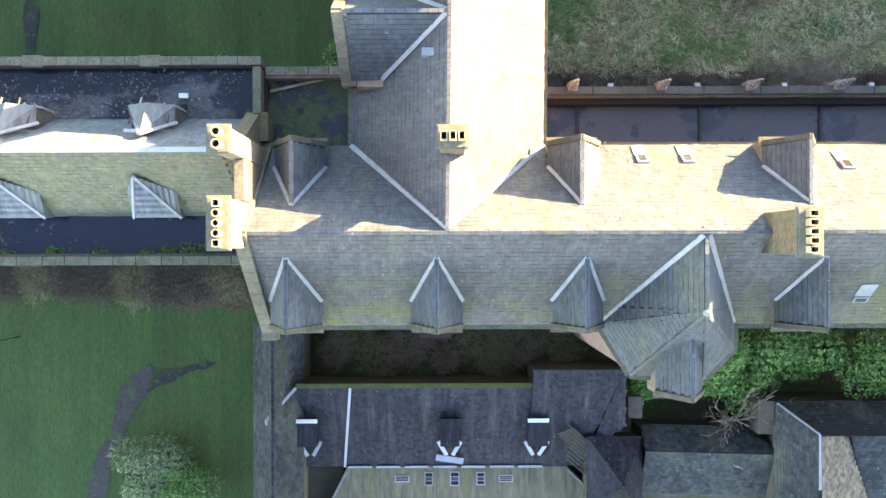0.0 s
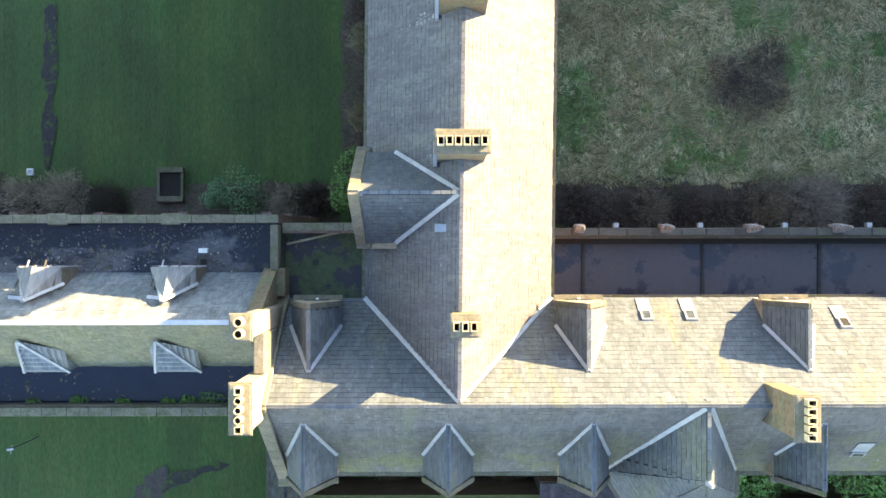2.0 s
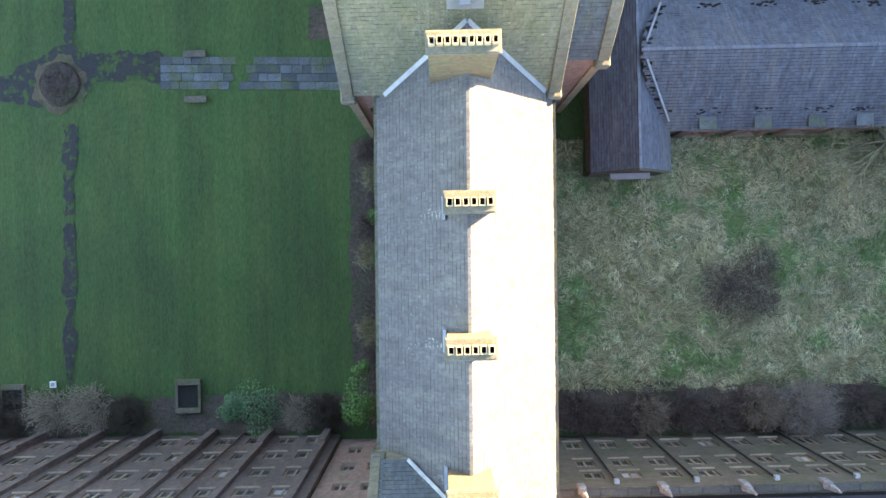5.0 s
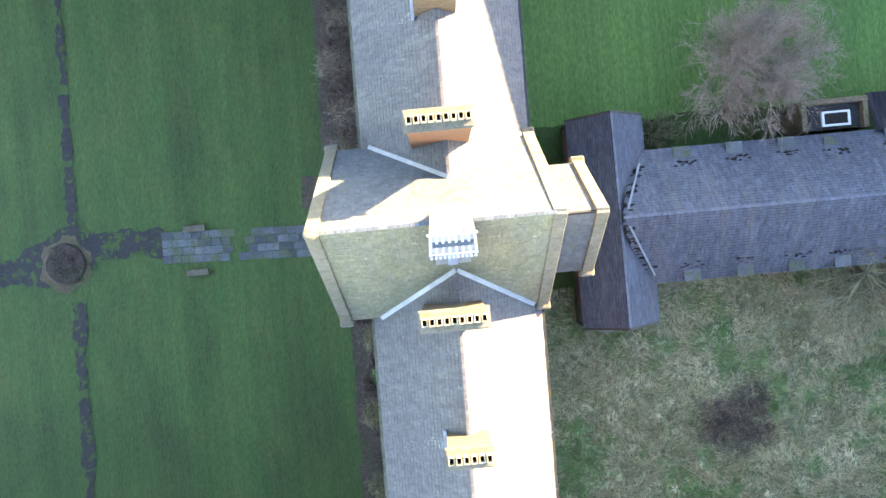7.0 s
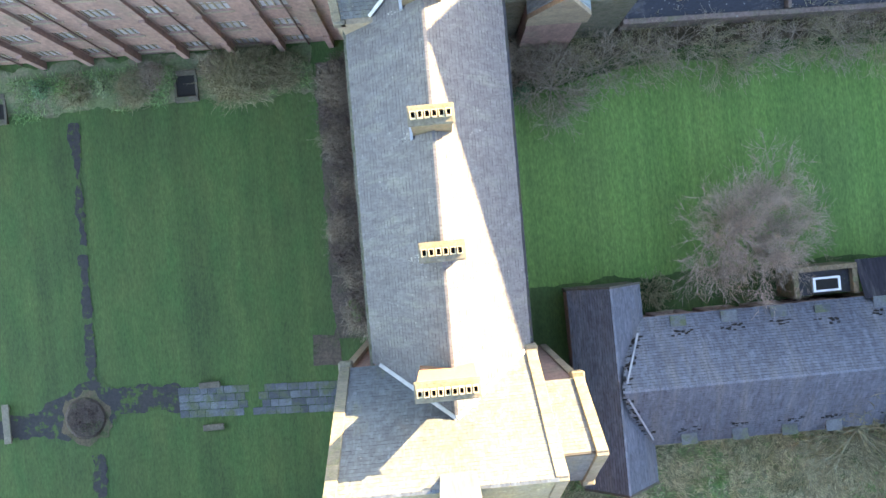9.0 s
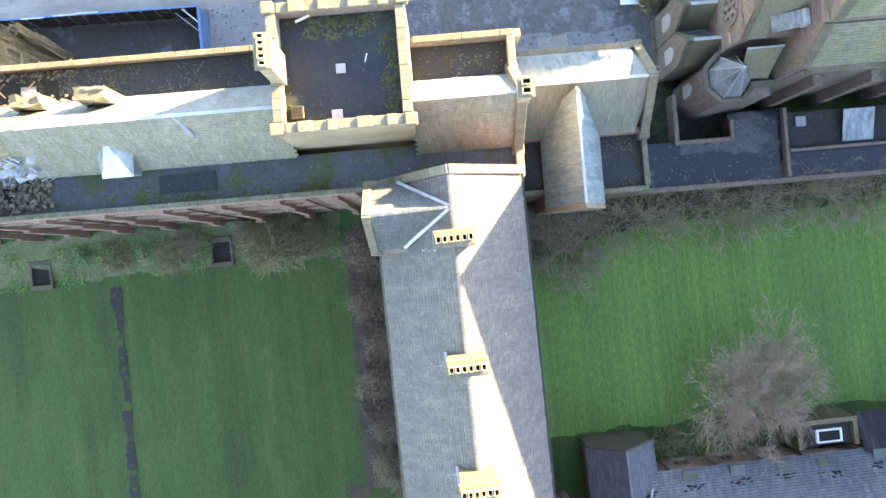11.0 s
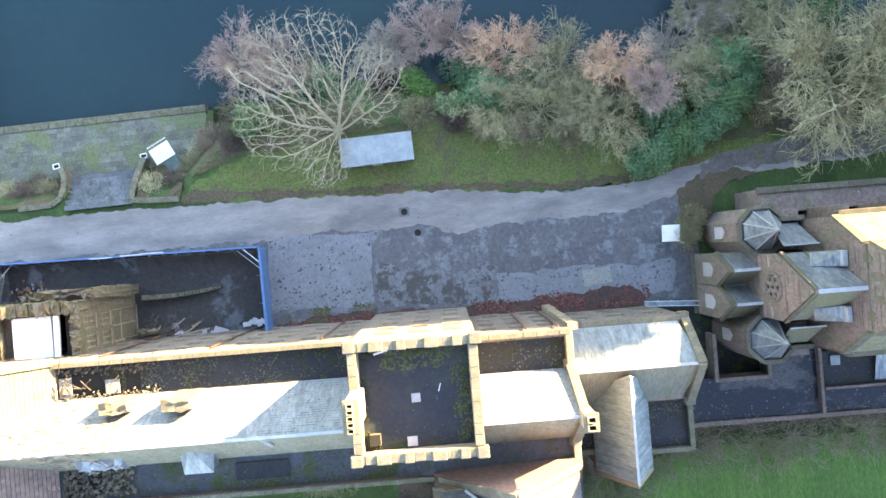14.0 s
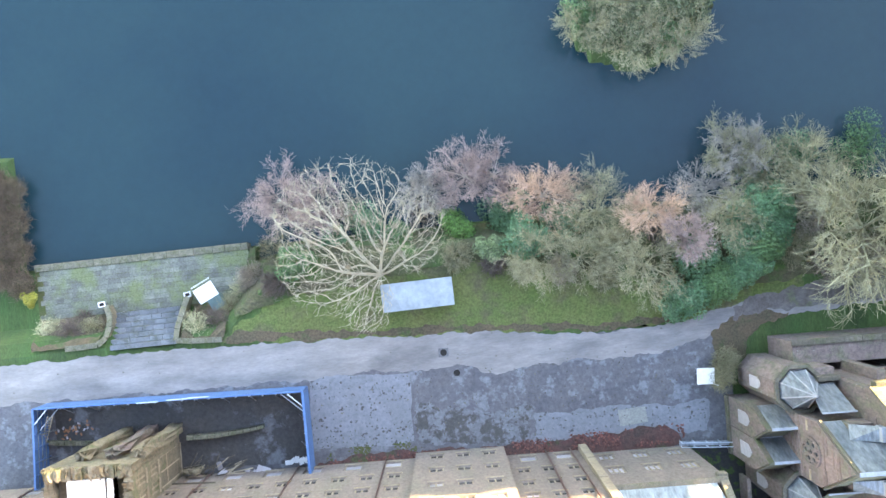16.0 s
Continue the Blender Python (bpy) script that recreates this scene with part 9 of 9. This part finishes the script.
def leafy(name, label, x, y, rad, height, n, seed, leaf="leaf", size=0.28, blobs=9, category="tree", z=None, tall=True):
    rg = np.random.default_rng(seed)
    z0 = ground_z(x, y) if z is None else z
    rows = []
    for i in range(blobs):
        a, k = rg.uniform(0, math.tau), math.sqrt(rg.uniform(0, 1)) * 0.72
        rr_ = rad * rg.uniform(0.3, 0.55)
        rows.append((x + rad * k * math.cos(a), y + rad * k * math.sin(a), z0 + height * rg.uniform(0.45, 0.85) * (1 - 0.35 * k), rr_, rr_, rr_ * 0.9))
    rows.append((x, y, z0 + height * 0.55, rad * 0.6, rad * 0.6, height * 0.42))
    tr = thing(name, label, category, "trees" if category == "tree" else "shrubs")
    mesh_object("trunk", *tubes([(x, y, z0 - 0.3, x + 0.1, y, z0 + height * 0.6, 0.16, 0.08)] + [(x, y, z0 + height * 0.3, *r[:3], 0.07, 0.03) for r in rows], 5), MAT["twig_dark"], tr)
    mesh_object("crown", *leaf_mass(rg, rows, n, size), MAT[leaf], tr, kind="stuff")
    return tr


# lakeside
spread_tree("bare_tree", "large spreading bare tree with pale bark beside the cabin", (-9.5, 91.5), 1.6, ((-11.8, 96.6, 6.4, 5.4, 5.5), (-13.6, 93.6, 4.6, 5.2, 4.5), (-6.6, 95.2, 3.2, 3.6, 4.5), (-10.9, 89.6, 2.4, 3.0, 3.5)), 5)
# The first two crowns have sunlight painted into their twig colour.
for k, (x, y, h, l, s, tw) in enumerate(((5.8, 97.0, 5.0, 3.4, 23, "twig_sun_tint"), (14.9, 94.4, 4.8, 3.0, 21, "twig_sun_tint"), (17.4, 91.8, 4.0, 2.4, 28, "twig_pink"), (-17.8, 99.0, 3.6, 3.8, 25, "twig_pink"), (-15.0, 98.6, 3.4, 3.0, 26, "twig_pink"), (-1.0, 99.6, 3.8, 3.2, 24, "twig_pink"), (-4.6, 98.6, 3.2, 2.8, 27, "twig_pale"), (1.6, 99.4, 3.6, 2.8, 29, "twig_pink"), (20.6, 95.6, 3.6, 3.0, 22, "twig_pale"), (24.2, 99.2, 3.8, 2.8, 201, "twig_pale"))):
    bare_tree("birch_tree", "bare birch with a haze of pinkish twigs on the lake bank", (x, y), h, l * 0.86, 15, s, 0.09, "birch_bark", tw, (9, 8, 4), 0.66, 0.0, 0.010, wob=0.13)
for k, (x, y, h, l, s) in enumerate(((10.3, 95.0, 4.0, 3.8, 31), (13.6, 89.8, 2.6, 3.4, 32), (8.2, 91.2, 2.4, 2.6, 33), (21.6, 93.2, 3.0, 2.6, 34), (26.4, 97.6, 4.0, 3.2, 35), (4.0, 91.6, 3.4, 2.9, 38), (11.2, 91.6, 2.4, 2.4, 39), (23.0, 99.0, 4.0, 2.8, 301), (30.0, 97.4, 4.2, 3.6, 302))):
    bare_tree("bare_tree", "bare mossy tree on the lake bank", (x, y), h, l * 0.9, 16, s, 0.10, "twig_green", "twig_green", (8, 6, 3), 0.58, 0.0, 0.012, wob=0.16)
bare_tree("bare_tree", "large bare mossy tree over the drive", (33.0, 91.0), 3.0, 6.0, 16, 36, 0.28, "twig_green", "twig_green", (9, 7, 5), 0.45, 0.0, 0.018, wob=0.2, thin=0.5)
bare_tree("bare_tree", "large bare mossy tree over the drive", (40.5, 92.0), 3.0, 6.0, 14, 37, 0.28, "twig_green", "twig_green", (9, 7, 4), 0.45, 0.0, 0.018, wob=0.2, thin=0.5)
for x, y, r, h, n, s, lf in ((-2.3, 95.0, 1.9, 3.4, 2600, 41, "leaf"), (2.3, 95.8, 2.4, 5.2, 5200, 42, "leaf_blue"), (4.0, 92.8, 2.4, 4.4, 4200, 43, "leaf_blue"), (24.2, 93.6, 2.4, 4.6, 4600, 46, "leaf_blue"), (26.2, 95.6, 2.6, 4.8, 4200, 47, "leaf_blue"), (-16.8, 93.4, 1.7, 3.2, 4200, 48, "leaf_mid"), (-10.6, 96.4, 2.2, 3.2, 2600, 49, "leaf_blue"), (-13.6, 95.2, 1.6, 2.4, 1800, 50, "leaf_blue"), (29.5, 98.4, 2.4, 4.5, 2800, 51, "leaf_blue"), (36, 98, 3.4, 5, 3000, 52, "leaf_mid"), (0.4, 92.8, 1.3, 1.8, 1400, 53, "leaf_pale"), (6.6, 94.4, 2.0, 3.6, 3000, 54, "leaf_blue"), (18.8, 89.8, 2.2, 3.6, 3600, 55, "leaf_blue"), (-7.4, 95.0, 1.8, 2.2, 1900, 56, "leaf_mid"), (22.6, 91.4, 2.2, 4.0, 3800, 57, "leaf_blue")):
    leafy("evergreen_bush", "dense glossy evergreen bush on the lake bank", x, y, r, h, int(n * 1.5), s, lf, 0.22, 14, "shrub")
for k, (x, y, r, h) in enumerate(((-21.4, 92.4, 1.5, 1.8), (-19.4, 94.6, 1.8, 2.6), (-19.0, 91.8, 1.4, 1.6), (-12.0, 97.6, 1.6, 2.5), (3.2, 90.7, 1.5, 1.4), (16.0, 92.6, 1.8, 2.0), (29.0, 92.6, 2.2, 1.6), (27.6, 90.0, 1.8, 1.2), (-5.2, 96.8, 1.8, 2.6), (10.5, 97.4, 1.6, 2.5), (-2.6, 92.4, 1.5, 1.3), (0.6, 91.4, 1.3, 1.2), (6.6, 90.2, 1.5, 1.4), (10.4, 89.2, 1.5, 1.4), (30.5, 88.6, 1.8, 1.0), (34.0, 88.6, 1.9, 1.0))):
    twig_shrub("bare_shrub", "bare brown twiggy shrub on the bank", x, y, r, h, 420, 60 + k, ("twig", "twig_green", "bramble")[k % 3])
leafy("yellow_bush", "bright yellow-green bush at the terrace end", -42.0, 92.6, 1.0, 1.8, 900, 70, "leaf_yellow", 0.2, 6, "shrub")
for k in range(12):
    twig_shrub("reeds", "dead brown reeds on the west bank", -42.9 - (k % 3) * 1.5, 94.2 + k * 0.95, 1.5, 1.5, 520, 75 + k, ("reed_brown", "reed_brown", "twig_green")[k % 3], group="reeds", category="reeds")
for k, (x, y, r, h, n, lf) in enumerate(((13.2, 111.4, 2.6, 4.0, 5200, "leaf_olive"), (15.8, 110.2, 2.6, 4.2, 5600, "leaf_olive"), (18.6, 110.6, 2.6, 3.8, 5200, "leaf_mid"), (17.0, 113.0, 2.8, 4.4, 4600, "leaf_olive"), (13.8, 113.6, 2.8, 4.2, 4200, "leaf_olive"), (20.4, 112.6, 2.6, 4.2, 4200, "leaf_olive"), (11.4, 113.0, 2.2, 3.4, 3200, "leaf_mid"))):
    leafy("island_bush", "evergreen bush on the small lake island", x, y, r, h, n, 80 + k, lf, 0.3, 8, "shrub", z=-3.2)
for k, (x, y) in enumerate(((11.6, 112.0), (20.2, 111.2), (15.6, 113.4), (14.6, 109.8), (18.6, 109.8))):
    bare_tree("bare_tree", "bare willow on the lake island", (x, y, -3.2), 2.2, 2.9, 10, 85 + k, 0.08, "twig_green", "twig_green", (9, 6, 3), 0.7, 0.0, 0.012)

for k, (x, y) in enumerate([(16.4, 86.3), (18.2, 86.6), (19.9, 87.2), (21.6, 88.0), (23.2, 89.0), (24.6, 90.4), (25.7, 92.0), (26.6, 93.8)]):
    leafy("laurel_bush", "dense dark laurel bush along the drive edge", x, y, 2.0, 3.0 + 0.4 * (k % 3), 6000, 900 + k, ("leaf_blue", "leaf_blue", "leaf_mid")[k % 3], 0.22, 13, "shrub")
for k, (x, y, r) in enumerate(((-40.2, 89.4, 1.5), (-38.2, 89.1, 1.5), (-36.5, 89.2, 1.3), (-26.8, 88.8, 1.3), (-25.0, 88.9, 1.3), (-23.4, 90.0, 1.4), (-22.4, 91.4, 1.4), (-37.4, 90.0, 1.2))):
    twig_shrub("bracken", "dead brown bracken and weeds beside the terrace", x, y, r, 0.6, 320, 920 + k, ("dead_grass", "bramble", "twig_green")[k % 3], r=0.012, group="bracken", category="bracken")
twig_shrub("bare_shrub", "mossy twiggy shrub beside the chapel turret", 19.6, 79.3, 1.4, 3.0, 420, 95, "twig_green")
twig_shrub("bare_shrub", "mossy twiggy shrub beside the chapel turret", 20.3, 80.6, 1.3, 2.4, 360, 96, "twig_green")

# rank grass and dead stems in the bed below the north range
rank = []
rg = np.random.default_rng(77)
for i in range(9000):
    x, y = rg.uniform(-46, -8.4), rg.uniform(60.8, 64.2)
    if noise.noise(Vector((x * 0.35, y * 0.35, 4.0))) < -0.15 or min(abs(x + 18.4), abs(x + 34.4)) < 1.5:
        continue
    a, L, z = rg.uniform(0, math.tau), rg.uniform(0.15, 0.5), ground_z(x, y) + 0.06
    rank.append((x, y, z, x + L * math.cos(a), y + L * math.sin(a), z + rg.uniform(0.1, 0.45), 0.022, 0.008))
tagged(mesh_object("rank_grass", *tubes(rank, 3), MAT["green_blade"]), "pale rank grass and weeds in the wall bed", "grass", kind="stuff")
for k, (x, y, r, h, m) in enumerate(((-22.5, 62.4, 1.6, 1.6, "twig_green"), (-21.0, 63.2, 1.2, 1.6, "twig"), (-14.6, 62.2, 2.4, 3.2, "twig_green"), (-12.6, 62.8, 2.0, 2.8, "twig_green"), (-15.9, 63.4, 1.2, 2.0, "twig"), (-10.4, 62.4, 1.6, 1.8, "twig_green"), (-27.5, 62.8, 1.5, 1.2, "twig_green"))):
    twig_shrub("bed_shrub", "bare twiggy shrub in the weedy wall bed", x, y, r, h, 520, 700 + k, m)
# east court and lawn
bare_tree("birch_tree", "broad bare birch with hazy crown beside the low range", (23.8, 46.4), 3.0, 5.0, 20, 101, 0.12, "birch_haze", "birch_haze", (10, 9, 7), 0.72, 0.0, 0.0075, wob=0.15)
bare_tree("bare_tree", "bare tree with pale mossy branches at the court edge", (31.6, 30.2), 2.2, 4.6, 20, 102, 0.18, "twig_green", "twig_green", (7, 6, 4), 0.42, 0.0, 0.02, wob=0.12, fork=(0.35, 0.75), thin=0.5)
twig_shrub("bare_shrub", "bare wall shrub beside the low range", 17.2, 42.2, 1.5, 2.6, 160, 103, "twig_green")
for k, (x, y, r, h) in enumerate(((22.8, 21.5, 1.5, 0.9), (19.7, 20.2, 1.7, 1.0), (21.3, 18.7, 1.9, 0.9), (22.8, 19.6, 1.5, 0.7), (20.9, 21.0, 1.3, 0.5), (21.3, 19.9, 1.6, 0.5), (19.6, 18.9, 1.2, 0.5), (23.4, 18.5, 1.2, 0.5))):
    twig_shrub("bramble_clump", "low brown bramble clump in the rough grass", x, y, r, h, 240 if k < 3 else 130, 110 + k, ("bramble_dark", "bramble")[k % 2], r=0.010)
for k in range(15):
    x = 6.6 + k * 2.6
    twig_shrub("bed_shrub", "bare brown shrub below the cloister wall", x, 10.7 + 0.4 * math.sin(k * 2.3), 1.8, 1.8 + 0.9 * (k % 3 == 1), 300, 120 + k, ("bramble", "bramble_dark", "bramble")[k % 3])
leafy("wall_shrub", "patchy evergreen shrub below the cloister wall", 23.6, 11.4, 1.5, 1.6, 1100, 140, "leaf", 0.16, 7, "shrub")
for k, (x, y, r, h) in enumerate(((25.4, 10.9, 2.4, 4.4), (22.6, 11.2, 1.8, 3.2), (14.2, 10.6, 1.6, 3.0))):
    twig_shrub("bed_shrub", "pale bare shrub below the cloister wall", x, y, r, h, 700 - 200 * k, 141 + k, "twig_pale" if k == 0 else "twig")
# tussocks of straw-coloured grass lying in swirls, and greener blades between them
rg = np.random.default_rng(150)
straw, green = [], []
for i in range(120000):
    x, y = rg.uniform(5.5, 41), rg.uniform(12.4, 30.8)
    if 9.5 < x < 15.6 and y > 27.8:
        continue
    q = 0.8 * noise.noise(Vector((x * 0.16, y * 0.16, 3.0))) + 0.55 * noise.noise(Vector((x * 0.6, y * 0.6, 5.0))) + 0.3 * noise.noise(Vector((x * 1.9, y * 1.9, 2.0)))
    a = noise.noise(Vector((x * 0.28, y * 0.28, 9.0))) * 4 + noise.noise(Vector((x * 0.9, y * 0.9, 1.0))) * 3.0 + rg.normal(0, 0.6)
    tuft = noise.noise(Vector((x * 1.5, y * 1.5, 7.0))) + 0.6 * noise.noise(Vector((x * 3.4, y * 3.4, 8.0)))
    if tuft < -0.32 + rg.normal(0, 0.08):
        continue
    L = rg.uniform(0.16, 0.46)
    z = ground_z(x, y) + 0.05
    row = (x, y, z, x + L * math.cos(a), y + L * math.sin(a), z + rg.uniform(0.05, 0.22) + 0.35 * max(tuft, 0), 0.026, 0.008)
    if q + rg.normal(0, 0.13) < 0.20:
        straw.append(row)
    elif rg.random() < 0.75:
        green.append(row)
tagged(mesh_object("grass_tussocks", *tubes(straw, 3), MAT["dead_grass"]), "straw-coloured dead grass tussocks lying in swirls", "grass", kind="stuff")
tagged(mesh_object("grass_blades", *tubes(green, 3), MAT["green_blade"]), "green grass blades between dead tussocks", "grass", kind="stuff")

# west lawn edges
for k in range(11):
    y = 11.5 + k * 1.9
    if y < 31:
        twig_shrub("wall_shrub", "straggling dark shrub along the wing wall", -5.6 + 0.5 * math.sin(k * 1.7), y, 1.2, 1.3, 260, 160 + k, ("bramble", "twig_green")[k % 3 == 0])
for k in range(12):
    y = 42.5 + k * 1.75
    twig_shrub("wall_shrub", "bare brown shrub along the wing wall", -5.9 + 0.5 * math.sin(k * 1.3), y, 1.8, 2.0, 420, 180 + k, ("twig", "bramble")[k % 2])
for k, (x, y) in enumerate(((-6.8, 14.6), (-5.4, 22.8), (-5.4, 25.5), (-6.3, 43.0))):
    leafy("ivy_shrub", "dark evergreen shrub against the wing wall", x, y, 0.9, 1.2, 700, 200 + k, "leaf", 0.16, 5, "shrub")
for k, (x, y, r, h, t) in enumerate(((-7.3, 12.2, 1.7, 3.4, "leaf"), (-14.5, 11.8, 1.9, 2.0, "leaf_blue"), (-16.3, 11.6, 1.3, 1.6, "leaf_blue"))):
    leafy("bed_shrub", "evergreen shrub in the bed below the wall", x, y, r, h, 1800, 210 + k, t, 0.17, 8, "shrub")
for k, (x, y, r, h) in enumerate(((-27.5, 11.8, 2.0, 2.4), (-24.5, 11.4, 1.6, 1.8), (-30.5, 11.6, 1.9, 2.2), (-34, 11.5, 2, 2.2), (-11.5, 11.2, 1.4, 1.4), (-9.5, 11.4, 1.5, 1.8), (-38, 11.5, 2.0, 2.0))):
    twig_shrub("bed_shrub", "bare pale shrub in the bed below the wall", x, y, r, h, 330, 220 + k, ("twig", "twig_dark")[k % 2])
for k in range(9):
    x = -9.5 - k * 2.6 - (2.4 if k == 3 else 0)
    leafy("wall_ivy", "weedy green growth below the south-facing wall", x, 62.9 + 0.4 * math.sin(k), 1.2, 1.0, 700, 240 + k, ("leaf_pale", "leaf", "leaf_blue")[k % 3], 0.15, 6, "shrub")
bare_tree("bare_tree", "bare hazel shrub against the wall", (-13.8, 62.0), 0.8, 2.8, 10, 250, 0.08, "twig_green", "twig_green", (8, 5), 0.9, 0.0, 0.016)
twig_shrub("bare_shrub", "brown bare shrub by the wing corner", -6.4, 61.0, 1.8, 2.6, 300, 251, "twig")
for k in range(12):
    twig_shrub("bed_bramble", "dead brambles along the wall bed", -10 - k * 2.3, -1.7 + 0.3 * math.sin(k), 1.9, 0.6, 380, 260 + k, ("bramble", "bramble", "twig_green")[k % 3], r=0.011)
leafy("lawn_bush", "pale-leaved evergreen bush on the lawn", -20.2, -14.6, 2.8, 2.6, 9000, 275, "leaf_pale", 0.2, 14, "shrub")
leafy("lawn_bush", "green evergreen bush on the lawn", -17.6, -16.0, 2.2, 2.2, 4200, 276, "leaf", 0.2, 9, "shrub")
# north lawn edge
for k in range(10):
    x = 8.5 + k * 3.1
    bare_tree("bare_shrub", "bare shrub below the low flat roofs", (x, 61.0 + 0.7 * math.sin(k * 2)), 0.7, 3.0, 14, 280 + k, 0.06, "twig", ("twig", "twig_green")[k % 2], (9, 7), 0.7, 0.0, 0.013)
leafy("evergreen_bush", "dark evergreen bush against the wing", 8.2, 58.6, 1.3, 1.8, 1000, 295, "leaf_blue", 0.18, 6, "shrub")
bare_tree("bare_tree", "bare rounded tree on the north lawn edge", (10.6, 59.0), 1.2, 3.4, 18, 296, 0.1, "twig", "twig", (10, 8), 0.6, 0.0, 0.013)
bare_tree("bare_shrub", "bare brown shrub against the hall wing", (8.2, 60.6), 0.8, 2.6, 14, 297, 0.06, "twig", "twig", (9, 7), 0.7, 0.0, 0.013)
# sunken yard
for k, (x, y, r, h) in enumerate(((-6, -5.5, 1.8, 2.2), (-2.2, -6.0, 1.8, 2.6), (2.8, -5.4, 2.2, 3.0), (5.6, -6.2, 1.4, 1.8), (-4.2, -7.2, 1.6, 2.0), (0.4, -7.0, 1.2, 1.5), (7.4, -5.2, 1.5, 2.2), (-7.2, -6.6, 1.2, 1.6), (4.2, -7.2, 1.5, 1.8), (-0.6, -5.0, 1.4, 2.4), (8.6, -6.6, 1.2, 2.0))):
    twig_shrub("yard_shrub", "bare leafless shrub in the sunken yard", x, y, r, h, 300, 300 + k, "twig_green" if k % 2 == 0 else "twig")
for k, (x, y, r, h, n) in enumerate(((15.4, -7.4, 2.2, 7, 2600), (18.2, -6.6, 2.6, 8.5, 3600), (21.4, -6.2, 2.6, 8, 3600), (24.8, -6.2, 2.6, 7.5, 3200), (13.0, -8.6, 1.6, 5, 1600), (28.5, -6.4, 2.8, 8, 3000), (19.6, -8.8, 2.0, 5.5, 1800))):
    leafy("evergreen_tree", "bushy green evergreen tree beside the south wall", x, y, r, h, int(n * 2.2), 310 + k, "leaf_fresh" if k % 3 < 2 else "leaf", 0.25, 17)
bare_tree("bare_tree", "bare thin tree over the outbuildings", (19.5, -11.0), 3.5, 3.2, 8, 320, 0.1, "twig", "twig", (6, 4), 0.7, 0.0, 0.018)

# unseen wooded hill added north-east of the lake to block low sun: its crest line runs across the sun's direction
for k in range(76):
    along, back = 14 + (k // 2) * 3.6 + 1.2 * math.sin(k * 3.1), SHADE_HILL_D - 2 + (k % 2) * 4.0 + 0.8 * math.cos(k * 1.7)
    x, y = back * math.cos(SUN_AZ) - along * math.sin(SUN_AZ), back * math.sin(SUN_AZ) + along * math.cos(SUN_AZ)
    leafy("shade_hill_tree", "dense evergreen tree on the unseen hill added to cast shade", x, y, 3.6, 10.5 + 1.6 * math.sin(k * 2.2), 900, 400 + k, "leaf_blue", 1.5, 14, z=SHADE_HILL_TOP - 4.0 + float(np.interp(along, SHADE_HILL_S, SHADE_HILL_RISE)))
